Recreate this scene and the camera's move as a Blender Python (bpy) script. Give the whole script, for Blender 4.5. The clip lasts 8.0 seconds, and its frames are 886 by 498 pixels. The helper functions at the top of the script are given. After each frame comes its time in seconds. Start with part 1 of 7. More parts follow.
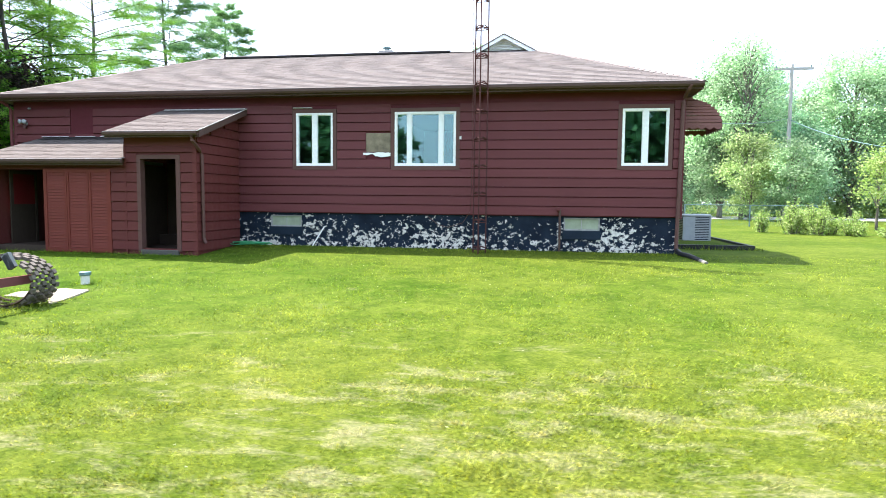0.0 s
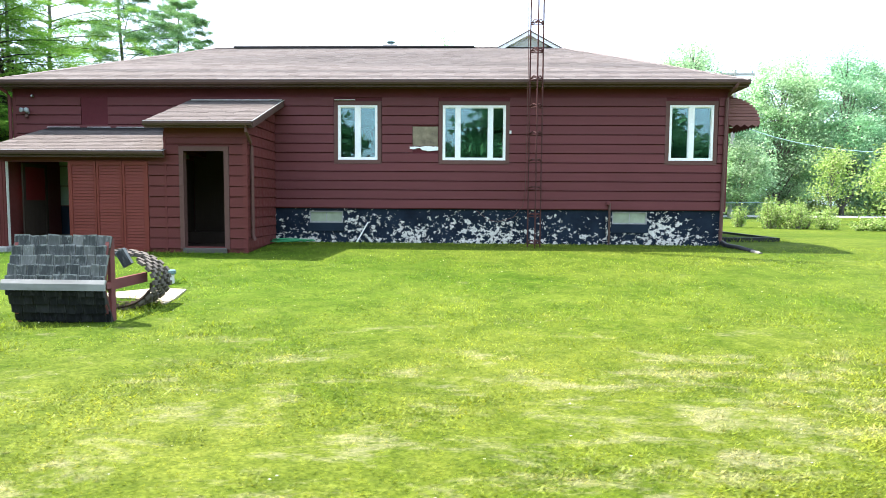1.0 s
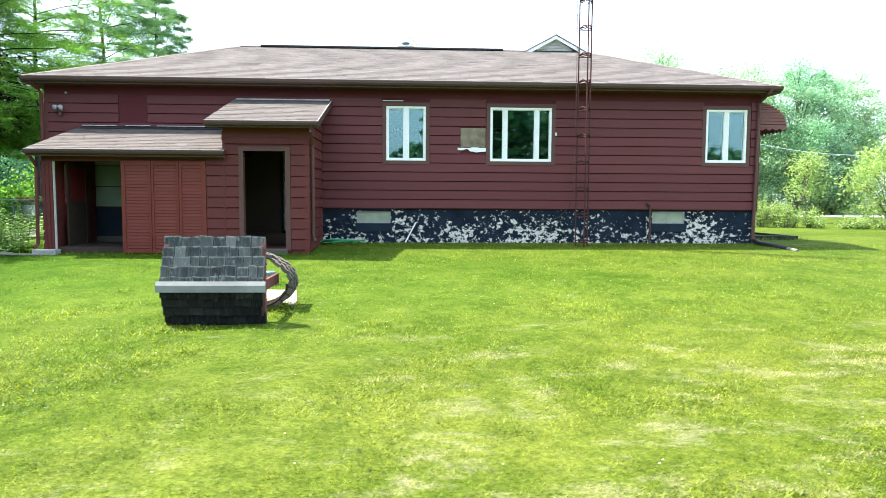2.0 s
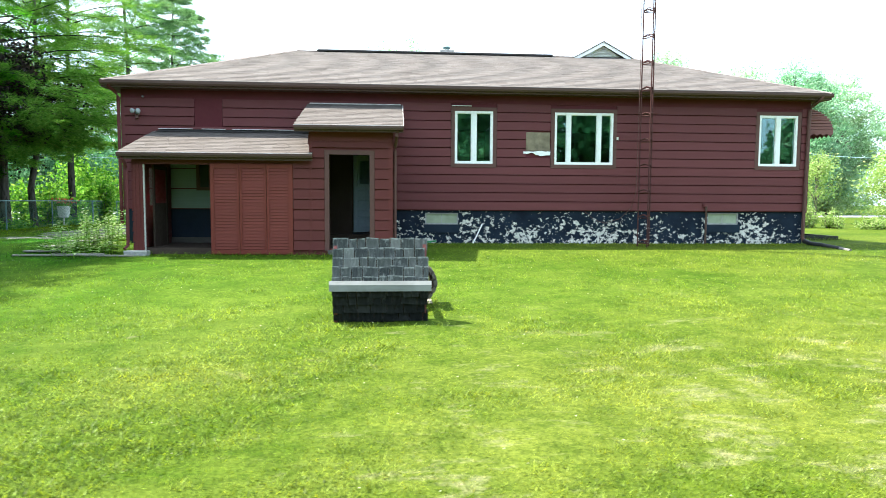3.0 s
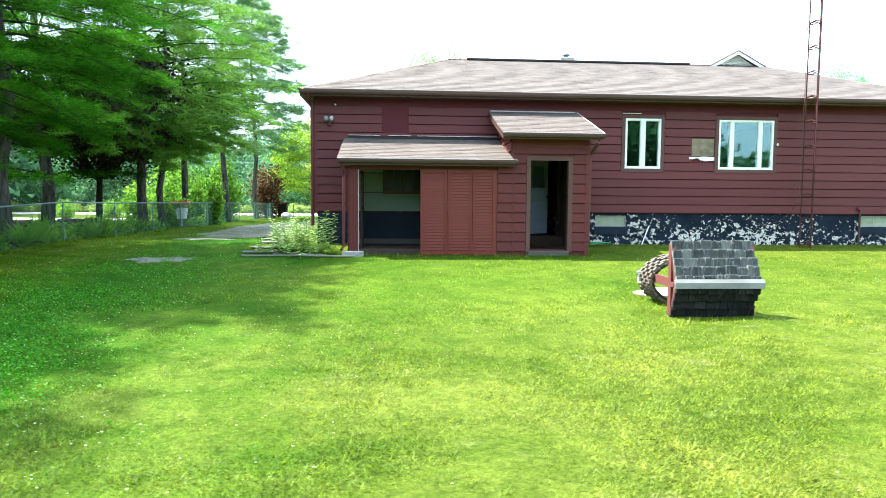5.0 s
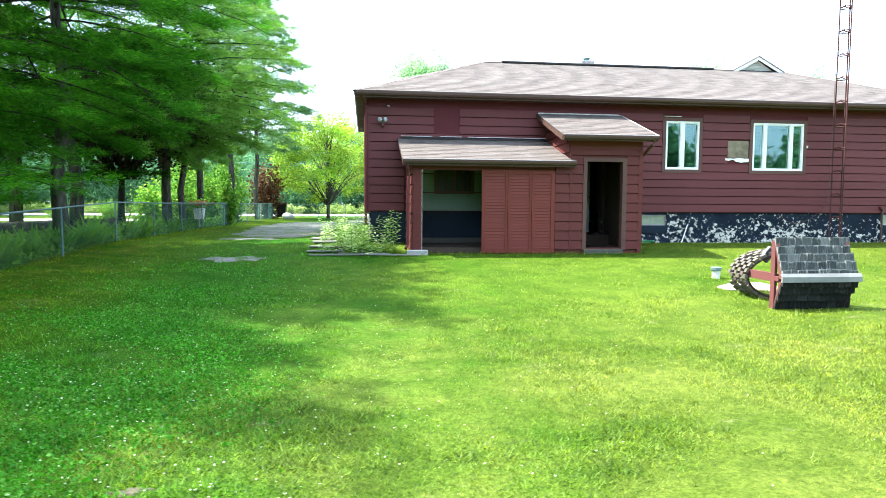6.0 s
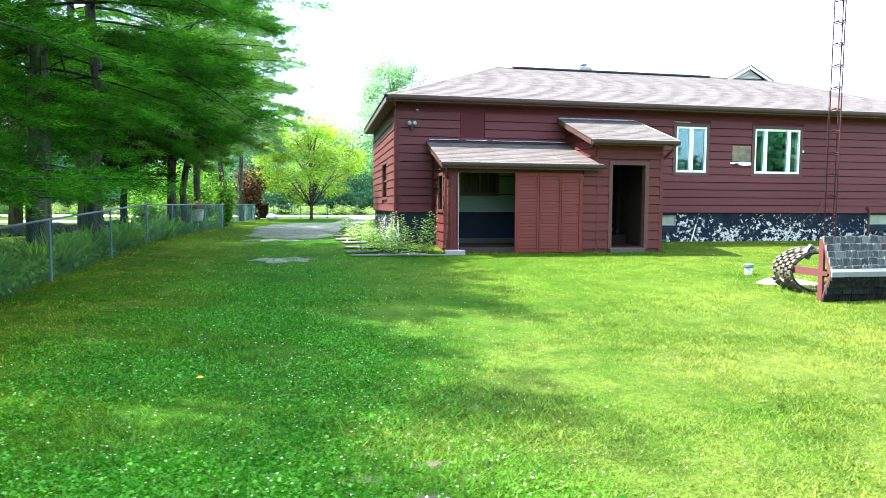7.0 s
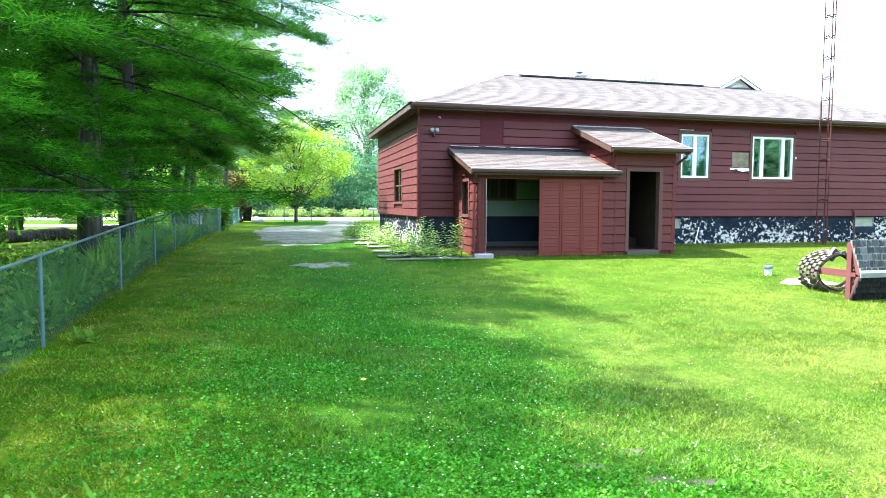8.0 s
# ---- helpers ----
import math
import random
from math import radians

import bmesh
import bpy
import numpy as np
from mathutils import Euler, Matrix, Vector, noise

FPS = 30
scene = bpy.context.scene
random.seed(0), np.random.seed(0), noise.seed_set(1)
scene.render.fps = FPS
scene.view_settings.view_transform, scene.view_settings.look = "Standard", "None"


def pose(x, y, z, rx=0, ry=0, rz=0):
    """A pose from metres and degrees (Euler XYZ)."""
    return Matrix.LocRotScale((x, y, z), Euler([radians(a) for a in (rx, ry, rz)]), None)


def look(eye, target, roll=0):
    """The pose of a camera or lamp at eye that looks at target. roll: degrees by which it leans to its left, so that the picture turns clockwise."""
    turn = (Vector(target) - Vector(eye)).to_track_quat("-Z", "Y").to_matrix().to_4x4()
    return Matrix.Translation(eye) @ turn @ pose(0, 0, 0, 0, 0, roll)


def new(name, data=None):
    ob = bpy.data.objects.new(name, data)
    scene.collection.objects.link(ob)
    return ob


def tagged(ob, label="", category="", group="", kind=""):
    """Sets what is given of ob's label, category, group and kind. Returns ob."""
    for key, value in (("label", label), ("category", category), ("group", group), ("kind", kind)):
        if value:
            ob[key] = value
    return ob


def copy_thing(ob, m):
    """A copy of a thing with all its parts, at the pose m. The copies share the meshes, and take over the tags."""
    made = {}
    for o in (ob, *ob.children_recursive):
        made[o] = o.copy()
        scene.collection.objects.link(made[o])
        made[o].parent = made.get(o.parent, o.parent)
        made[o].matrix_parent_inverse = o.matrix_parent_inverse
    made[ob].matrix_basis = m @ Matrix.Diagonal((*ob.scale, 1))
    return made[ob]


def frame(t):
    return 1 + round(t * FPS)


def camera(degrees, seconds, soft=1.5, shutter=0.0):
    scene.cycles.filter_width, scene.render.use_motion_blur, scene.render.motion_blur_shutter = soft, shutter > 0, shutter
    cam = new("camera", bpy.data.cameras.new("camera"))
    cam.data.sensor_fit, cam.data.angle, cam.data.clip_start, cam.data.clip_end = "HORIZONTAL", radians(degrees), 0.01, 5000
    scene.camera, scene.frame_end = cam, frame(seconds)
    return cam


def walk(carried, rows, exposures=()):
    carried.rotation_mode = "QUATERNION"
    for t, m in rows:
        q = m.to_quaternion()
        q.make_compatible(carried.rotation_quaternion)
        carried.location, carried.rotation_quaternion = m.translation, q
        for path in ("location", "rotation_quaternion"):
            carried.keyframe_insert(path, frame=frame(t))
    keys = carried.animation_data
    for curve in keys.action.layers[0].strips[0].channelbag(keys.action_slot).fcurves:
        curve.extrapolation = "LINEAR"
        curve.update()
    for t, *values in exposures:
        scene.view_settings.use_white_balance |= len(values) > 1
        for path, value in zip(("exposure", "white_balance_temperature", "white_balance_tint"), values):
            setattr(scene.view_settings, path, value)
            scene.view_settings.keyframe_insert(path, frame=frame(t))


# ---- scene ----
cam = camera(69.4, 8.0, soft=0.4, shutter=0.2)
METRES, EYE, TILT, LEAN, TURN = 17.5, 1.68, 0.0, 0.0, 9.5
ROWS = [
    (0.0, 0.0, 0.0, 0.0, 0.04, -4.37, -0.58),
    (0.5, -0.0945, 0.0098, -0.0055, -3.67, -4.3, -0.45),
    (1.0, -0.1732, 0.0195, -0.0099, -7.29, -4.21, -0.4),
    (1.5, -0.2446, 0.0276, -0.0111, -10.18, -4.16, -0.35),
    (3.0, -0.4279, 0.0308, -0.0086, -13.68, -4.15, -0.34),
    (3.5, -0.4898, 0.0328, -0.0081, -13.82, -4.13, -0.34),
    (4.0, -0.5526, 0.0364, -0.0079, -13.76, -4.1, -0.38),
    (4.5, -0.6141, 0.0416, -0.0074, -13.62, -4.09, -0.4),
    (5.0, -0.6747, 0.0475, -0.0069, -13.58, -4.08, -0.4),
    (6.5, -0.8494, 0.0631, -0.009, -18.68, -4.0, -0.31),
    (7.0, -0.9016, 0.0658, -0.0076, -20.5, -3.97, -0.28),
    (7.5, -0.9518, 0.0705, -0.0045, -22.35, -3.93, -0.23),
    (8.0, -0.9956, 0.0771, -0.0018, -24.09, -3.9, -0.17),
]
EXPOSURES = [(0.0, 1.98, 6250, 16), (3.0, 1.98, 6350, 5), (4.0, 2.02, 6350, 4), (5.0, 2.3, 6300, 6), (6.5, 2.35, 6060, 9), (8.0, 2.55, 5870, 10)]
walk(cam, [(t, pose(0, 0, EYE, TILT, LEAN, TURN) @ pose(METRES * x, METRES * y, METRES * z, 90 + pitch, roll, yaw)) for t, x, y, z, yaw, pitch, roll in ROWS], EXPOSURES)

# ---- world, sun, exposure ----
SUN_DIR = Vector((2.03, -0.72, -3.8)).normalized()
world = bpy.data.worlds.new("sky")
scene.world = world
world.use_nodes = True
wn, wl = world.node_tree.nodes, world.node_tree.links
wn.clear()
sky = wn.new("ShaderNodeTexSky")
sky.sky_type = "NISHITA"
sky.sun_disc = False
sky.sun_elevation = math.asin(-SUN_DIR.z)
sky.sun_rotation = math.atan2(-SUN_DIR.x, -SUN_DIR.y)
sky.air_density, sky.dust_density, sky.ozone_density = 1.0, 4.0, 1.0
pale = wn.new("ShaderNodeHueSaturation")
pale.inputs["Saturation"].default_value = 0.8
pale.inputs["Value"].default_value = 1.0
haze = wn.new("ShaderNodeMix")
haze.data_type = "RGBA"
haze.inputs[0].default_value = 0.5
haze.inputs[7].default_value = (7.9, 9.8, 12.2, 1)
bg = wn.new("ShaderNodeBackground")
bg.inputs["Strength"].default_value = 0.102
wout = wn.new("ShaderNodeOutputWorld")
wl.new(sky.outputs[0], pale.inputs["Color"])
wl.new(pale.outputs[0], haze.inputs[6])
wl.new(haze.outputs[2], bg.inputs["Color"])
wl.new(bg.outputs[0], wout.inputs[0])
sun = new("sun", bpy.data.lights.new("sun", "SUN"))
sun.data.energy, sun.data.angle, sun.data.color = 4.5, radians(0.6), (1.0, 0.935, 0.83)
sun.matrix_world = look((0, 0, 30), Vector((0, 0, 30)) + SUN_DIR)

# ---- materials ----


class Nodes:
    """A short way to write a node material."""

    def __init__(self, name):
        self.m = bpy.data.materials.new(name)
        self.m.use_nodes = True
        self.t = self.m.node_tree
        self.t.nodes.clear()
        self.out = self.t.nodes.new("ShaderNodeOutputMaterial")
        self.b = self.t.nodes.new("ShaderNodeBsdfPrincipled")
        self.t.links.new(self.b.outputs[0], self.out.inputs[0])
        self.co = self.t.nodes.new("ShaderNodeTexCoord").outputs["Object"]
        self.geo = self.t.nodes.new("ShaderNodeNewGeometry")

    def link(self, a, b):
        self.t.links.new(a, b)

    def put(self, socket, v):
        if isinstance(v, bpy.types.NodeSocket):
            self.link(v, socket)
        else:
            socket.default_value = (*v, 1) if isinstance(v, tuple) and len(v) == 3 and socket.type == "RGBA" else v

    def noise(self, scale, detail=4.0, rough=0.6, at=None, stretch=None, distort=0.0):
        n = self.t.nodes.new("ShaderNodeTexNoise")
        at = at or self.co
        if stretch:
            mp = self.t.nodes.new("ShaderNodeMapping")
            mp.inputs["Scale"].default_value = stretch
            self.link(at, mp.inputs["Vector"])
            at = mp.outputs[0]
        self.link(at, n.inputs["Vector"])
        n.inputs["Scale"].default_value, n.inputs["Detail"].default_value = scale, detail
        n.inputs["Roughness"].default_value, n.inputs["Distortion"].default_value = rough, distort
        return n.outputs["Fac"]

    def ramp(self, fac, *stops):
        r = self.t.nodes.new("ShaderNodeValToRGB")
        e = r.color_ramp.elements
        while len(e) < len(stops):
            e.new(0.5)
        for i, (p, c) in enumerate(stops):
            e[i].position = p
            e[i].color = (c, c, c, 1) if isinstance(c, (int, float)) else (*c, 1)
        self.link(fac, r.inputs["Fac"])
        return r.outputs["Color"]

    def mix(self, fac, a, b, kind="MIX"):
        x = self.t.nodes.new("ShaderNodeMix")
        x.data_type, x.blend_type = "RGBA", kind
        self.put(x.inputs[0], fac)
        self.put(x.inputs[6], a)
        self.put(x.inputs[7], b)
        return x.outputs[2]

    def math(self, op, a, b=0.5):
        x = self.t.nodes.new("ShaderNodeMath")
        x.operation = op
        self.put(x.inputs[0], a)
        self.put(x.inputs[1], b)
        return x.outputs[0]

    def bump(self, height, strength=0.3, dist=0.01):
        x = self.t.nodes.new("ShaderNodeBump")
        x.inputs["Strength"].default_value, x.inputs["Distance"].default_value = strength, dist
        self.link(height, x.inputs["Height"])
        self.link(x.outputs[0], self.b.inputs["Normal"])

    def random(self):
        return self.t.nodes.new("ShaderNodeObjectInfo").outputs["Random"]

    def done(self, color, rough=0.6, metal=0.0, spec=0.25):
        self.put(self.b.inputs["Base Color"], color)
        self.put(self.b.inputs["Roughness"], rough)
        self.b.inputs["Metallic"].default_value = metal
        self.b.inputs["Specular IOR Level"].default_value = spec
        return self.m


def painted(name, c, wear=0.25, rough=0.55, grain=(1, 1, 1), pieces=False):
    """Weathered paint: two scales of variation, fine grain."""
    n = Nodes(name)
    dark, light = tuple(v * (1 - wear) for v in c), tuple(min(1, v * (1 + wear)) for v in c)
    a = n.ramp(n.noise(1.3, 5), (0.3, dark), (0.7, light))
    b = n.ramp(n.noise(22, 5, stretch=grain), (0.3, tuple(v * 0.85 for v in c)), (0.7, tuple(min(1, v * 1.12) for v in c)))
    col = n.mix(0.5, a, b)
    if pieces:
        col = n.mix(0.4, col, n.ramp(n.random(), (0.0, dark), (1.0, light)))
    n.bump(n.noise(60, 3, stretch=grain), 0.25, 0.004)
    return n.done(col, n.ramp(n.noise(9, 3), (0.3, rough - 0.1), (0.7, min(1, rough + 0.12))), 0, 0.12)


def plain(name, c, rough=0.5, metal=0.0, vary=0.15, scale=8.0):
    n = Nodes(name)
    col = n.ramp(n.noise(scale, 5), (0.3, tuple(v * (1 - vary) for v in c)), (0.7, tuple(min(1, v * (1 + vary)) for v in c)))
    n.bump(n.noise(scale * 8, 3), 0.15, 0.002)
    return n.done(col, rough, metal)


def leafy(name, a, b, c, trans=0.35, rough=0.55, spec=0.12, swing=(0.75, 1.2), scale=0.35):
    """Leaves: colour by island, some light through them."""
    n = Nodes(name)
    r = n.geo.outputs["Random Per Island"]
    col = n.ramp(r, (0.0, a), (0.55, b), (1.0, c))
    big = n.ramp(n.noise(scale, 3), (0.35, swing[0]), (0.65, swing[1]))
    col = n.mix(1.0, col, big, "MULTIPLY")
    n.done(col, rough, 0, spec)
    tr = n.t.nodes.new("ShaderNodeBsdfTranslucent")
    n.link(col, tr.inputs["Color"])
    mx = n.t.nodes.new("ShaderNodeMixShader")
    mx.inputs[0].default_value = trans
    n.link(n.b.outputs[0], mx.inputs[1])
    n.link(tr.outputs[0], mx.inputs[2])
    n.link(mx.outputs[0], n.out.inputs[0])
    return n.m


def lawn_colour(n, blades):
    """Patches of lush, yellow and dry grass by place, the same for the soil sheet and the blades."""
    p = n.geo.outputs["Position"]
    patch = n.noise(0.45, 6, 0.68, at=p)
    tuft = n.noise(2.6, 5, 0.7, at=p, distort=0.4)
    streak = n.noise(1.7, 10, 0.80, at=p, stretch=(0.7, 1.35, 1.0), distort=0.35)
    sep = n.t.nodes.new("ShaderNodeSeparateXYZ")
    n.link(p, sep.inputs[0])

    def span(value, *ends):
        m = n.t.nodes.new("ShaderNodeMapRange")
        for i, v in enumerate(ends):
            m.inputs[i + 1].default_value = v
        n.link(value, m.inputs[0])
        return m.outputs[0]

    # the open middle of the lawn is drier than its shaded edge and the strip by the house
    open_x, open_y = span(sep.outputs["X"], -12.0, -1.5, 0.0, 1.0), span(sep.outputs["Y"], 8.5, 5.0, 0.0, 1.0)
    col = n.ramp(patch, (0.34, (0.056, 0.106, 0.007)), (0.64, (0.134, 0.170, 0.028)))
    col = n.mix(open_x, col, n.ramp(patch, (0.34, (0.075, 0.112, 0.007)), (0.64, (0.150, 0.168, 0.022))))
    lush = n.ramp(patch, (0.34, (0.046, 0.112, 0.005)), (0.64, (0.106, 0.166, 0.015)))
    col = n.mix(n.math("MULTIPLY", n.math("SUBTRACT", 1.0, open_y), n.math("SUBTRACT", 0.9, n.math("MULTIPLY", open_x, 0.45))), col, lush)
    # clover takes over towards the fence, its green also painting in the pines' shade; a worn lane runs along it
    clover_shade = n.ramp(patch, (0.35, (0.024, 0.122, 0.004)), (0.65, (0.066, 0.180, 0.014)))
    col = n.mix(span(n.math("ADD", sep.outputs["X"], n.math("MULTIPLY", patch, 7.0)), -9.0, -13.4, 0.0, 0.9), col, clover_shade)
    lane = span(n.math("ADD", sep.outputs["X"], n.math("MULTIPLY", streak, 6.0)), -13.4, -15.2, 0.0, 0.75)
    col = n.mix(lane, col, n.ramp(streak, (0.38, (0.030, 0.125, 0.001)), (0.52, (0.105, 0.155, 0.003)), (0.66, (0.24, 0.21, 0.035))))
    where = n.math("MULTIPLY", open_x, open_y)
    flecks = n.ramp(n.noise(7.0, 6, 0.75, at=p), (0.48, 0.0), (0.70, 0.75))
    col = n.mix(n.math("MULTIPLY", flecks, n.math("ADD", n.math("MULTIPLY", open_x, 0.75), 0.10)), col, (0.165, 0.190, 0.035))
    col = n.mix(1.0, col, n.ramp(tuft, (0.32, (0.66, 0.74, 0.6)), (0.52, (1.0, 1.0, 1.0)), (0.70, (1.25, 1.2, 1.2))), "MULTIPLY")
    col = n.mix(1.0, col, n.ramp(n.noise(17, 3, 0.6, at=p), (0.34, (0.76, 0.82, 0.74)), (0.5, (1.0, 1.0, 1.0)), (0.66, (1.2, 1.18, 1.22))), "MULTIPLY")
    dryness = n.ramp(n.math("ADD", streak, n.math("MULTIPLY", where, 0.11)), (0.60, 0.0), (0.70, 0.40), (0.80, 0.80))
    col = n.mix(dryness, col, (0.36, 0.315, 0.19))
    if blades:
        r = n.geo.outputs["Random Per Island"]
        col = n.mix(1.0, col, n.ramp(r, (0.0, (0.5, 0.6, 0.5)), (0.5, (1.3, 1.35, 1.25)), (0.8, (2.1, 2.15, 2.2)), (1.0, (2.7, 2.6, 2.6))), "MULTIPLY")
    else:
        col = n.mix(1.0, col, n.ramp(n.noise(45, 5, 0.7, at=p), (0.3, (0.26, 0.32, 0.28)), (0.7, (0.85, 0.85, 0.85))), "MULTIPLY")
    return col


def make_lawn():
    n = Nodes("lawn_soil")
    col = lawn_colour(n, False)
    n.bump(n.noise(40, 4, at=n.geo.outputs["Position"]), 0.5, 0.012)
    return n.done(col, 0.9, 0, 0.04)


def make_blades():
    """Grass blades: waxy enough to glint against the sun, yellower where light comes through them."""
    n = Nodes("grass_blade")
    col = lawn_colour(n, True)
    n.done(col, 0.48, 0, 0.16)
    tr = n.t.nodes.new("ShaderNodeBsdfTranslucent")
    n.link(n.mix(1.0, col, (1.3, 1.12, 0.6), "MULTIPLY"), tr.inputs["Color"])
    mx = n.t.nodes.new("ShaderNodeMixShader")
    mx.inputs[0].default_value = 0.45
    n.link(n.b.outputs[0], mx.inputs[1])
    n.link(tr.outputs[0], mx.inputs[2])
    n.link(mx.outputs[0], n.out.inputs[0])
    return n.m


def make_shingle(name="asphalt_shingle", tone_by=0.67):
    n = Nodes(name)
    tone = ((0.0, (0.165, 0.135, 0.122)), (0.25, (0.215, 0.182, 0.167)), (0.75, (0.250, 0.215, 0.199)), (1.0, (0.285, 0.248, 0.230)))
    one = n.math("FRACT", n.math("ADD", n.geo.outputs["Random Per Island"], n.random()), 0.0)
    col = n.ramp(one, *tone)
    col = n.mix(0.3, col, n.ramp(n.noise(90, 3), (0.3, (0.11, 0.086, 0.076)), (0.7, (0.42, 0.37, 0.345))))
    col = n.mix(0.12, col, n.ramp(n.noise(0.7, 4), (0.35, (0.18, 0.15, 0.138)), (0.7, (0.37, 0.325, 0.305))))
    col = n.mix(1.0, col, (tone_by, tone_by * 1.01, tone_by * 1.01), "MULTIPLY")
    n.bump(n.noise(220, 2), 0.4, 0.004)
    return n.done(col, 0.95, 0, 0.1)


def make_foundation():
    """Pale block wall with black coating that has flaked off in patches, most of it low down."""
    n = Nodes("flaking_tar_paint")
    sep = n.t.nodes.new("ShaderNodeSeparateXYZ")
    n.link(n.co, sep.inputs[0])
    big = n.noise(1.0, 2, 0.5, stretch=(1.0, 1.0, 1.6))
    chips = n.noise(7.5, 9, 0.70, stretch=(1.0, 1.0, 1.2), distort=0.3)
    low = n.math("MULTIPLY", n.math("SUBTRACT", 0.98, sep.outputs["Z"]), 0.11)
    edge = n.math("ADD", n.math("ADD", chips, low), n.math("MULTIPLY", n.math("SUBTRACT", big, 0.5), 0.30))
    mask = n.ramp(edge, (0.562, 0.0), (0.570, 1.0))
    black = n.ramp(n.noise(3, 5), (0.3, (0.006, 0.010, 0.019)), (0.7, (0.015, 0.024, 0.040)))
    pale_c = n.ramp(n.noise(14, 6), (0.3, (0.44, 0.42, 0.37)), (0.7, (0.74, 0.72, 0.67)))
    n.bump(mask, 0.6, 0.006)
    return n.done(n.mix(mask, black, pale_c), n.ramp(mask, (0, 0.7), (1, 0.9)), 0, 0.1)


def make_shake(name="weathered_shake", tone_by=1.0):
    """Silvered split wood: each piece its own grey, streaks down its length, tips and edges pale from bleaching and
    from sunlight put into the colour.
    """
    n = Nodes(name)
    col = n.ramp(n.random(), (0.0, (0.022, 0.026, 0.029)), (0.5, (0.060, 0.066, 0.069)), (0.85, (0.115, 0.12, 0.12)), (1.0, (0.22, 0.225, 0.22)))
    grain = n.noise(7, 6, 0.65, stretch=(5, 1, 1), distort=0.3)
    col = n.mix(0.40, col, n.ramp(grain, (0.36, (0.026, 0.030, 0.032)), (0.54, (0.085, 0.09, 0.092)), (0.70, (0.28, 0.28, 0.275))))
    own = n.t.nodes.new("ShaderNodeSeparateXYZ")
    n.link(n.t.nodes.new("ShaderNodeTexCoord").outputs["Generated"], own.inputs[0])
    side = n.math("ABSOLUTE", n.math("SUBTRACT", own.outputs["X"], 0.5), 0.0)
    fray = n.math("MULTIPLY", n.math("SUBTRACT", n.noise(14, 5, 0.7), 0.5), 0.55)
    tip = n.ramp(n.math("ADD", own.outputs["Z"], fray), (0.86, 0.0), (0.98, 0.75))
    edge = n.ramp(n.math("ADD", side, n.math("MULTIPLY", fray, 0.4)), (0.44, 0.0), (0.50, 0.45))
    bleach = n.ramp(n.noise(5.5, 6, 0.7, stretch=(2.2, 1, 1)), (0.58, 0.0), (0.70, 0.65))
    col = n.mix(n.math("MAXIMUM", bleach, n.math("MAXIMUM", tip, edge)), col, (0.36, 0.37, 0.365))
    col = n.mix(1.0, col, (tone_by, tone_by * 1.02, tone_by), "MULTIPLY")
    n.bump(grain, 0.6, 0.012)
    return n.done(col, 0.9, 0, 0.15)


def make_bark(name, a, b):
    n = Nodes(name)
    f = n.noise(5, 6, stretch=(2, 2, 0.4), distort=0.5)
    n.bump(f, 0.8, 0.04)
    return n.done(n.ramp(f, (0.35, a), (0.65, b)), 0.95, 0, 0.1)


def make_gravel():
    n = Nodes("gravel")
    v = n.t.nodes.new("ShaderNodeTexVoronoi")
    v.inputs["Scale"].default_value = 38
    n.link(n.co, v.inputs["Vector"])
    col = n.mix(0.5, n.ramp(v.outputs["Color"], (0.2, (0.11, 0.105, 0.095)), (0.8, (0.24, 0.228, 0.215))), n.ramp(n.noise(1.2, 5), (0.38, (0.08, 0.12, 0.035)), (0.54, (0.22, 0.21, 0.195))))
    col = n.mix(n.ramp(n.noise(2.6, 8, 0.75), (0.52, 0.0), (0.58, 0.9)), col, (0.060, 0.115, 0.010))
    n.bump(v.outputs["Distance"], 0.7, 0.02)
    return n.done(col, 0.9, 0, 0.2)


def make_glass():
    n = Nodes("window_glass")
    n.b.inputs["Transmission Weight"].default_value = 1.0
    n.b.inputs["IOR"].default_value = 1.9
    n.b.inputs["Specular Tint"].default_value = (0.62, 0.95, 0.92, 1)
    return n.done((0.72, 0.92, 0.90), 0.016, 0, 0.5)


M_SIDING = painted("red_brown_siding", (0.116, 0.036, 0.037), 0.14, 0.5, (0.05, 1, 1), True)
M_PANEL = painted("maroon_panel", (0.090, 0.019, 0.024), 0.12, 0.55)
M_PORCH = painted("porch_siding", (0.112, 0.031, 0.028), 0.16, 0.55, (0.05, 1, 1), True)
M_LOUVRE = painted("louvre_red", (0.150, 0.036, 0.027), 0.15, 0.5, (0.05, 1, 1), True)
M_TRIM = painted("brown_trim", (0.110, 0.057, 0.049), 0.15, 0.5)
M_GUTTER = painted("brown_gutter", (0.085, 0.052, 0.043), 0.2, 0.35)
M_SOFFIT = painted("brown_soffit", (0.085, 0.045, 0.038), 0.15, 0.6)
M_WHITE = painted("white_vinyl", (0.80, 0.81, 0.80), 0.04, 0.35)
M_WHITEPAINT = painted("old_white_paint", (0.62, 0.62, 0.58), 0.12, 0.6)
M_MINT = painted("pale_green_paint", (0.20, 0.265, 0.215), 0.1, 0.6, (0.05, 1, 1))
M_DARKWALL = painted("dark_coating", (0.013, 0.022, 0.036), 0.5, 0.6)
M_INNER = painted("inner_wall", (0.09, 0.085, 0.075), 0.15, 0.8)
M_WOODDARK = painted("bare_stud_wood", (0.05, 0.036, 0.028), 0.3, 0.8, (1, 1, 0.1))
M_FOUND = make_foundation()
M_SHINGLE = make_shingle()
M_SHINGLEDARK = make_shingle("dark_asphalt_shingle", 0.44)
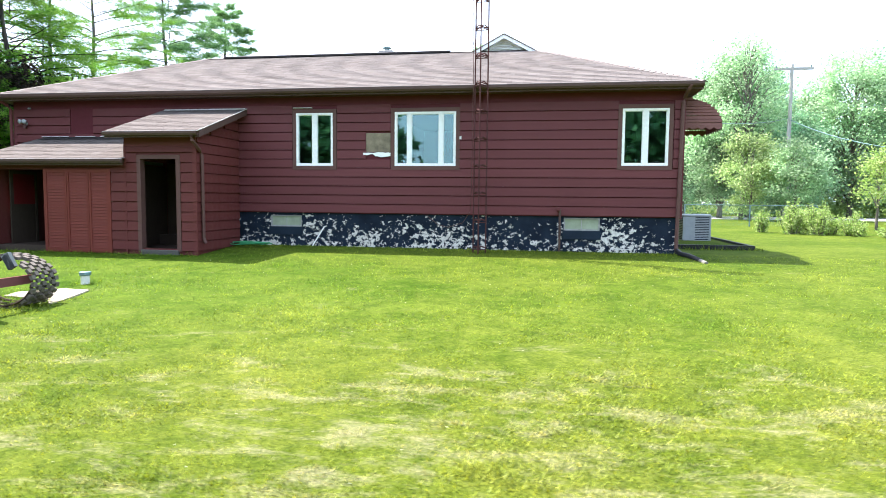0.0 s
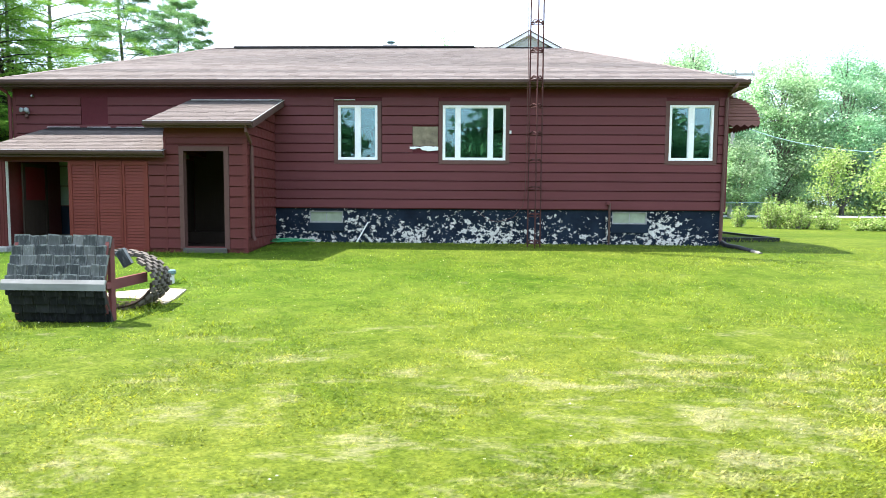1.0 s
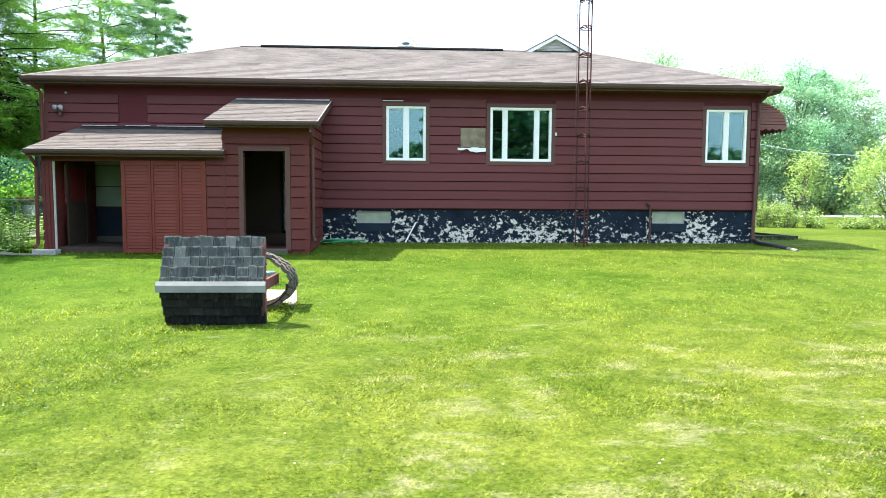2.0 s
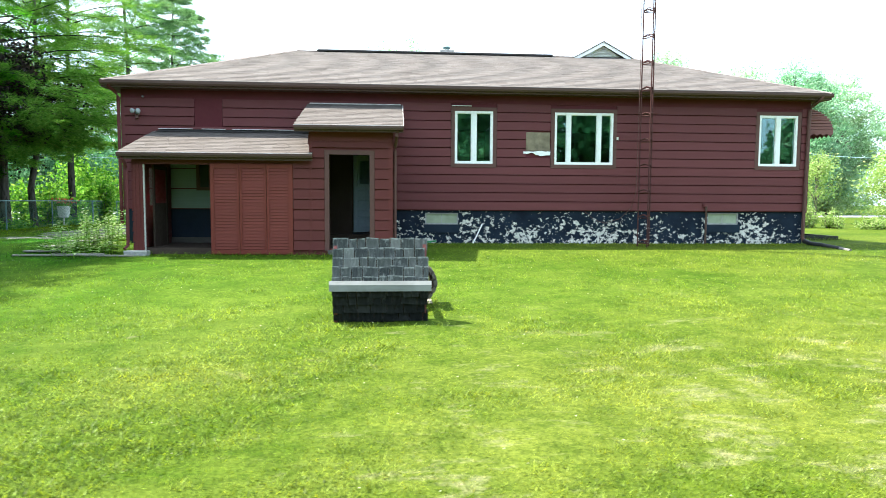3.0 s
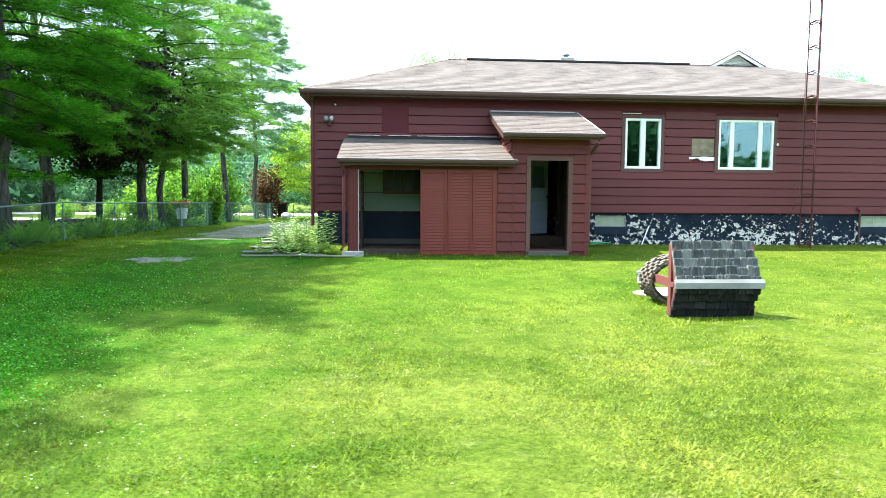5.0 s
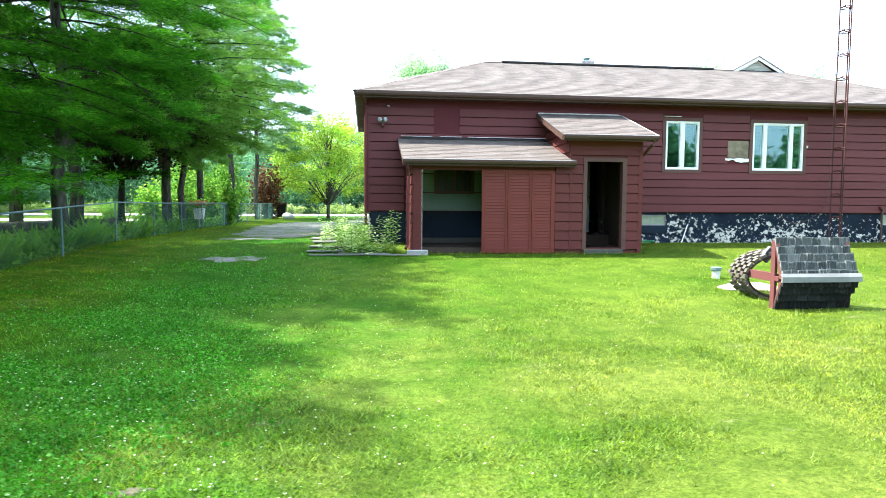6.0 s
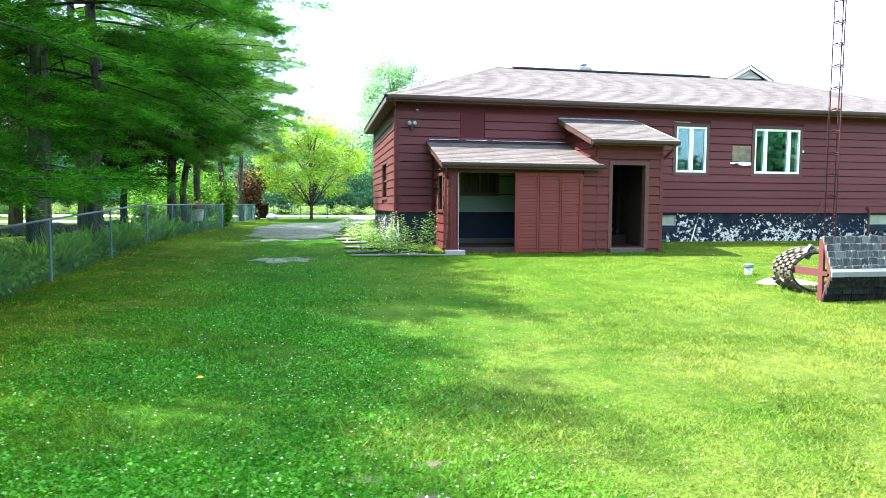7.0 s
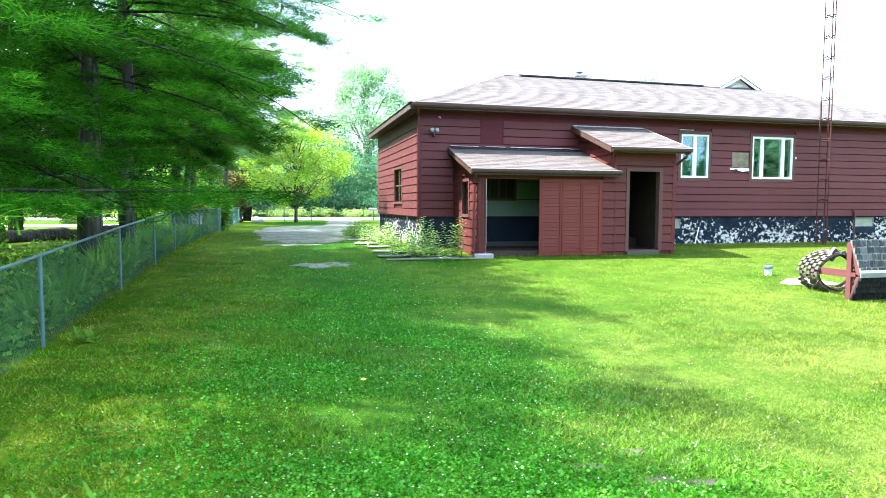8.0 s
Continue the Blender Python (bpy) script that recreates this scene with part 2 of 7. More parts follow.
M_SOIL = plain("bare_soil", (0.07, 0.062, 0.042), 0.95, 0, 0.4, 9)
M_DRYSOIL = plain("stained_concrete", (0.33, 0.29, 0.23), 0.95, 0, 0.35, 6)
M_YELLOW = plain("yellow_petals", (0.75, 0.48, 0.02), 0.6, 0, 0.15, 40)
M_RIDGE = plain("ridge_vent_black", (0.03, 0.026, 0.026), 0.7)
M_FLASH = plain("flashing_metal", (0.60, 0.58, 0.56), 0.6, 0.1, 0.3)
M_GLASS = make_glass()
M_BLOCKGLASS = plain("fogged_basement_glass", (0.30, 0.34, 0.25), 0.25, 0, 0.15, 5)
M_RUST = painted("rusty_steel", (0.065, 0.026, 0.024), 0.4, 0.75)
M_STEEL = plain("galvanised_steel", (0.125, 0.205, 0.22), 0.5, 0.3, 0.2, 12)
M_REDWOOD = painted("faded_red_wood", (0.135, 0.050, 0.048), 0.25, 0.8, (0.2, 0.2, 1), True)
M_SHAKE = make_shake(tone_by=0.82)
# Same shake darkened, so the roof underside's shade sits in its colour
M_SHAKESHADE = make_shake("shaded_shake", 0.17)
M_CURB = painted("weathered_curb_wood", (0.118, 0.103, 0.088), 0.35, 0.9, (1, 0.3, 1), True)
M_GREYWOOD = painted("silvered_board", (0.19, 0.195, 0.19), 0.7, 0.8, (0.06, 1, 1))
M_BLOCK = plain("concrete_block", (0.30, 0.30, 0.29), 0.95, 0, 0.25, 12)
M_OLDWOOD = painted("grey_board", (0.19, 0.18, 0.165), 0.3, 0.85, (0.1, 1, 1), True)
# Pole wood lightened, with distance haze put into the colour
M_POLE = painted("hazed_pole", (0.34, 0.33, 0.31), 0.2, 0.9, (1, 1, 0.1))
M_AWNING = painted("faded_awning", (0.19, 0.088, 0.082), 0.15, 0.5)
M_GRAVEL = make_gravel()
M_ROAD = plain("pale_road", (0.42, 0.40, 0.39), 0.9, 0, 0.12, 0.6)
M_BARK = make_bark("pine_bark", (0.028, 0.026, 0.024), (0.135, 0.122, 0.110))
M_LIMB = make_bark("dark_limb_bark", (0.012, 0.013, 0.010), (0.045, 0.042, 0.034))
M_BARK2 = make_bark("grey_bark", (0.08, 0.072, 0.06), (0.22, 0.20, 0.17))
# Wide tone swing puts dark crown depths and lit boughs into the needle colour
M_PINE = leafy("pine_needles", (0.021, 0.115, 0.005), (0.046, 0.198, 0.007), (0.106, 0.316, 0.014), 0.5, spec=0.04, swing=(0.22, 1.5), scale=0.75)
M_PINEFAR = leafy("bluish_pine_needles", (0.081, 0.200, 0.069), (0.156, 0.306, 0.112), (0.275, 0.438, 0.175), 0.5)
# Lighter, yellower needle copy with sunlight put into its colour
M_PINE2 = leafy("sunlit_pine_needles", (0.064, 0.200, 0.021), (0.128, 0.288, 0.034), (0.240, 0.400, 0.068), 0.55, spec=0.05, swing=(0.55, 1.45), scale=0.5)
M_COPPER = leafy("copper_leaves", (0.013, 0.012, 0.010), (0.029, 0.022, 0.021), (0.068, 0.050, 0.037), 0.2)
M_MAPLE = leafy("yellow_green_leaves", (0.17, 0.36, 0.03), (0.32, 0.50, 0.05), (0.55, 0.66, 0.10), 0.55, swing=(0.6, 1.35), scale=0.6)
# The next three leaf colours are paled to paint in haze over far trees
M_LEAF = leafy("hazed_wood_leaves", (0.215, 0.390, 0.174), (0.349, 0.532, 0.288), (0.532, 0.698, 0.441), 0.7, swing=(0.5, 1.35), scale=0.28)
M_LEAFYEL = leafy("hazed_yellowish_leaves", (0.246, 0.390, 0.122), (0.390, 0.532, 0.205), (0.554, 0.676, 0.349), 0.7, swing=(0.55, 1.3), scale=0.3)
M_LEAFTEAL = leafy("hazed_bluish_leaves", (0.175, 0.370, 0.195), (0.310, 0.530, 0.310), (0.510, 0.705, 0.470), 0.7, swing=(0.5, 1.3), scale=0.3)
M_LEAFDARK = leafy("dense_wood_leaves", (0.055, 0.16, 0.075), (0.09, 0.23, 0.105), (0.16, 0.32, 0.15), 0.45, swing=(0.6, 1.35))
M_SHRUB = leafy("shrub_leaves", (0.20, 0.33, 0.07), (0.32, 0.45, 0.12), (0.48, 0.55, 0.24), 0.55)
M_UNDER = leafy("undergrowth_leaves", (0.062, 0.213, 0.019), (0.163, 0.375, 0.037), (0.350, 0.550, 0.075), 0.5)
M_WEED = leafy("weed_leaves", (0.20, 0.40, 0.07), (0.40, 0.58, 0.18), (0.70, 0.76, 0.48), 0.4)
M_CLOVERLEAF = leafy("clover_leaf", (0.020, 0.13, 0.003), (0.060, 0.28, 0.006), (0.15, 0.42, 0.05), 0.4, rough=0.45, spec=0.22)
M_REDLEAF = leafy("russet_leaves", (0.06, 0.03, 0.015), (0.13, 0.05, 0.025), (0.20, 0.11, 0.05), 0.3)
M_LAWN = make_lawn()
M_BLADE = make_blades()
M_CLOVER = plain("clover_white", (0.66, 0.68, 0.50), 0.8)
M_BLACK = plain("black_plastic", (0.015, 0.016, 0.017), 0.5)
M_ACGREY = plain("ac_grey_paint", (0.33, 0.36, 0.38), 0.45, 0, 0.08)
M_HOSE = plain("green_hose", (0.05, 0.30, 0.13), 0.4)
M_PINK = plain("red_petals", (0.65, 0.12, 0.07), 0.6, 0, 0.4, 30)
M_DOORWHITE = painted("white_door_paint", (0.36, 0.45, 0.50), 0.06, 0.4)
M_REDBRIGHT = painted("red_enamel", (0.13, 0.012, 0.014), 0.12, 0.4)
M_WIRE = plain("weathered_wire", (0.05, 0.14, 0.12), 0.5, 0.2)
M_DARKGLASS = plain("opaque_dark_glass", (0.02, 0.024, 0.02), 0.35)

# ---- building helpers ----


def box(bm, x0, x1, y0, y1, z0, z1):
    v = [bm.verts.new(p) for p in ((x0, y0, z0), (x1, y0, z0), (x1, y1, z0), (x0, y1, z0), (x0, y0, z1), (x1, y0, z1), (x1, y1, z1), (x0, y1, z1))]
    for f in ((3, 2, 1, 0), (4, 5, 6, 7), (0, 1, 5, 4), (1, 2, 6, 5), (2, 3, 7, 6), (3, 0, 4, 7)):
        bm.faces.new([v[i] for i in f])
    return v


def prism(bm, outline, axis, a, b):
    """An outline of 2D points pushed from a to b along an axis (x: outline is y, z; y: x, z; z: x, y)."""
    def at(p, d):
        return {"x": (d, p[0], p[1]), "y": (p[0], d, p[1]), "z": (p[0], p[1], d)}[axis]
    lo, hi = [bm.verts.new(at(p, a)) for p in outline], [bm.verts.new(at(p, b)) for p in outline]
    bm.faces.new(lo), bm.faces.new(hi[::-1])
    for i in range(len(lo)):
        j = (i + 1) % len(lo)
        bm.faces.new((lo[j], lo[i], hi[i], hi[j]))
    bmesh.ops.recalc_face_normals(bm, faces=bm.faces[:])


def tube(bm, pts, radii, n=8):
    """A round bar along points."""
    pts = [Vector(p) for p in pts]
    radii = [float(v) for v in radii] if isinstance(radii, (list, tuple)) else [radii] * len(pts)
    rings = []
    for i, p in enumerate(pts):
        d = (pts[min(i + 1, len(pts) - 1)] - pts[max(i - 1, 0)]).normalized()
        s = d.orthogonal().normalized() if abs(d.z) > 0.9 else d.cross(Vector((0, 0, 1))).normalized()
        u = s.cross(d)
        rings.append([bm.verts.new(p + radii[i] * (math.cos(2 * math.pi * k / n) * s + math.sin(2 * math.pi * k / n) * u)) for k in range(n)])
    for a, b in zip(rings, rings[1:]):
        for k in range(n):
            bm.faces.new((a[k], a[(k + 1) % n], b[(k + 1) % n], b[k]))
    bm.faces.new(rings[0][::-1]), bm.faces.new(rings[-1])


def bevel(bm, w, seg=1):
    bmesh.ops.bevel(bm, geom=bm.edges[:], offset=w, segments=seg, affect="EDGES", profile=0.6)


def to_mesh(name, bm, material, smooth=False):
    me = bpy.data.meshes.new(name)
    bm.to_mesh(me)
    bm.free()
    me.materials.append(material)
    if smooth:
        me.polygons.foreach_set("use_smooth", [True] * len(me.polygons))
    return me


def part(name, bm, material, parent, label="", smooth=False):
    """A bmesh as one mesh object under a thing or a part; parents stand at the world's origin or carry a pose."""
    ob = new(name, to_mesh(name, bm, material, smooth))
    ob.parent = parent
    return tagged(ob, label)


def piece(name, me, parent, m):
    """A further object on a shared mesh."""
    ob = new(name, me)
    ob.parent = parent
    ob.matrix_basis = m
    return ob


def thing(name, label, category, group="", kind="", at=(0, 0, 0)):
    ob = new(name)
    ob.location = at
    ob.empty_display_size = 0.2
    return tagged(ob, label, category, group, kind)


def solid(name, bm, material, label="", category="", kind="", smooth=False, group=""):
    return tagged(new(name, to_mesh(name, bm, material, smooth)), label, category, group, kind)


def fast_mesh(name, verts, quads, material):
    """A mesh from arrays of corners and of faces with equally many corners each."""
    verts, quads = np.asarray(verts, np.float32), np.asarray(quads, np.int32)
    k = quads.shape[1]
    me = bpy.data.meshes.new(name)
    me.vertices.add(len(verts))
    me.vertices.foreach_set("co", verts.ravel())
    me.loops.add(quads.size)
    me.loops.foreach_set("vertex_index", quads.ravel())
    me.polygons.add(len(quads))
    me.polygons.foreach_set("loop_start", np.arange(0, quads.size, k, dtype=np.int32))
    me.update(calc_edges=True)
    me.materials.append(material)
    return me


def boxed_wall(bm, axis, d0, d1, a0, a1, z0, z1, holes):
    """A wall of thickness d0..d1 that runs along an axis from a0 to a1, with openings (a, a, z, z) right through it."""
    ca = sorted({a0, a1, *(h[0] for h in holes), *(h[1] for h in holes)})
    cz = sorted({z0, z1, *(h[2] for h in holes), *(h[3] for h in holes)})
    for i in range(len(ca) - 1):
        for j in range(len(cz) - 1):
            ma, mz = (ca[i] + ca[i + 1]) / 2, (cz[j] + cz[j + 1]) / 2
            if any(h[0] < ma < h[1] and h[2] < mz < h[3] for h in holes):
                continue
            if axis == "x":
                box(bm, ca[i], ca[i + 1], d0, d1, cz[j], cz[j + 1])
            else:
                box(bm, d0, d1, ca[i], ca[i + 1], cz[j], cz[j + 1])
    bmesh.ops.remove_doubles(bm, verts=bm.verts[:], dist=1e-5)


rng = np.random.default_rng(7)


def ground_z(x, y):
    z = np.interp(y, [-60, 3.0, 5.0, 6.9, 9.5, 12.8, 14.8, 24.0, 90.0], [-0.3, 0.0, 0.03, 0.09, 0.24, 0.42, 0.55, 0.56, 0.5])
    edge = np.clip((-15.0 - x) / 4.0, 0, 1)
    return z + 0.13 * edge * np.clip((np.asarray(y) - 1.0) / 4.0, 0, 1) * np.clip((16.0 - np.asarray(y)) / 6.0, 0, 1)

# ---- ground, road, driveway ----


def build_ground():
    xs = np.concatenate([[-900, -400, -200, -120, -80, -60, -50], np.arange(-44, 30.1, 0.8), [36, 45, 60, 90, 150, 300, 900]])
    ys = np.concatenate([[-900, -400, -200, -100, -60, -45, -35, -28, -22, -18, -14], np.arange(-11, 30.1, 0.8), [32, 35, 40, 46, 55, 70, 90, 130, 200, 400, 900]])
    gx, gy = np.meshgrid(xs, ys)
    gz = ground_z(gx, gy)
    near = (np.abs(gx + 8) < 30) & (gy > -10) & (gy < 13)
    gz = gz + near * rng.normal(0, 0.012, gx.shape)
    v = np.stack([gx.ravel(), gy.ravel(), gz.ravel()], 1)
    nx = len(xs)
    i = (np.arange(len(ys) - 1)[:, None] * nx + np.arange(nx - 1)[None, :]).ravel()
    me = fast_mesh("ground", v, np.stack([i, i + 1, i + 1 + nx, i + nx], 1), M_LAWN)
    me.polygons.foreach_set("use_smooth", [True] * len(me.polygons))
    tagged(new("ground", me), "mown lawn, lush green with dry straw patches", "lawn", kind="structure")


build_ground()


def sheet(name, centre, rx, ry, material, label, category, lift=0.012, wob=0.25, seed=1, n=110):
    """A flat patch with an uneven outline that lies on the ground."""
    r = np.random.default_rng(seed)
    ph = r.uniform(0, 6.28, 16)
    bm = bmesh.new()
    rings = []
    for f in (1.0, 0.66, 0.33):
        ring = []
        for k in range(n):
            a = 2 * math.pi * k / n
            w = max(0.2, 1 + wob * sum(math.sin((j + 2) * a + ph[j]) / (j + 1.5) ** 0.75 for j in range(16)) * 0.42)
            x, y = centre[0] + rx * f * w * math.cos(a), centre[1] + ry * f * w * math.sin(a)
            ring.append(bm.verts.new((x, y, float(ground_z(x, y)) + (lift if f < 1 else -0.01))))
        rings.append(ring)
    for a, b in zip(rings, rings[1:]):
        for k in range(n):
            bm.faces.new((a[k], a[(k + 1) % n], b[(k + 1) % n], b[k]))
    bm.faces.new(rings[-1])
    return solid(name, bm, material, label, category, "structure")




def build_drive():
    """The gravel drive: a strip with ragged edges that widens towards the road."""
    r = np.random.default_rng(3)
    ys = np.arange(17.0, 47.4, 0.25)
    wob = np.convolve(r.normal(0, 1, len(ys) + 8), np.ones(3) / 3, "same")[4:-4]
    wob2 = np.convolve(r.normal(0, 1, len(ys) + 8), np.ones(3) / 3, "same")[4:-4]
    left = np.interp(ys, [17.0, 18.5, 22, 27, 31, 33, 40, 47], [-16.6, -17.9, -18.2, -18.4, -17.9, -15.0, -14.2, -13.8]) + 0.22 * wob
    right = np.interp(ys, [17.0, 18.0, 20, 26, 32, 40, 47], [-16.1, -15.4, -14.9, -14.7, -13.5, -12.4, -11.0]) + 0.16 * wob2
    v, f = [], []
    for k, y in enumerate(ys):
        for m, q in enumerate((0.0, 0.12, 0.5, 0.88, 1.0)):
            x = left[k] + (right[k] - left[k]) * q
            v.append((x, y, float(ground_z(x, y)) + (0.022 if 0 < m < 4 and 0 < k < len(ys) - 1 else -0.01)))
            if k and m:
                f.append((5 * k + m - 6, 5 * k + m - 5, 5 * k + m, 5 * k + m - 1))
    tagged(new("driveway", fast_mesh("driveway", v, f, M_GRAVEL)), "pale gravel drive beside the house, grass growing in", "driveway", kind="structure")


build_drive()
sheet("driveway_patch", (-16.4, 11.9), 0.85, 0.35, M_GRAVEL, "bare gravel patch worn into the lawn", "gravel", 0.02, 0.6, 5)
sheet("driveway_patch", (-17.1, 16.5), 0.8, 0.4, M_GRAVEL, "bare gravel patch worn into the lawn", "gravel", 0.02, 0.6, 6)
BARE = ((-15.51, 2.04, 0.17, 0.06), (-15.11, 2.2, 0.13, 0.05), (-15.18, 1.76, 0.16, 0.06), (-14.95, 1.67, 0.14, 0.05), (-16.53, 2.16, 0.10, 0.04), (-15.9, 1.5, 0.16, 0.06))
for i, (x, y, rx, ry) in enumerate(BARE):
    sheet("bare_earth", (x, y), rx, ry, M_SOIL, "small bare earth patch worn in the lawn", "bare soil", 0.006, 0.6, 40 + i)


def off_bare(x, y, r):
    """True where grass or clover may stand: off the bare patches, but for a few stray blades."""
    d = np.min([((x - bx) / (rx * 1.15)) ** 2 + ((y - by) / (ry * 1.3)) ** 2 for bx, by, rx, ry in BARE], axis=0)
    return (d > 1) | (r.random(len(x)) < 0.35)


bm = bmesh.new()
box(bm, -400, 400, 47.5, 56.0, 0.3, 0.575)
solid("road", bm, M_ROAD, "pale sunlit asphalt road past the front of the house", "road", "structure")
bm = bmesh.new()
box(bm, -42, -24.0, 33.0, 36.5, 0.3, 0.585)
solid("neighbour_drive", bm, M_ROAD, "pale concrete drive behind the pines", "driveway", "structure")

# ---- the house ----
X0, X1, YF, YB = -13.77, 2.81, 14.77, 21.73
Z_SILL, Z_FRIEZE, Z_EAVE = 1.34, 3.90, 4.105
COURSE = 0.2135
W1, W2, W3 = (-6.07, -5.15, 2.47, 3.72), (-3.64, -2.19, 2.47, 3.72), (1.52, 2.51, 2.48, 3.73)
INWIN = (-12.06, -11.2, 1.86, 2.38)
HDOOR = (-8.52, -7.75, 0.77, 2.75)
LWIN = (17.15, 18.34, 1.76, 2.74)

house = thing("house", "single-storey house with red-brown board siding and hipped shingle roof", "house")

bm = bmesh.new()
fz = -0.3
boxed_wall(bm, "x", YF + 0.03, YF + 0.23, X0 + 0.03, X1 - 0.03, fz, Z_SILL, [(-6.77, -5.97, 0.93, 1.28), (0.30, 1.10, 0.95, 1.31), (HDOOR[0], HDOOR[1], HDOOR[2], Z_SILL)])
boxed_wall(bm, "y", X0 + 0.03, X0 + 0.23, YF + 0.23, YB - 0.03, fz, Z_SILL, [])
boxed_wall(bm, "y", X1 - 0.23, X1 - 0.03, YF + 0.23, YB - 0.03, fz, Z_SILL, [])
boxed_wall(bm, "x", YB - 0.23, YB - 0.03, X0 + 0.23, X1 - 0.23, fz, Z_SILL, [])
part("foundation", bm, M_FOUND, house, "block foundation with black coating flaking off in pale patches")

bm = bmesh.new()
holes_f = [W1, W2, W3, INWIN, (HDOOR[0], HDOOR[1], Z_SILL, HDOOR[3])]
boxed_wall(bm, "x", YF, YF + 0.16, X0, X1, Z_SILL, Z_EAVE, holes_f)
wall_f = part("front_wall", bm, M_PANEL, house)
bm = bmesh.new()
boxed_wall(bm, "y", X0, X0 + 0.16, YF + 0.16, YB - 0.16, Z_SILL, Z_EAVE, [LWIN])
wall_l = part("side_wall", bm, M_PANEL, house)
bm = bmesh.new()
boxed_wall(bm, "y", X1 - 0.16, X1, YF + 0.16, YB - 0.16, Z_SILL, Z_EAVE, [])
wall_r = part("side_wall", bm, M_PANEL, house)
bm = bmesh.new()
boxed_wall(bm, "x", YB - 0.16, YB, X0, X1, Z_SILL, Z_EAVE, [])
part("back_wall", bm, M_PANEL, house)
for a, b, c, d, z in ((X0 + 0.16, -9.3, YF + 0.23, YB - 0.23, Z_SILL), (-9.3, -7.0, 16.6, YB - 0.23, Z_SILL), (-7.0, X1 - 0.16, YF + 0.23, YB - 0.23, Z_SILL), (-9.3, -7.0, YF + 0.23, 16.6, 0.76)):
    bm = bmesh.new()
    box(bm, a, b, c, d, z - 0.1, z - 0.004)
    part("floor", bm, M_INNER, house)
bm = bmesh.new()
box(bm, X0 + 0.16, X1 - 0.16, YF + 0.16, YB - 0.16, 4.0, 4.08)
part("ceiling", bm, M_INNER, house)
for xa in (-9.4, -7.1, -4.4, -0.5):
    bm = bmesh.new()
    box(bm, xa, xa + 0.1, YF + 0.16, YB - 0.16, Z_SILL, 4.0)
    part("partition", bm, M_INNER, house)


def board_mesh(length, depth=COURSE, out=0.042):
    """A siding board with its thick edge at the bottom, along x from 0, face towards -y."""
    bm = bmesh.new()
    prism(bm, [(0.0, 0.022), (-out, 0.022), (-out + 0.002, 0.030), (-out * 0.6, depth), (0.0, depth)], "x", 0, length)
    me = bpy.data.meshes.new("siding_board")
    bm.to_mesh(me)
    bm.free()
    return me


BOARDS = {}


def lay_boards(parent, a0, a1, z0, z1, holes, place, material, course=COURSE):
    """Boards in courses between a0 and a1, broken off at the openings; place(a, z) gives a board's pose."""
    z = z0
    while z < z1 - 0.03:
        h = min(course, z1 - z)
        spans = [(a0, a1)]
        for b0, b1, c0, c1 in holes:
            if c0 < z + h * 0.85 and c1 > z + h * 0.15:
                spans = [s for p0, p1 in spans for s in ((p0, min(p1, b0)), (max(p0, b1), p1)) if s[1] - s[0] > 0.03]
        for p0, p1 in spans:
            key = (round(p1 - p0, 3), round(h, 3), material.name)
            if key not in BOARDS:
                BOARDS[key] = board_mesh(p1 - p0, h)
                BOARDS[key].materials.append(material)
            piece("siding_board", BOARDS[key], parent, place(p0, z))
        z += course


trim_holes = [(-6.17, -5.05, 2.39, 3.80), (-3.74, -2.10, 2.39, 3.81), (1.44, 2.62, 2.40, 3.82), (-12.16, -11.51, 3.23, 3.99),
              (-4.34, -3.74, 2.80, 3.24)]
lean_hole = (-12.9, -7.6, 0.0, 2.75)
lay_boards(wall_f, X0, X1, Z_SILL, Z_FRIEZE, trim_holes + [lean_hole], lambda a, z: pose(a, YF, z), M_SIDING)
lay_boards(wall_l, YF + 0.0, YB, Z_SILL, Z_FRIEZE, [(17.08, 18.41, 1.69, 2.81)], lambda a, z: pose(X0, a, z) @ pose(0, 0, 0, 0, 0, 90) @ Matrix.Scale(-1, 4, (0, 1, 0)), M_SIDING)
lay_boards(wall_r, YF, YB, Z_SILL, Z_FRIEZE, [], lambda a, z: pose(X1, a, z, 0, 0, 90), M_SIDING)

# frieze, corner boards, soffit, fascia
bm = bmesh.new()
box(bm, X0 - 0.03, X1 + 0.03, YF - 0.022, YF, Z_FRIEZE, Z_EAVE)
part("frieze_board", bm, M_PANEL, house)
bm = bmesh.new()
box(bm, X0 - 0.022, X0, YF, YB, Z_FRIEZE, Z_EAVE)
part("frieze_board", bm, M_PANEL, house)
bm = bmesh.new()
box(bm, X1, X1 + 0.022, YF, YB, Z_FRIEZE, Z_EAVE)
part("frieze_board", bm, M_PANEL, house)
for x in (X0, X1):
    s = -1 if x == X0 else 1
    bm = bmesh.new()
    box(bm, min(x + s * 0.035, x - s * 0.05), max(x + s * 0.035, x - s * 0.05), YF - 0.036, YF + 0.0, Z_SILL - 0.02, Z_FRIEZE)
    part("corner_board", bm, M_SIDING, house)

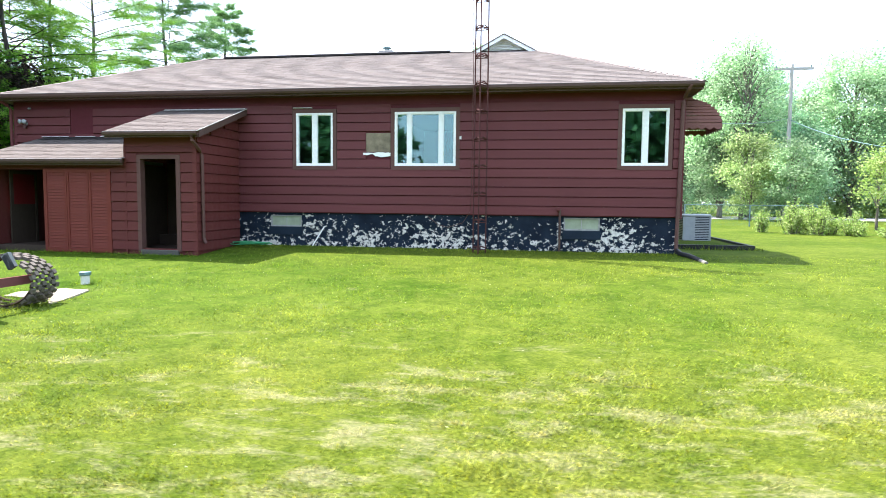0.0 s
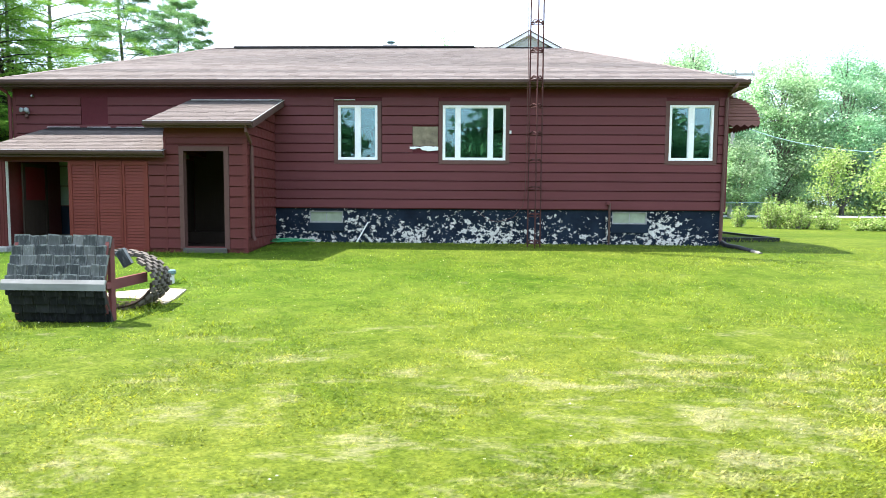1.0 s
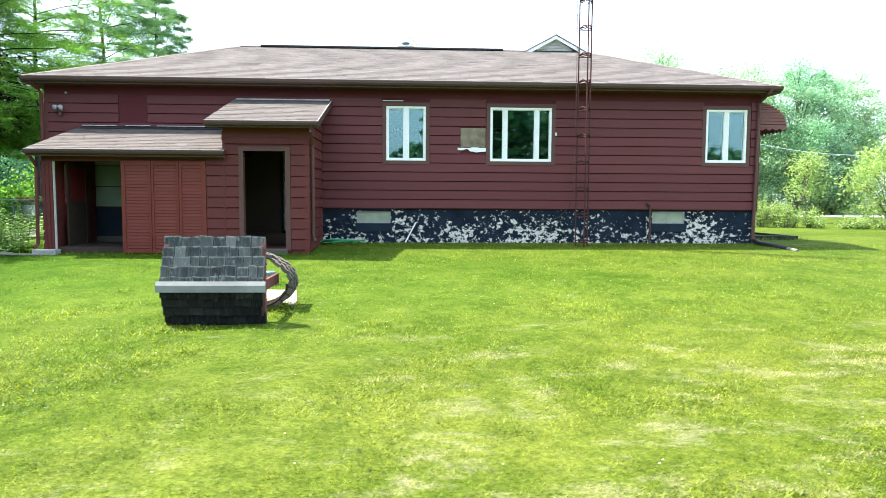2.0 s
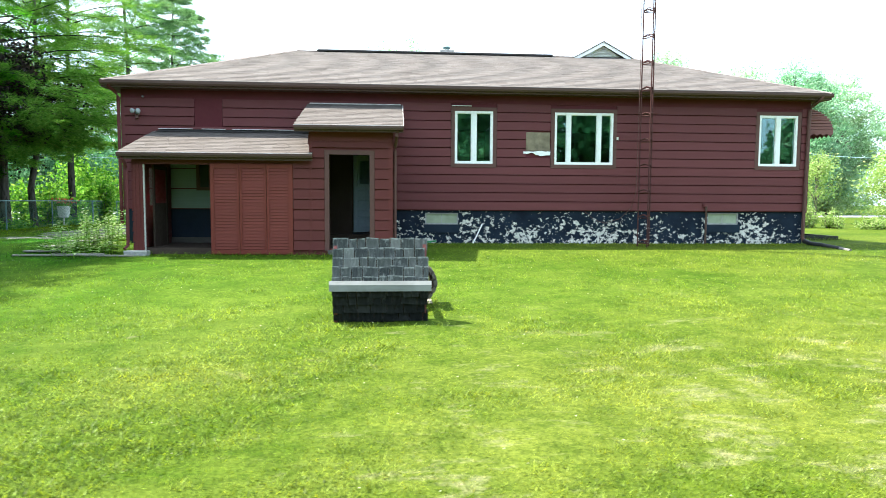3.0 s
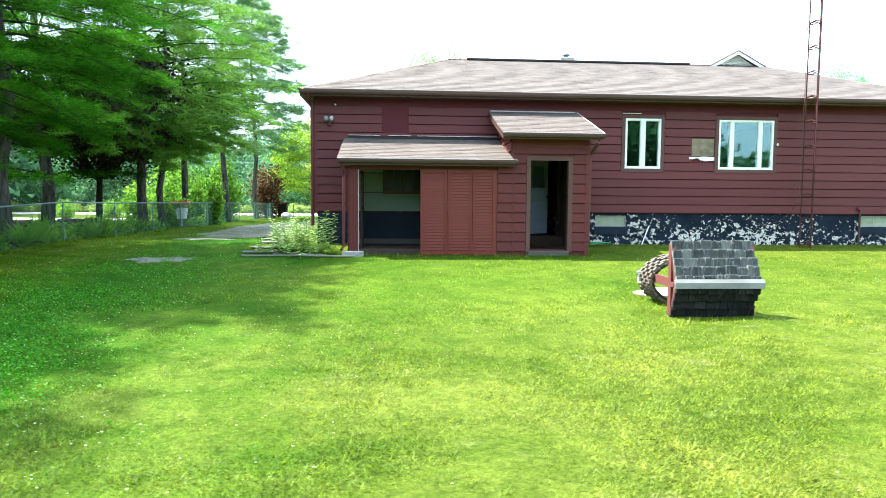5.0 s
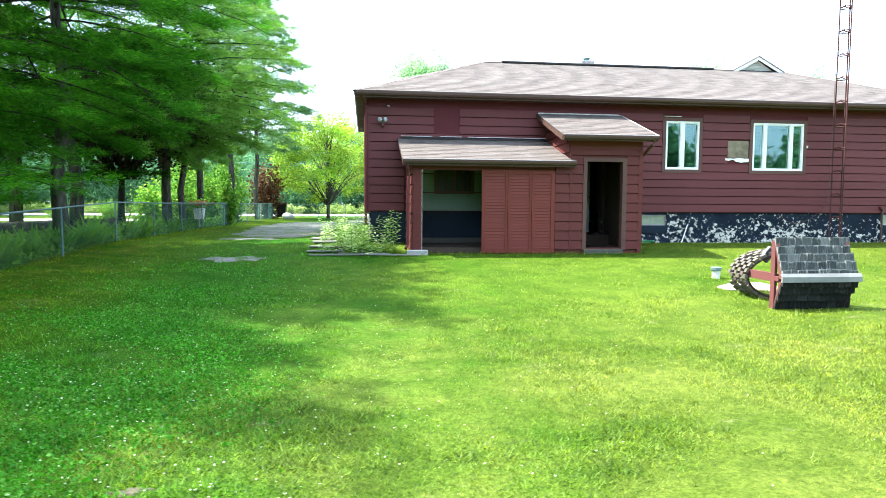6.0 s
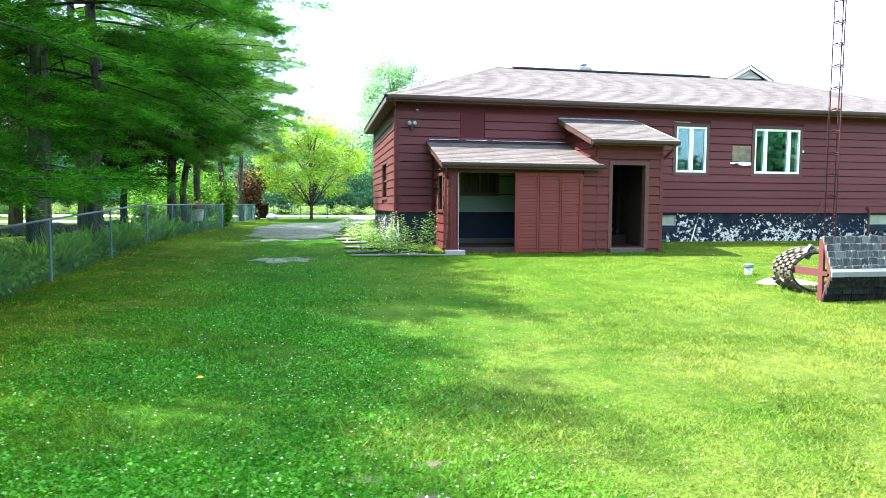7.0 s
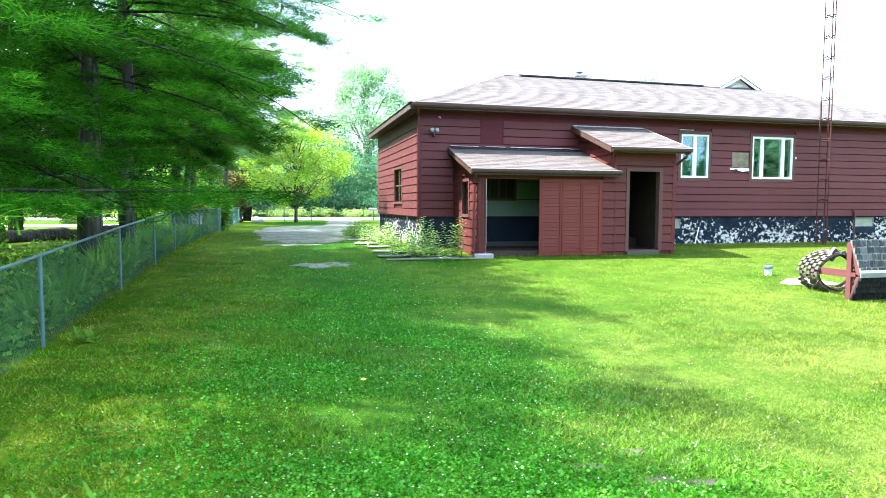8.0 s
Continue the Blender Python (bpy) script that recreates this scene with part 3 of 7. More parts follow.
EX0, EX1, EY0, EY1, ZR, ZRIDGE = -14.10, 3.14, 14.40, 22.10, 4.235, 5.845
HX0, HX1, YR = -10.30, -0.55, 18.25
bm = bmesh.new()
box(bm, EX0 + 0.03, EX1 - 0.03, EY0 + 0.03, EY1 - 0.03, Z_EAVE - 0.012, Z_EAVE + 0.012)
part("soffit", bm, M_SOFFIT, house)
for nm, b in (("fascia", (EX0 + 0.01, EX1 - 0.01, EY0 + 0.005, EY0 + 0.03, 4.085, 4.23)), ("fascia", (EX0 + 0.01, EX1 - 0.01, EY1 - 0.03, EY1 - 0.005, 4.085, 4.23)),
              ("fascia", (EX0 + 0.005, EX0 + 0.03, EY0 + 0.032, EY1 - 0.032, 4.085, 4.23)), ("fascia", (EX1 - 0.03, EX1 - 0.005, EY0 + 0.032, EY1 - 0.032, 4.085, 4.23))):
    bm = bmesh.new()
    box(bm, *b)
    part(nm, bm, M_GUTTER, house)
# gutter along the front eave: an open trough with a rolled lip
bm = bmesh.new()
prism(bm, [(EY0, 4.12), (EY0 - 0.075, 4.13), (EY0 - 0.10, 4.17), (EY0 - 0.10, 4.22), (EY0 - 0.085, 4.22), (EY0 - 0.085, 4.175), (EY0 - 0.07, 4.145), (EY0, 4.135)], "x", EX0 + 0.02, EX1 - 0.02)
part("gutter", bm, M_GUTTER, house, "brown metal gutter")

# roof deck and shingles
bm = bmesh.new()
c = [bm.verts.new(p) for p in ((EX0, EY0, ZR), (EX1, EY0, ZR), (EX1, EY1, ZR), (EX0, EY1, ZR), (HX0, YR, ZRIDGE), (HX1, YR, ZRIDGE))]
lo = [bm.verts.new((v.co.x, v.co.y, ZR - 0.025)) for v in c[:4]]
for f in ((c[0], c[1], c[5], c[4]), (c[1], c[2], c[5]), (c[2], c[3], c[4], c[5]), (c[3], c[0], c[4]), (lo[3], lo[2], lo[1], lo[0])):
    bm.faces.new(f)
for i in range(4):
    bm.faces.new((lo[i], lo[(i + 1) % 4], c[(i + 1) % 4], c[i]))
roof = part("roof", bm, M_RIDGE, house)


def shingle_field(corner, along, up, width, slope_len, left_in, right_in, seed, exposure=0.14, tab=0.26):
    """Corners and faces of overlapping shingle tabs on one roof slope; left_in and right_in narrow it per metre of slope."""
    r = np.random.default_rng(seed)
    corner, along, up = np.array(corner), np.array(along), np.array(up)
    nrm = np.cross(along, up)
    vs, fs = [], []
    k, s = 0, 0.0
    while s < slope_len - 0.02:
        h = min(exposure, slope_len - s)
        a, b = left_in * s, width - right_in * s
        off = (k % 3) * tab / 3 - tab + r.uniform(-0.04, 0.04)
        x = a + off
        while x < b:
            w = tab * r.uniform(0.8, 1.2)
            p, q = max(x, a), min(x + w - 0.005, b)
            x += w
            if q - p < 0.02:
                continue
            e = s + h + 0.012
            p2, q2 = max(p, left_in * e), min(q, width - right_in * e)
            t = 0.007 + r.choice((0.0, 0.001, 0.003))
            j = r.uniform(-0.006, 0.006)
            base = len(vs)
            for (uu, ss, hh) in ((p, s + j, 0.0), (q, s + j, 0.0), (q, s + j, t), (p, s + j, t), (max(q2, p2), s + h + 0.012, 0.003), (p2, s + h + 0.012, 0.003)):
                vs.append(corner + along * uu + up * ss + nrm * hh)
            fs += [(base, base + 1, base + 2, base + 3), (base + 3, base + 2, base + 4, base + 5)]
        s += exposure
    return vs, fs


def slope_vec(run, rise):
    l = math.hypot(run, rise)
    return run / l, rise / l, l


vs, fs = [], []
ry, rz, sl = slope_vec(YR - EY0 + 0.02, ZRIDGE - ZR)
for args in (((EX0, EY0 - 0.02, ZR + 0.003), (1, 0, 0), (0, ry, rz), EX1 - EX0, sl, (HX0 - EX0) / sl, (EX1 - HX1) / sl, 11),
             ((EX1, EY1 + 0.02, ZR + 0.003), (-1, 0, 0), (0, -ry, rz), EX1 - EX0, sl, (EX1 - HX1) / sl, (HX0 - EX0) / sl, 12)):
    a, b = shingle_field(*args)
    fs += [tuple(i + len(vs) for i in f) for f in b]
    vs += a
rx, rz2, sl2 = slope_vec(HX0 - EX0 + 0.02, ZRIDGE - ZR)
a, b = shingle_field((EX0 - 0.02, EY1, ZR + 0.003), (0, -1, 0), (rx, 0, rz2), EY1 - EY0, sl2, (EY1 - YR) / sl2, (YR - EY0) / sl2, 13)
fs += [tuple(i + len(vs) for i in f) for f in b]
vs += a
rx, rz2, sl2 = slope_vec(EX1 - HX1 + 0.02, ZRIDGE - ZR)
a, b = shingle_field((EX1 + 0.02, EY0, ZR + 0.003), (0, 1, 0), (-rx, 0, rz2), EY1 - EY0, sl2, (YR - EY0) / sl2, (EY1 - YR) / sl2, 14)
fs += [tuple(i + len(vs) for i in f) for f in b]
vs += a
ob = new("shingles", fast_mesh("shingles", vs, fs, M_SHINGLE))
ob.parent = roof
tagged(ob, "brown-grey asphalt shingles, sun-bleached", kind="stuff")
# hip and ridge caps
for p, q in (((EX0, EY0, ZR), (HX0, YR, ZRIDGE)), ((EX1, EY0, ZR), (HX1, YR, ZRIDGE)), ((EX0, EY1, ZR), (HX0, YR, ZRIDGE)), ((EX1, EY1, ZR), (HX1, YR, ZRIDGE)), ((HX0, YR, ZRIDGE), (HX1, YR, ZRIDGE))):
    p, q = Vector(p), Vector(q)
    n = int((q - p).length / 0.16)
    bm = bmesh.new()
    d = (q - p).normalized()
    s = d.cross(Vector((0, 0, 1))).normalized()
    for i in range(n):
        c0, c1 = p + d * (i * 0.16), p + d * (i * 0.16 + 0.175)
        t0, t1 = 0.026, 0.018
        v = [bm.verts.new(c) for c in (c0 - s * 0.12 + Vector((0, 0, t0 - 0.04)), c0 + Vector((0, 0, t0)), c0 + s * 0.12 + Vector((0, 0, t0 - 0.04)),
                                       c1 - s * 0.12 + Vector((0, 0, t1 - 0.04)), c1 + Vector((0, 0, t1)), c1 + s * 0.12 + Vector((0, 0, t1 - 0.04)))]
        bm.faces.new((v[0], v[1], v[4], v[3])), bm.faces.new((v[1], v[2], v[5], v[4]))
    part("ridge_cap", bm, M_SHINGLE, roof)
bm = bmesh.new()
prism(bm, [(YR - 0.15, ZRIDGE - 0.02), (YR - 0.15, ZRIDGE + 0.02), (YR, ZRIDGE + 0.065), (YR + 0.15, ZRIDGE + 0.02), (YR + 0.15, ZRIDGE - 0.02)], "x", -9.72, -2.90)
part("ridge_vent", bm, M_RIDGE, roof, "long black ridge vent")

# small gable that stands up behind the ridge, with white bargeboards and a louvred vent
GX, GZ, GY = -1.38, 6.27, 18.28
bm = bmesh.new()
prism(bm, [(GX - 0.70, 5.80), (GX + 0.70, 5.80), (GX, GZ - 0.05)], "y", GY, GY + 3.4)
gable = part("gable", bm, M_WHITE, house)
for s in (-1, 1):
    bm = bmesh.new()
    prism(bm, [(GX, GZ), (GX, GZ - 0.10), (GX + s * 0.95, 5.66), (GX + s * 0.95, 5.76)], "y", GY - 0.16, GY - 0.13)
    part("bargeboard", bm, M_WHITE, gable)
    bm = bmesh.new()
    prism(bm, [(GX, GZ + 0.03), (GX, GZ + 0.004), (GX + s * 0.98, 5.745), (GX + s * 0.98, 5.775)], "y", GY - 0.18, GY + 3.5)
    part("gable_roof", bm, M_SHINGLE, gable)
for k in range(5):
    z = 5.90 + k * 0.042
    w = 0.34 * (1 - k / 5.6)
    bm = bmesh.new()
    prism(bm, [(GY - 0.03, z), (GY - 0.03, z + 0.008), (GY - 0.005, z + 0.034), (GY - 0.005, z + 0.026)], "x", GX - w, GX + w)
    part("louvre_slat", bm, M_WHITEPAINT, gable)

# chimney on the far side
bm = bmesh.new()
box(bm, -5.94, -5.50, 21.80, 22.22, 0.2, 6.72)
part("chimney_stack", bm, M_BLOCK, house)
bm = bmesh.new()
box(bm, -5.97, -5.47, 21.77, 22.25, 6.70, 6.80)
bevel(bm, 0.015)
part("chimney_cap", bm, M_BLOCK, house)
bm = bmesh.new()
tube(bm, [(-5.72, 22.0, 6.80), (-5.72, 22.0, 6.90)], 0.09, 12)
part("flue", bm, M_STEEL, house)
bm = bmesh.new()
tube(bm, [(-5.72, 22.0, 6.90), (-5.72, 22.0, 6.92), (-5.72, 22.0, 6.98)], [0.15, 0.15, 0.05], 12)
part("flue_cap", bm, M_STEEL, house)


def window(x0, x1, z0, z1, cuts, y, parent, trim=0.09, name="window"):
    """A white window in a brown surround that faces -y; cuts are the mullions' centres."""
    win = new(name)
    win.parent = parent
    tagged(win, "white vinyl window with brown surround")
    bm = bmesh.new()
    box(bm, x0 - trim, x1 + trim, y - 0.040, y, z1, z1 + trim)
    box(bm, x0 - trim, x1 + trim, y - 0.040, y, z0 - trim, z0)
    box(bm, x0 - trim, x0, y - 0.040, y, z0, z1)
    box(bm, x1, x1 + trim, y - 0.040, y, z0, z1)
    part("surround", bm, M_TRIM, win)
    bm = bmesh.new()
    f = 0.048
    box(bm, x0, x1, y - 0.035, y + 0.10, z0, z0 + f)
    box(bm, x0, x1, y - 0.035, y + 0.10, z1 - f, z1)
    box(bm, x0, x0 + f, y - 0.035, y + 0.10, z0 + f, z1 - f)
    box(bm, x1 - f, x1, y - 0.035, y + 0.10, z0 + f, z1 - f)
    part("window_frame", bm, M_WHITE, win)
    edges = [x0 + f]
    for cx, w in cuts:
        bm = bmesh.new()
        box(bm, cx - w / 2, cx + w / 2, y - 0.033, y + 0.09, z0 + f, z1 - f)
        part("mullion", bm, M_WHITE, win)
        edges += [cx - w / 2, cx + w / 2]
    edges.append(x1 - f)
    for a, b in zip(edges[::2], edges[1::2]):
        bm = bmesh.new()
        s = 0.014
        box(bm, a, b, y - 0.012, y + 0.03, z0 + f, z0 + f + s)
        box(bm, a, b, y - 0.012, y + 0.03, z1 - f - s, z1 - f)
        box(bm, a, a + s, y - 0.012, y + 0.03, z0 + f + s, z1 - f - s)
        box(bm, b - s, b, y - 0.012, y + 0.03, z0 + f + s, z1 - f - s)
        part("sash", bm, M_WHITE, win)
        bm = bmesh.new()
        box(bm, a + s, b - s, y + 0.006, y + 0.012, z0 + f + s, z1 - f - s)
        ob = part("pane", bm, M_GLASS, win)
        ob.visible_shadow = False
    return win


window(*W1, [(-5.61, 0.115)], YF, house)
window(*W2, [(-3.29, 0.10), (-2.54, 0.10)], YF, house)
window(*W3, [(2.015, 0.115)], YF, house)

def small_window(x0, x1, z0, z1, y, parent, rail=M_DARKWALL):
    win = new("basement_window")
    win.parent = parent
    tagged(win, "small basement window with fogged panes")
    bm = bmesh.new()
    box(bm, x0 - 0.03, x1 + 0.03, y - 0.03, y + 0.06, z0 - 0.20, z0)
    part("sill", bm, rail, win, "dark painted sill")
    bm = bmesh.new()
    box(bm, x0, x1, y + 0.02, y + 0.06, z1 - 0.03, z1)
    box(bm, x0, x0 + 0.03, y + 0.02, y + 0.06, z0, z1 - 0.03)
    box(bm, x1 - 0.03, x1, y + 0.02, y + 0.06, z0, z1 - 0.03)
    box(bm, x0 + 0.03, x1 - 0.03, y + 0.02, y + 0.06, z0, z0 + 0.03)
    part("window_frame", bm, M_BLOCK, win)
    xm = (x0 + x1) / 2
    for a, b in ((x0 + 0.03, xm - 0.008), (xm + 0.008, x1 - 0.03)):
        bm = bmesh.new()
        box(bm, a, b, y + 0.045, y + 0.052, z0 + 0.03, z1 - 0.03)
        part("pane", bm, M_BLOCKGLASS, win)
    bm = bmesh.new()
    box(bm, xm - 0.008, xm + 0.008, y + 0.04, y + 0.055, z0 + 0.03, z1 - 0.03)
    part("mullion", bm, M_BLOCK, win)


small_window(-6.77, -5.97, 1.00, 1.28, YF + 0.03, house)
small_window(0.30, 1.10, 1.02, 1.31, YF + 0.03, house)

# window of the sunny side wall
win = new("side_window")
win.parent = house
bm = bmesh.new()
y0, y1, z0, z1 = LWIN
for b in ((y0 - 0.07, y1 + 0.07, z1, z1 + 0.07), (y0 - 0.07, y1 + 0.07, z0 - 0.07, z0), (y0 - 0.07, y0, z0, z1), (y1, y1 + 0.07, z0, z1)):
    box(bm, X0 - 0.04, X0, *b)
part("surround", bm, M_TRIM, win)
bm = bmesh.new()
box(bm, X0 + 0.03, X0 + 0.036, y0, y1, z0, z1)
part("pane", bm, M_GLASS, win)
bm = bmesh.new()
box(bm, X0 + 0.01, X0 + 0.05, (y0 + y1) / 2 - 0.02, (y0 + y1) / 2 + 0.02, z0, z1)
box(bm, X0 + 0.012, X0 + 0.05, y0, (y0 + y1) / 2 - 0.02, (z0 + z1) / 2 - 0.02, (z0 + z1) / 2 + 0.02)
box(bm, X0 + 0.012, X0 + 0.05, (y0 + y1) / 2 + 0.02, y1, (z0 + z1) / 2 - 0.02, (z0 + z1) / 2 + 0.02)
part("glazing_bar", bm, M_TRIM, win)

# boarded-over opening and the bare patch where boards are missing
bm = bmesh.new()
box(bm, -12.15, -11.52, YF - 0.016, YF, 3.22, 4.0)
part("plywood_panel", bm, M_PANEL, house, "flat maroon board over an old opening")
bm = bmesh.new()
box(bm, -4.335, -3.745, YF - 0.010, YF, 2.80, 3.24)
part("bare_sheathing", bm, plain("bare_sheathing", (0.20, 0.165, 0.115), 0.9, 0, 0.35, 5), house, "bare weathered sheathing where siding is missing")
bm = bmesh.new()
r = random.Random(4)
xs = [-4.40 + i * 0.06 for i in range(12)]
top = [2.785 + r.uniform(-0.012, 0.008) for _ in xs]
bot = [2.735 - (0.05 if i > 4 else 0) + r.uniform(-0.02, 0.015) for i, _ in enumerate(xs)]
prism(bm, list(zip(xs, bot)) + list(zip(xs, top))[::-1], "y", YF - 0.034, YF - 0.027)
part("caulk_strip", bm, M_WHITE, house, "ragged white strip of torn backing")

# downspouts of the house
bm = bmesh.new()
tube(bm, [(2.86, 14.32, 4.16), (2.83, 14.36, 4.08), (2.80, 14.66, 3.95), (2.78, 14.70, 3.85), (2.74, 14.70, 0.72), (2.75, 14.66, 0.60)], 0.042, 8)
part("downspout", bm, M_TRIM, house, "brown downspout")
bm = bmesh.new()
tube(bm, [(-13.9, 14.36, 4.17), (-13.92, 14.40, 4.10), (-13.86, 14.62, 4.0), (-13.84, 14.70, 3.9), (-13.84, 14.71, 1.0)], 0.04, 8)
part("downspout", bm, M_SIDING, house, "dark downspout")
bm = bmesh.new()
tube(bm, [(2.75, 14.64, 0.62), (2.80, 14.45, 0.56), (2.92, 14.2, 0.54), (3.05, 13.75, 0.49)], [0.06, 0.06, 0.06, 0.055], 10)
solid("drain_hose", bm, M_BLACK, "black corrugated drain hose lying on the grass", "drain hose", smooth=True)
bm = bmesh.new()
tube(bm, [(3.05, 13.75, 0.49), (3.10, 13.45, 0.46)], 0.045, 10)
solid("drain_pipe_end", bm, M_OLDWOOD, "short pale pipe on the end of the drain hose", "pipe")
bm = bmesh.new()
tube(bm, [(0.21, 14.70, 0.5), (0.21, 14.70, 1.50)], 0.025, 8)
part("conduit", bm, M_GUTTER, house, "grey conduit pipe")
bm = bmesh.new()
box(bm, 0.13, 0.21, 14.66, 14.74, 1.46, 1.54)
bevel(bm, 0.01)
part("vent_box", bm, M_SIDING, house)

# awning over the end window: curved ribbed metal with a scalloped lip
bm = bmesh.new()
prof = [(2.83, 4.02)] + [(2.83 + 0.86 * math.sin(a), 3.37 + 0.62 * math.cos(a)) for a in [i * math.pi / 2 / 12 for i in range(2, 13)]]
ny = 36
rows = []
for k in range(ny + 1):
    y = 15.1 + 1.5 * k / ny
    rip = 0.012 * (k % 2)
    rows.append([bm.verts.new((x + rip * 0.6, y, z + rip)) for x, z in prof] + [bm.verts.new((3.69, y, 3.30 + 0.03 * math.cos(k * math.pi / 2)))])
for a, b in zip(rows, rows[1:]):
    for i in range(len(a) - 1):
        bm.faces.new((a[i], a[i + 1], b[i + 1], b[i]))
bmesh.ops.solidify(bm, geom=bm.faces[:], thickness=0.012)
awning = part("awning", bm, M_AWNING, house, "curved red-brown metal window awning")
for y in (15.1, 16.6):
    for i in range(11):
        p, q = prof[i], prof[i + 1]
        zt, zb = max(p[1], q[1]), min(p[1], q[1])
        bm = bmesh.new()
        xs = max(p[0], q[0])
        lipz = 0.02 * (i % 2)
        box(bm, 2.83, xs, y - 0.014 - 0.006 * (i % 2), y - 0.002, zb, zt - 0.013)
        part("side_strip", bm, M_AWNING, awning)
    bm = bmesh.new()
    pts = [(2.83 + 0.86 * i / 20, 3.37) for i in range(21)] + [(2.83 + 0.86 * i / 20, 3.32 + 0.028 * math.cos(i * math.pi / 2)) for i in range(20, -1, -1)]
    prism(bm, pts, "y", y - 0.012, y + 0.004)
    part("scalloped_lip", bm, M_AWNING, awning)

# pale strip of old drip cap over the first window
bm = bmesh.new()
box(bm, -6.15, -5.67, YF - 0.05, YF - 0.005, 3.835, 3.85)
part("drip_cap", bm, M_WHITEPAINT, house, "pale remnant of a drip cap")

# flood lamp and camera eye under the eave, bell button by the window
lamp = thing("flood_lamp", "twin-headed white outdoor flood lamp on the wall", "wall lamp", at=(-13.43, YF - 0.03, 3.55))
bm = bmesh.new()
tube(bm, [(0, 0.03, 0), (0, -0.03, 0)], 0.065, 12)
part("wall_plate", bm, M_GREYWOOD, lamp)
for s in (-1, 1):
    bm = bmesh.new()
    tube(bm, [(0, -0.03, 0.0), (s * 0.05, -0.08, 0.05), (s * 0.06, -0.10, 0.06), (s * 0.09, -0.20, 0.04), (s * 0.095, -0.215, 0.038)], [0.015, 0.02, 0.04, 0.072, 0.06], 12)
    part("lamp_head", bm, M_ACGREY, lamp, smooth=True)
bm = bmesh.new()
tube(bm, [(0, -0.03, -0.03), (0, -0.07, -0.10), (0, -0.08, -0.16)], [0.02, 0.05, 0.045], 10)
part("sensor", bm, M_TRIM, lamp)
lamp.scale = (0.74, 0.8, 0.8)
bm = bmesh.new()
tube(bm, [(-13.3, YF - 0.03, 3.93), (-13.3, YF - 0.07, 3.93), (-13.27, YF - 0.13, 3.91)], [0.024, 0.022, 0.02], 10)
solid("eave_fixture", bm, M_ACGREY, "small pale grey fixture on the frieze", "fixture", smooth=True)
bm = bmesh.new()
box(bm, -2.105, -2.06, YF - 0.05, YF - 0.005, 3.08, 3.15)
solid("socket_cover", bm, M_WHITEPAINT, "small pale square cover on the siding", "socket cover")

# ---- entry porch ----
PY, PX0, PX1 = 12.83, -9.60, -7.58


def porch_z(y):
    return 2.98 + (y - 12.55) * 0.338


porch = thing("entry_porch", "small red-brown boarded entry porch with shed roof and open doorway", "porch", at=(0, 0, 0))
bm = bmesh.new()
boxed_wall(bm, "x", PY, PY + 0.1, PX0, PX1, 0.30, porch_z(PY), [(-8.87, -8.02, 0.55, 2.51), (PX0, -9.26, 2.44, porch_z(PY))])
pwall = part("front_wall", bm, M_PORCH, porch)
lay_boards(pwall, PX0, PX1, 0.50, 2.78, [(-9.27, -9.22, 0, 3), (-8.96, -7.92, 0.3, 2.60), (PX0, -9.26, 2.42, 3)], lambda a, z: pose(a, PY, z), M_PORCH)
bm = bmesh.new()
box(bm, -9.26, PX1 + 0.02, PY - 0.03, PY, 2.782, 3.01)
part("frieze_board", bm, M_PORCH, porch)
bm = bmesh.new()
prism(bm, [(PY + 0.1, 0.30), (YF, 0.30), (YF, porch_z(YF)), (PY + 0.1, porch_z(PY + 0.1))], "x", PX1 - 0.1, PX1)
pside = part("side_wall", bm, M_PORCH, porch)
z = 0.50
while z < 3.5:
    y_start = PY if z + COURSE < porch_z(PY) else 12.55 + (z + COURSE - 2.98) / 0.338
    if YF - y_start > 0.1:
        key = ("side", round(YF - 0.04 - y_start, 3))
        if key not in BOARDS:
            BOARDS[key] = board_mesh(YF - 0.04 - y_start)
            BOARDS[key].materials.append(M_PORCH)
        piece("siding_board", BOARDS[key], pside, pose(PX1, y_start, z, 0, 0, 90))
    z += COURSE
bm = bmesh.new()
prism(bm, [(PY + 0.1, 0.30), (YF, 0.30), (YF, 2.45), (PY + 0.1, 2.45)], "x", PX0, PX0 + 0.1)
prism(bm, [(PY + 0.1, 2.50), (YF, 2.50), (YF, porch_z(YF)), (PY + 0.1, porch_z(PY + 0.1))], "x", -9.26, -9.18)
pside = part("side_wall", bm, M_PORCH, porch)
z = 2.70
while z < 3.5:
    y_start = PY if z + COURSE < porch_z(PY) else 12.55 + (z + COURSE - 2.98) / 0.338
    if YF - y_start > 0.1:
        L = YF - 0.04 - y_start
        key = ("side", round(L, 3))
        if key not in BOARDS:
            BOARDS[key] = board_mesh(L)
            BOARDS[key].materials.append(M_PORCH)
        piece("siding_board", BOARDS[key], pside, pose(-9.26, YF - 0.04, z, 0, 0, -90))
    z += COURSE
for x0, x1 in ((PX1 - 0.06, PX1 + 0.036), (-9.27, -9.22)):
    bm = bmesh.new()
    box(bm, x0, x1, PY - 0.038, PY, 0.42, 2.78)
    part("corner_board", bm, M_PORCH, porch)
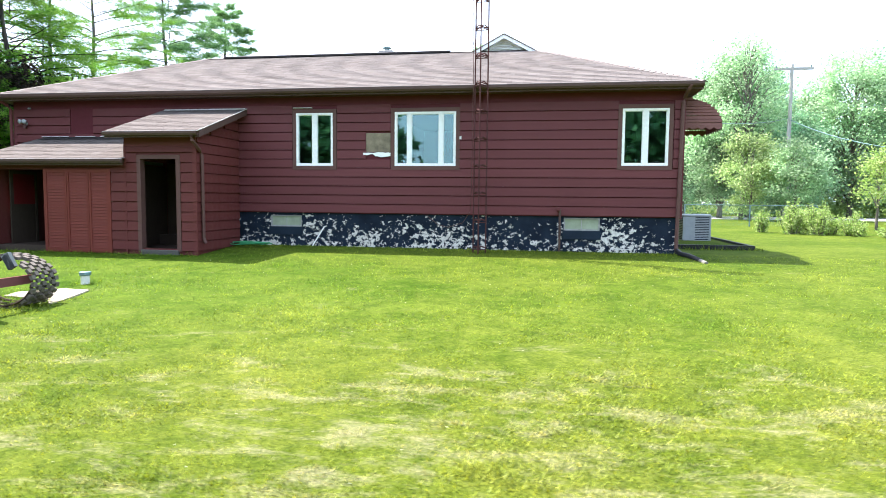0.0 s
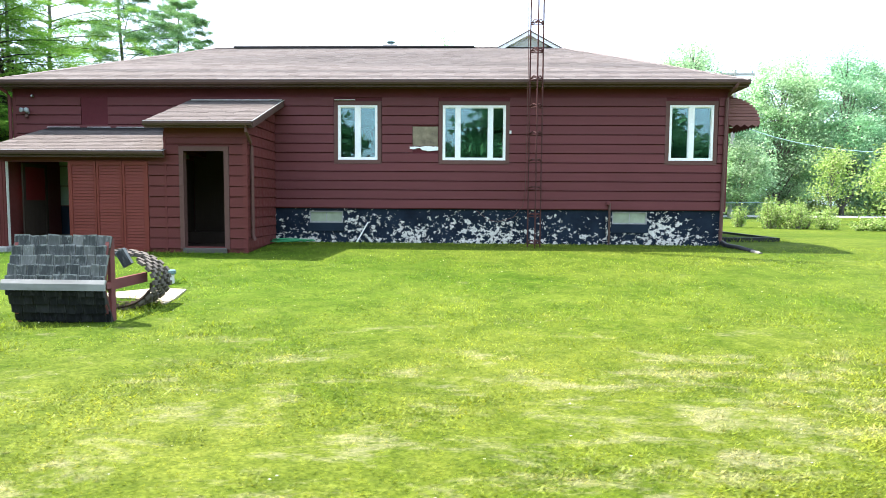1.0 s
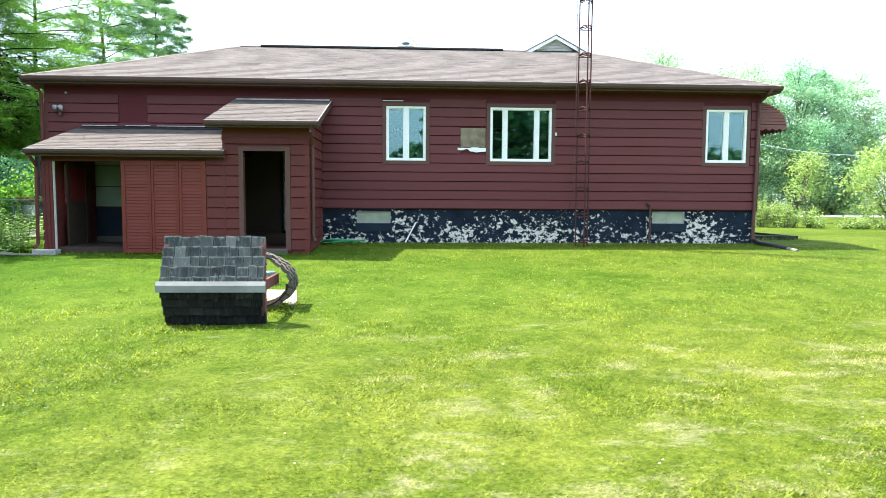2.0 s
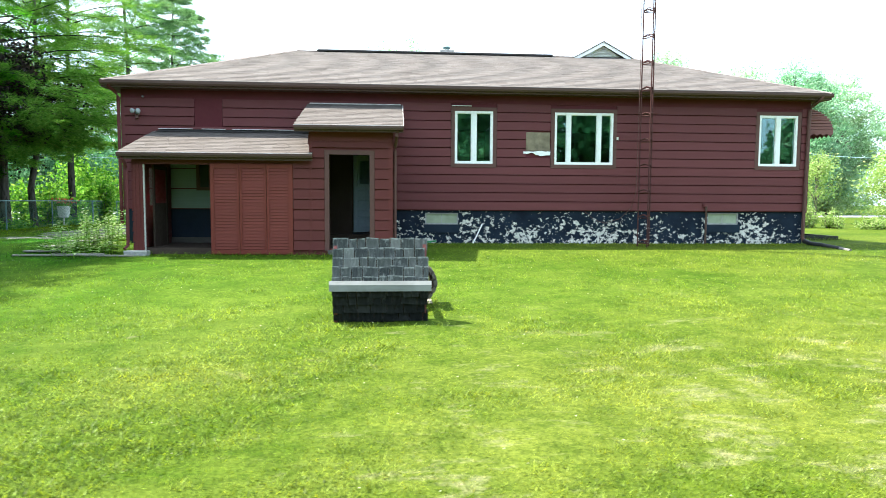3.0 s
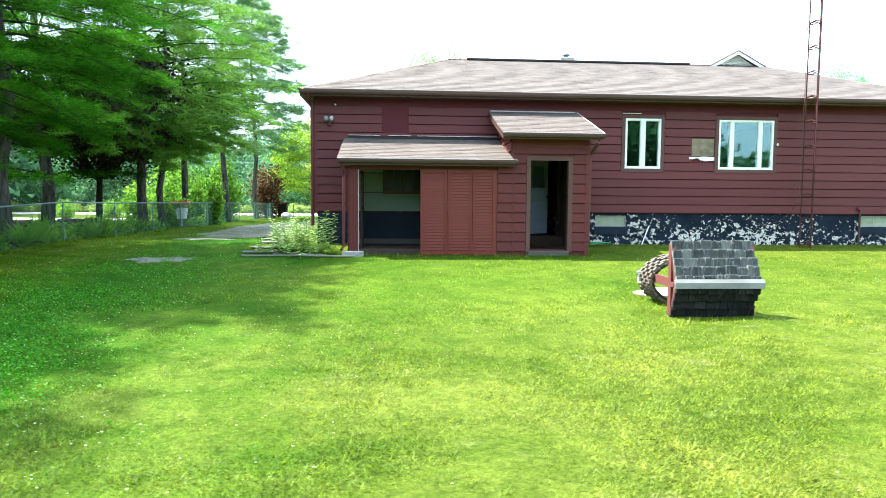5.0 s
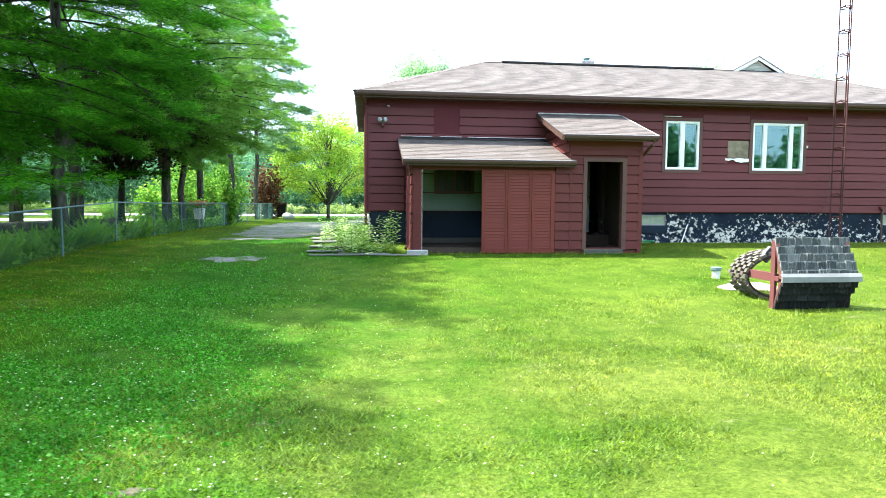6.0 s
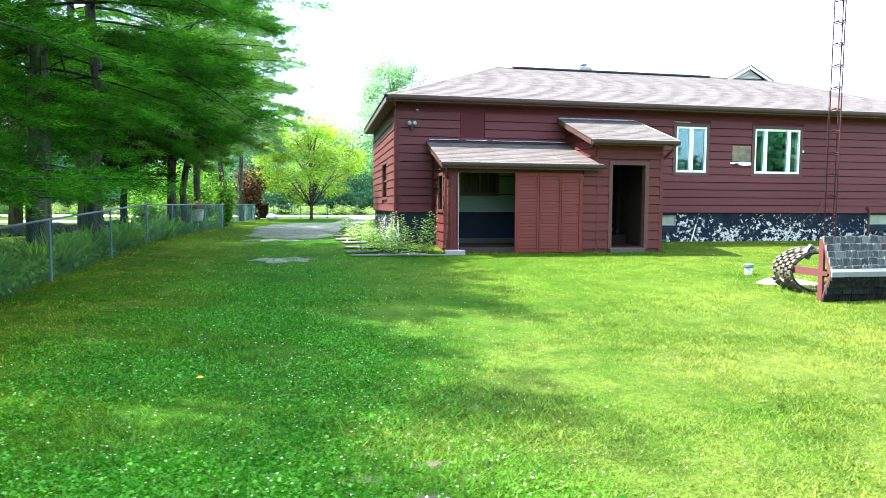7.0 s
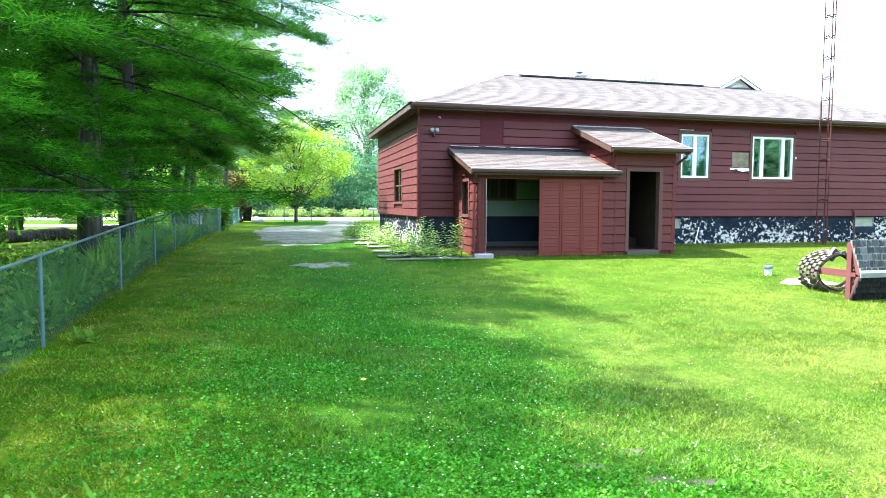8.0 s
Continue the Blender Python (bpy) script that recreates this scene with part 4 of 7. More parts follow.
# door casing, threshold
bm = bmesh.new()
box(bm, -8.955, -8.865, PY - 0.045, PY + 0.11, 0.50, 2.60)
part("door_casing", bm, M_TRIM, porch, "brown door casing")
bm = bmesh.new()
box(bm, -8.025, -7.925, PY - 0.045, PY + 0.11, 0.50, 2.60)
part("door_casing", bm, M_TRIM, porch, "brown door casing")
bm = bmesh.new()
box(bm, -8.865, -8.025, PY - 0.045, PY + 0.11, 2.51, 2.60)
part("door_casing", bm, M_TRIM, porch, "brown door casing")
bm = bmesh.new()
box(bm, -8.90, -7.99, PY - 0.06, PY + 0.16, 0.40, 0.525)
bevel(bm, 0.01)
part("threshold", bm, M_INNER, porch, "worn grey threshold")
bm = bmesh.new()
box(bm, PX0 + 0.1, PX1 - 0.1, PY + 0.16, YF, 0.44, 0.52)
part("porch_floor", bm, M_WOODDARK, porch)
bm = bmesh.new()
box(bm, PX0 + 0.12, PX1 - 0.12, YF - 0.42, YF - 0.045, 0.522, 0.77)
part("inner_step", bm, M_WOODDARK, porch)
# dark boards added inside, their colour standing in for the doorway's shade
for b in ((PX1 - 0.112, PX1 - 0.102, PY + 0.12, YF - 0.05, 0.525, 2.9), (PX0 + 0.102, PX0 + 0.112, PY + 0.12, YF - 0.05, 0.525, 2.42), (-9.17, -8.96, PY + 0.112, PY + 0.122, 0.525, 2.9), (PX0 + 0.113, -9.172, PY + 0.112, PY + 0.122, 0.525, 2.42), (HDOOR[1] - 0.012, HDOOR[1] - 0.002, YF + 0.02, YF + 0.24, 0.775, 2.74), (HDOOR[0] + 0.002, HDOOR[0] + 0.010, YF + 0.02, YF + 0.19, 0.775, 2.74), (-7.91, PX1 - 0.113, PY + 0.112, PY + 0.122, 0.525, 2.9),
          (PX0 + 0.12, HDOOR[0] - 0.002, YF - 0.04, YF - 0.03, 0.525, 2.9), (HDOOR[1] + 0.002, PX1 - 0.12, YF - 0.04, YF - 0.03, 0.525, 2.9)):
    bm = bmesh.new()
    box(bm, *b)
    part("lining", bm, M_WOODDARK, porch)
# roof
bm = bmesh.new()
sl_in = 0.338
prism(bm, [(12.55, 3.02), (14.74, 3.02 + 2.19 * sl_in), (14.74, 3.08 + 2.19 * sl_in), (12.55, 3.08)], "x", -9.51, -7.35)
proof = part("roof", bm, M_SOFFIT, porch)
bm = bmesh.new()
box(bm, -9.52, -7.34, 12.52, 12.55, 2.95, 3.085)
part("fascia", bm, M_GUTTER, porch)
for x in (-9.535, -7.35):
    bm = bmesh.new()
    prism(bm, [(12.551, 2.95), (14.73, 2.95 + 2.18 * sl_in), (14.73, 3.085 + 2.18 * sl_in), (12.551, 3.085)], "x", x, x + 0.025)
    part("rake_board", bm, M_GUTTER, porch)
bm = bmesh.new()
prism(bm, [(12.52, 2.98), (12.45, 2.99), (12.43, 3.03), (12.43, 3.07), (12.442, 3.07), (12.442, 3.035), (12.46, 3.005), (12.52, 2.995)], "x", -9.52, -7.33)
part("gutter", bm, M_GUTTER, porch)
bm = bmesh.new()
tube(bm, [(-7.45, 12.47, 2.98), (-7.46, 12.50, 2.89), (-7.49, 12.86, 2.70), (-7.50, 12.96, 2.60), (-7.50, 12.98, 0.78), (-7.46, 12.98, 0.68)], 0.036, 8)
part("downspout", bm, M_TRIM, porch)


def shingle_piece(w, exposure=0.14):
    bm = bmesh.new()
    v = [bm.verts.new(p) for p in ((0, 0, 0), (w, 0, 0), (w, 0, 0.009), (0, 0, 0.009), (w, exposure + 0.012, 0.003), (0, exposure + 0.012, 0.003), (0, exposure + 0.012, 0), (w, exposure + 0.012, 0))]
    for f in ((0, 1, 2, 3), (3, 2, 4, 5), (0, 3, 5, 6), (1, 7, 4, 2), (5, 4, 7, 6), (0, 6, 7, 1)):
        bm.faces.new([v[i] for i in f])
    me = bpy.data.meshes.new("shingle")
    bm.to_mesh(me)
    bm.free()
    me.materials.append(M_SHINGLEDARK)
    return me


SHINGLES = [shingle_piece(w) for w in (0.18, 0.25, 0.31, 0.37)]


def lay_shingles(parent, x0, x1, y0, z0, slope, length, seed, limit=None):
    r = random.Random(seed)
    tilt = math.degrees(math.atan(slope))
    s = 0.0
    while s < length - 0.03:
        y, z = y0 + s * math.cos(radians(tilt)), z0 + s * math.sin(radians(tilt))
        xe = limit(y) if limit else x1
        x = x0 - r.uniform(0, 0.02)
        while x < xe - 0.02:
            i = r.randrange(4)
            w = (0.18, 0.25, 0.31, 0.37)[i]
            sx = 1.0
            if x + w > xe:
                sx = (xe - x) / w
            ob = piece("shingle", SHINGLES[i], parent, pose(x, y, z + r.uniform(0, 0.003), tilt) @ Matrix.Diagonal((sx * 0.98, 1, 1, 1)))
            x += w * sx
        s += 0.14


bm = bmesh.new()
box(bm, -9.54, -7.325, 12.488, 12.502, 3.072, 3.084)
part("drip_edge", bm, M_FLASH, porch, "pale metal drip edge")
bm = bmesh.new()
prism(bm, [(12.49, 3.072), (14.73, 3.072 + 2.24 * sl_in), (14.73, 3.088 + 2.24 * sl_in), (12.49, 3.088)], "x", -7.326, -7.318)
part("drip_edge", bm, M_FLASH, porch, "pale metal drip edge")
lay_shingles(proof, -9.53, -7.33, 12.50, 3.072, sl_in, 2.34, 21)
bm = bmesh.new()
prism(bm, [(14.68, 3.820), (14.735, 3.835), (14.735, 3.855), (14.68, 3.830)], "x", -9.50, -7.37)
part("flashing", bm, M_FLASH, porch, "grey metal flashing")

# the white house door, ajar at the back of the porch
door = thing("panel_door", "pale blue-grey panelled door standing ajar inside the porch", "door", at=(HDOOR[0] + 0.02, YF + 0.20, 0.80))
door.rotation_euler = (0, 0, radians(32))
bm = bmesh.new()
box(bm, 0, 0.74, 0, 0.04, 0, 1.93)
part("door_leaf", bm, M_DOORWHITE, door)
for z0, z1 in ((0.12, 0.30), (0.36, 0.54), (0.60, 0.78), (0.84, 1.02)):
    bm = bmesh.new()
    box(bm, 0.10, 0.64, -0.022, 0.0, z0, z1)
    bevel(bm, 0.014)
    part("panel", bm, M_DOORWHITE, door)
bm = bmesh.new()
for b in ((0.10, 0.64, 1.12, 1.17), (0.10, 0.64, 1.73, 1.78), (0.10, 0.15, 1.17, 1.73), (0.59, 0.64, 1.17, 1.73)):
    box(bm, b[0], b[1], -0.025, 0.0, b[2], b[3])
part("window_frame", bm, M_DOORWHITE, door)
bm = bmesh.new()
box(bm, 0.15, 0.59, -0.008, -0.002, 1.17, 1.73)
part("pane", bm, M_GLASS, door)
bm = bmesh.new()
tube(bm, [(0.69, 0, 0.95), (0.69, -0.03, 0.95), (0.69, -0.04, 0.95), (0.69, -0.075, 0.95)], [0.012, 0.012, 0.028, 0.02], 10)
part("knob", bm, M_RUST, door, "dark metal knob")

# ---- lean-to shed ----


def lean_z(y):
    return 2.445 + (y - 12.66) * 0.3106


lean = thing("lean_to", "red-brown lean-to shed with louvred shutters and an open doorway", "shed")
bm = bmesh.new()
boxed_wall(bm, "x", PY + 0.01, PY + 0.09, -12.82, PX0 - 0.004, 2.28, lean_z(PY), [])
part("header", bm, M_PORCH, lean)
bm = bmesh.new()
box(bm, -12.82, -12.62, PY - 0.02, PY + 0.09, 0.36, 2.28)
part("corner_post", bm, M_PORCH, lean)
for x in (-12.80, -12.72, -12.66):
    bm = bmesh.new()
    box(bm, x, x + 0.03, PY - 0.035, PY - 0.02, 0.40, 2.28)
    part("post_batten", bm, M_PORCH, lean)
bm = bmesh.new()
box(bm, -12.62, -12.611, PY - 0.015, PY + 0.05, 0.45, 2.28)
part("jamb_strip", bm, M_WHITEPAINT, lean, "thin white jamb strip")
bm = bmesh.new()
boxed_wall(bm, "y", -12.82, -12.74, PY + 0.09, YF, 0.33, 2.5, [(13.46, 14.01, 1.43, 2.24)])
prism(bm, [(PY + 0.09, 2.5), (YF, 2.5), (YF, lean_z(YF)), (PY + 0.09, lean_z(PY + 0.09))], "x", -12.82, -12.74)
lside = part("side_wall", bm, M_PORCH, lean)
lay_boards(lside, PY + 0.0, YF - 0.04, 0.45, 2.55, [(13.40, 14.07, 1.37, 2.30)], lambda a, z: pose(-12.82, a, z) @ pose(0, 0, 0, 0, 0, 90) @ Matrix.Scale(-1, 4, (0, 1, 0)), M_PORCH)
win = new("side_window")
win.parent = lean
bm = bmesh.new()
for b in ((13.39, 14.08, 2.24, 2.31), (13.39, 14.08, 1.36, 1.43), (13.39, 13.46, 1.43, 2.24), (14.01, 14.08, 1.43, 2.24)):
    box(bm, -12.87, -12.80, *b)
part("window_frame", bm, M_TRIM, win)
bm = bmesh.new()
box(bm, -12.79, -12.785, 13.46, 14.01, 1.43, 2.24)
part("pane", bm, M_GLASS, win).visible_shadow = False

# louvred shutters: one frame, three leaves of slats
slat_bm = bmesh.new()
prism(slat_bm, [(0.002, 0.0), (-0.007, 0.003), (0.004, 0.066), (0.012, 0.062)], "x", 0, 1)
SLAT = bpy.data.meshes.new("louvre_slat")
slat_bm.to_mesh(SLAT)
slat_bm.free()
SLAT.materials.append(M_LOUVRE)
for z0, z1 in ((2.22, 2.31), (0.42, 0.50)):
    bm = bmesh.new()
    box(bm, -11.29, -9.605, PY - 0.012, PY + 0.02, z0, z1)
    part("shutter_rail", bm, M_LOUVRE, lean)
for x0, x1 in ((-11.28, -10.70), (-10.69, -10.15), (-10.14, -9.61)):
    leaf = new("shutter")
    leaf.parent = lean
    bm = bmesh.new()
    e = 0.075 if x0 < -11 else 0.045
    e2 = 0.09 if x1 > -9.7 else 0.045
    box(bm, x0, x0 + e, PY - 0.045, PY - 0.012, 0.44, 2.29)
    box(bm, x1 - e2, x1, PY - 0.045, PY - 0.012, 0.44, 2.29)
    box(bm, x0 + e, x1 - e2, PY - 0.043, PY - 0.012, 0.44, 0.53)
    box(bm, x0 + e, x1 - e2, PY - 0.043, PY - 0.012, 2.21, 2.29)
    bmesh.ops.remove_doubles(bm, verts=bm.verts[:], dist=1e-5)
    part("shutter_frame", bm, M_LOUVRE, leaf)
    for k in range(26):
        piece("louvre_slat", SLAT, leaf, pose(x0 + e, PY - 0.026, 0.535 + k * 0.0645) @ Matrix.Diagonal((x1 - e2 - x0 - e, 1, 1, 1)))
    bm = bmesh.new()
    box(bm, x0 + 0.01, x1 - 0.01, PY - 0.006, PY + 0.006, 0.50, 2.24)
    part("backing", bm, M_LOUVRE, leaf)
# roof
bm = bmesh.new()
prism(bm, [(12.66, 2.445), (14.74, 2.445 + 2.08 * 0.3106), (14.74, 2.505 + 2.08 * 0.3106), (12.66, 2.505)], "x", -13.02, -9.262)
lroof = part("roof", bm, M_SOFFIT, lean)
bm = bmesh.new()
box(bm, -13.04, -9.19, 12.63, 12.66, 2.365, 2.510)
part("fascia", bm, M_GUTTER, lean)
bm = bmesh.new()
prism(bm, [(12.661, 2.375), (14.73, 2.375 + 2.07 * 0.3106), (14.73, 2.515 + 2.07 * 0.3106), (12.661, 2.515)], "x", -13.045, -13.021)
part("rake_board", bm, M_GUTTER, lean)
bm = bmesh.new()
prism(bm, [(12.63, 2.405), (12.56, 2.415), (12.54, 2.455), (12.54, 2.495), (12.552, 2.495), (12.552, 2.460), (12.57, 2.430), (12.63, 2.420)], "x", -13.03, -9.18)
part("gutter", bm, M_GUTTER, lean)
bm = bmesh.new()
box(bm, -13.055, -9.19, 12.598, 12.612, 2.496, 2.507)
part("drip_edge", bm, M_FLASH, lean, "pale metal drip edge")
lay_shingles(lroof, -13.05, -9.265, 12.61, 2.496, 0.3106, 2.08, 31, lambda y: -9.19 if y < 12.70 else -9.265)
bm = bmesh.new()
prism(bm, [(14.56, 3.120), (14.735, 3.165), (14.735, 3.195), (14.725, 3.195), (14.72, 3.165), (14.56, 3.130)], "x", -12.96, -9.28)
part("flashing_strip", bm, M_RIDGE, lean, "black tar strip where the roof meets the wall")
for a, b in ((-12.97, -12.2), (-12.0, -11.45), (-11.3, -9.28)):
    bm = bmesh.new()
    prism(bm, [(14.70, 3.196), (14.735, 3.200), (14.735, 3.214), (14.70, 3.204)], "x", a, b)
    part("flashing", bm, M_FLASH, lean, "pale metal flashing")
bm = bmesh.new()
tube(bm, [(-12.95, 12.60, 2.415), (-12.95, 12.62, 2.37), (-12.93, 12.76, 2.22), (-12.92, 12.78, 2.1), (-12.94, 12.78, 0.62), (-12.98, 12.70, 0.55)], 0.034, 8)
part("downspout", bm, M_SIDING, lean)
# inside: concrete floor, pale boards over dark coated blocks, a window into the house
bm = bmesh.new()
box(bm, -12.74, PX0, PY + 0.09, YF, 0.30, 0.552)
part("slab", bm, M_WOODDARK, lean)
bm = bmesh.new()
box(bm, -13.72, PX0 - 0.002, YF + 0.012, YF + 0.028, 0.2, Z_SILL - 0.002)
part("coated_wall", bm, M_DARKWALL, house, "dark blue-black coated block wall")
bm = bmesh.new()
box(bm, -12.74, PX0 - 0.002, YF - 0.03, YF + 0.012, 0.55, 0.68)
part("kerb", bm, M_INNER, lean, "worn sill board")
lay_boards(wall_f, -12.72, PX0 - 0.004, Z_SILL, 2.75, [(-12.14, -11.12, 1.78, 2.46)], lambda a, z: pose(a, YF, z), M_MINT, 0.47)
win = new("shed_window")
win.parent = house
bm = bmesh.new()
x0, x1, z0, z1 = INWIN
for b in ((x0 - 0.08, x1 + 0.08, z1, z1 + 0.08), (x0 - 0.08, x1 + 0.08, z0 - 0.08, z0), (x0 - 0.08, x0, z0, z1), (x1, x1 + 0.08, z0, z1), ((x0 + x1) / 2 - 0.035, (x0 + x1) / 2 + 0.035, z0, z1)):
    box(bm, b[0], b[1], YF - 0.04, YF + 0.03, b[2], b[3])
part("window_frame", bm, M_TRIM, win, "brown wooden frame")
for xm in (x0 + (x1 - x0) * 0.235, x0 + (x1 - x0) * 0.765):
    bm = bmesh.new()
    box(bm, xm - 0.012, xm + 0.012, YF - 0.012, YF + 0.004, z0, z1)
    part("glazing_bar", bm, M_TRIM, win)
for a in (x0, (x0 + x1) / 2 + 0.035):
    bm = bmesh.new()
    box(bm, a, a + (x1 - x0) / 2 - 0.035, YF + 0.005, YF + 0.011, z0, z1)
    part("pane", bm, M_DARKGLASS, win)
# a red storm door leaning on the side wall inside
sd = thing("storm_door", "old red storm door leaning inside the lean-to", "door", at=(-12.60, 13.25, 0.43))
bm = bmesh.new()
for b in ((0, 0.08, 0, 1.85), (0.72, 0.80, 0, 1.85), (0.08, 0.72, 1.77, 1.85), (0.08, 0.72, 0, 0.12), (0.08, 0.72, 0.95, 1.05)):
    box(bm, 0, 0.035, b[0], b[1], b[2], b[3])
bmesh.ops.remove_doubles(bm, verts=bm.verts[:], dist=1e-5)
part("door_frame", bm, M_WOODDARK, sd)
bm = bmesh.new()
box(bm, 0.008, 0.026, 0.08, 0.72, 1.05, 1.77)
part("upper_panel", bm, M_REDBRIGHT, sd, "bright red panel")
bm = bmesh.new()
box(bm, 0.008, 0.026, 0.08, 0.72, 0.12, 0.95)
part("lower_panel", bm, M_WOODDARK, sd)

bm = bmesh.new()
box(bm, -12.96, -12.50, 12.58, 12.79, 0.34, 0.52)
bevel(bm, 0.012)
solid("concrete_block", bm, M_BLOCK, "grey concrete block at the foot of the corner post", "concrete block")

# ---- antenna tower against the eave ----
tower = thing("antenna_tower", "rusty lattice antenna tower rising beside the eave", "antenna tower")
legs = [(-1.70, 14.24), (-1.42, 14.24), (-1.56, 14.00)]
for x, y in legs:
    bm = bmesh.new()
    tube(bm, [(x, y, 0.35), (x, y, 10.5)], 0.016, 8)
    part("leg", bm, M_RUST, tower)
z = 0.62
while z < 10.4:
    for i in range(3):
        (xa, ya), (xb, yb) = legs[i], legs[(i + 1) % 3]
        bm = bmesh.new()
        tube(bm, [(xa, ya, z), ((xa + xb) / 2, (ya + yb) / 2, z + 0.05), (xb, yb, z)], 0.014, 6)
        part("rung", bm, M_RUST, tower)
        bm = bmesh.new()
        tube(bm, [(xa, ya, z - 0.03), (xb, yb, z - 0.03)], 0.010, 6)
        part("brace", bm, M_RUST, tower)
    z += 0.60
bm = bmesh.new()
tube(bm, [(-2.85, 14.72, 1.32), (-2.6, 14.70, 1.12), (-2.35, 14.69, 1.05), (-2.0, 14.66, 1.16), (-1.80, 14.45, 1.42), (-1.76, 14.26, 1.8), (-1.74, 14.24, 4.4), (-1.77, 14.22, 7.0), (-1.74, 14.22, 10.0)], 0.007, 6)
solid("antenna_cable", bm, M_TRIM, "thin brown cable looping from the wall up the tower", "cable", smooth=True)

# ---- the toppled wishing well ----
well = thing("wishing_well", "toppled wooden wishing well with grey shake roof and red truss frame", "wishing well")
WX0, WX1 = -8.22, -7.08
RY, RZ = 6.77, 0.538        # the ridge, which now points at the lawn
EYW, TOP, BOT = 6.99, 1.085, 0.028


def well_slope(top):
    z1 = TOP if top else BOT
    return Vector((0, EYW - RY, z1 - RZ))


for top in (True, False):
    d = well_slope(top)
    n = Vector((0, -d.z, d.y)).normalized() if top else Vector((0, d.z, -d.y)).normalized()
    bm = bmesh.new()
    a, b = Vector((0, RY, RZ)), Vector((0, RY, RZ)) + d
    o = -n * 0.03
    v = [bm.verts.new((x, p.y, p.z)) for x in (WX0 + 0.03, WX1 - 0.03) for p in (a, b, b + o, a + o)]
    for f in ((0, 1, 2, 3), (7, 6, 5, 4), (0, 4, 5, 1), (1, 5, 6, 2), (2, 6, 7, 3), (3, 7, 4, 0)):
        bm.faces.new([v[i] for i in f])
    bmesh.ops.recalc_face_normals(bm, faces=bm.faces[:])
    deck = part("roof_deck", bm, M_WOODDARK, well)
    u = d.normalized()
    L = d.length
    m3 = Matrix((Vector((1, 0, 0)), -u, n)).transposed()
    if m3.determinant() < 0:
        m3 = Matrix((Vector((1, 0, 0)), u, n)).transposed()
    r = random.Random(8 if top else 9)
    rows = 5
    for k in range(rows):
        s0 = L * k / rows
        x = WX0
        while x < WX1 - 0.04:
            w = min(r.choice((0.10, 0.13, 0.16, 0.19)), WX1 - x)
            hh = L / rows + 0.05
            t0, t1 = r.uniform(0.030, 0.046), 0.004
            bm = bmesh.new()
            jag = r.uniform(-0.010, 0.008)
            # the thick edge lies towards the eave
            pts = [(x, s0 - 0.02, t1), (x + w - 0.013, s0 - 0.02, t1), (x + w - 0.013, s0 + hh - 0.05 + jag, t0), (x, s0 + hh - 0.05 + jag + r.uniform(-0.012, 0.012), t0)]
            base = Vector((0, RY, RZ))
            hi = [bm.verts.new(Vector((p[0], 0, 0)) + base + u * p[1] + n * (p[2] + 0.010 * ((rows - k) / rows))) for p in pts]
            low = [bm.verts.new(Vector((p[0], 0, 0)) + base + u * p[1]) for p in pts]
            bm.faces.new(hi), bm.faces.new(low[::-1])
            for i in range(4):
                bm.faces.new((hi[i], low[i], low[(i + 1) % 4], hi[(i + 1) % 4]))
            bmesh.ops.recalc_face_normals(bm, faces=bm.faces[:])
            part("shake", bm, M_SHAKE if top else M_SHAKESHADE, deck)
            x += w
bm = bmesh.new()
box(bm, WX0 - 0.03, WX1 + 0.02, RY - 0.045, RY - 0.02, RZ - 0.045, RZ + 0.03)
prism(bm, [(RY - 0.045, RZ + 0.03), (RY - 0.02, RZ + 0.03), (RY + 0.004, RZ + 0.06), (RY - 0.02, RZ + 0.075)], "x", WX0 - 0.03, WX1 + 0.02)
part("ridge_board", bm, M_GREYWOOD, well, "silvery grey ridge board")
for x in (WX0 + 0.01, WX1 - 0.075):
    s = 0.04
    for nm, pts in (("truss_chord", [(EYW - 0.03, BOT - 0.02), (EYW + 0.06, BOT - 0.02), (EYW + 0.06, TOP - 0.03), (EYW - 0.03, TOP - 0.03)]),
                    ("truss_rafter", [(RY + 0.00, RZ - 0.02), (RY + 0.09, RZ - 0.0), (EYW - 0.035, TOP - 0.15), (EYW - 0.035, TOP - 0.03)]),
                    ("truss_rafter", [(RY + 0.00, RZ - 0.03), (EYW - 0.035, BOT + 0.02), (EYW - 0.035, BOT + 0.14), (RY + 0.09, RZ - 0.05)]),
                    ("truss_strut", [(RY + 0.10, RZ - 0.045), (EYW - 0.032, RZ - 0.045), (EYW - 0.032, RZ + 0.02), (RY + 0.10, RZ + 0.02)])):
        bm = bmesh.new()
        prism(bm, pts, "x", x, x + s)
        part(nm, bm, M_REDWOOD, well)
    bm = bmesh.new()
    px = x + 0.07 if x < -7.6 else x - 0.03
    box(bm, px, px + 0.045, EYW - 0.02, 7.84, RZ - 0.075, RZ + 0.045)
    part("post", bm, M_REDWOOD, well, "faded red post")
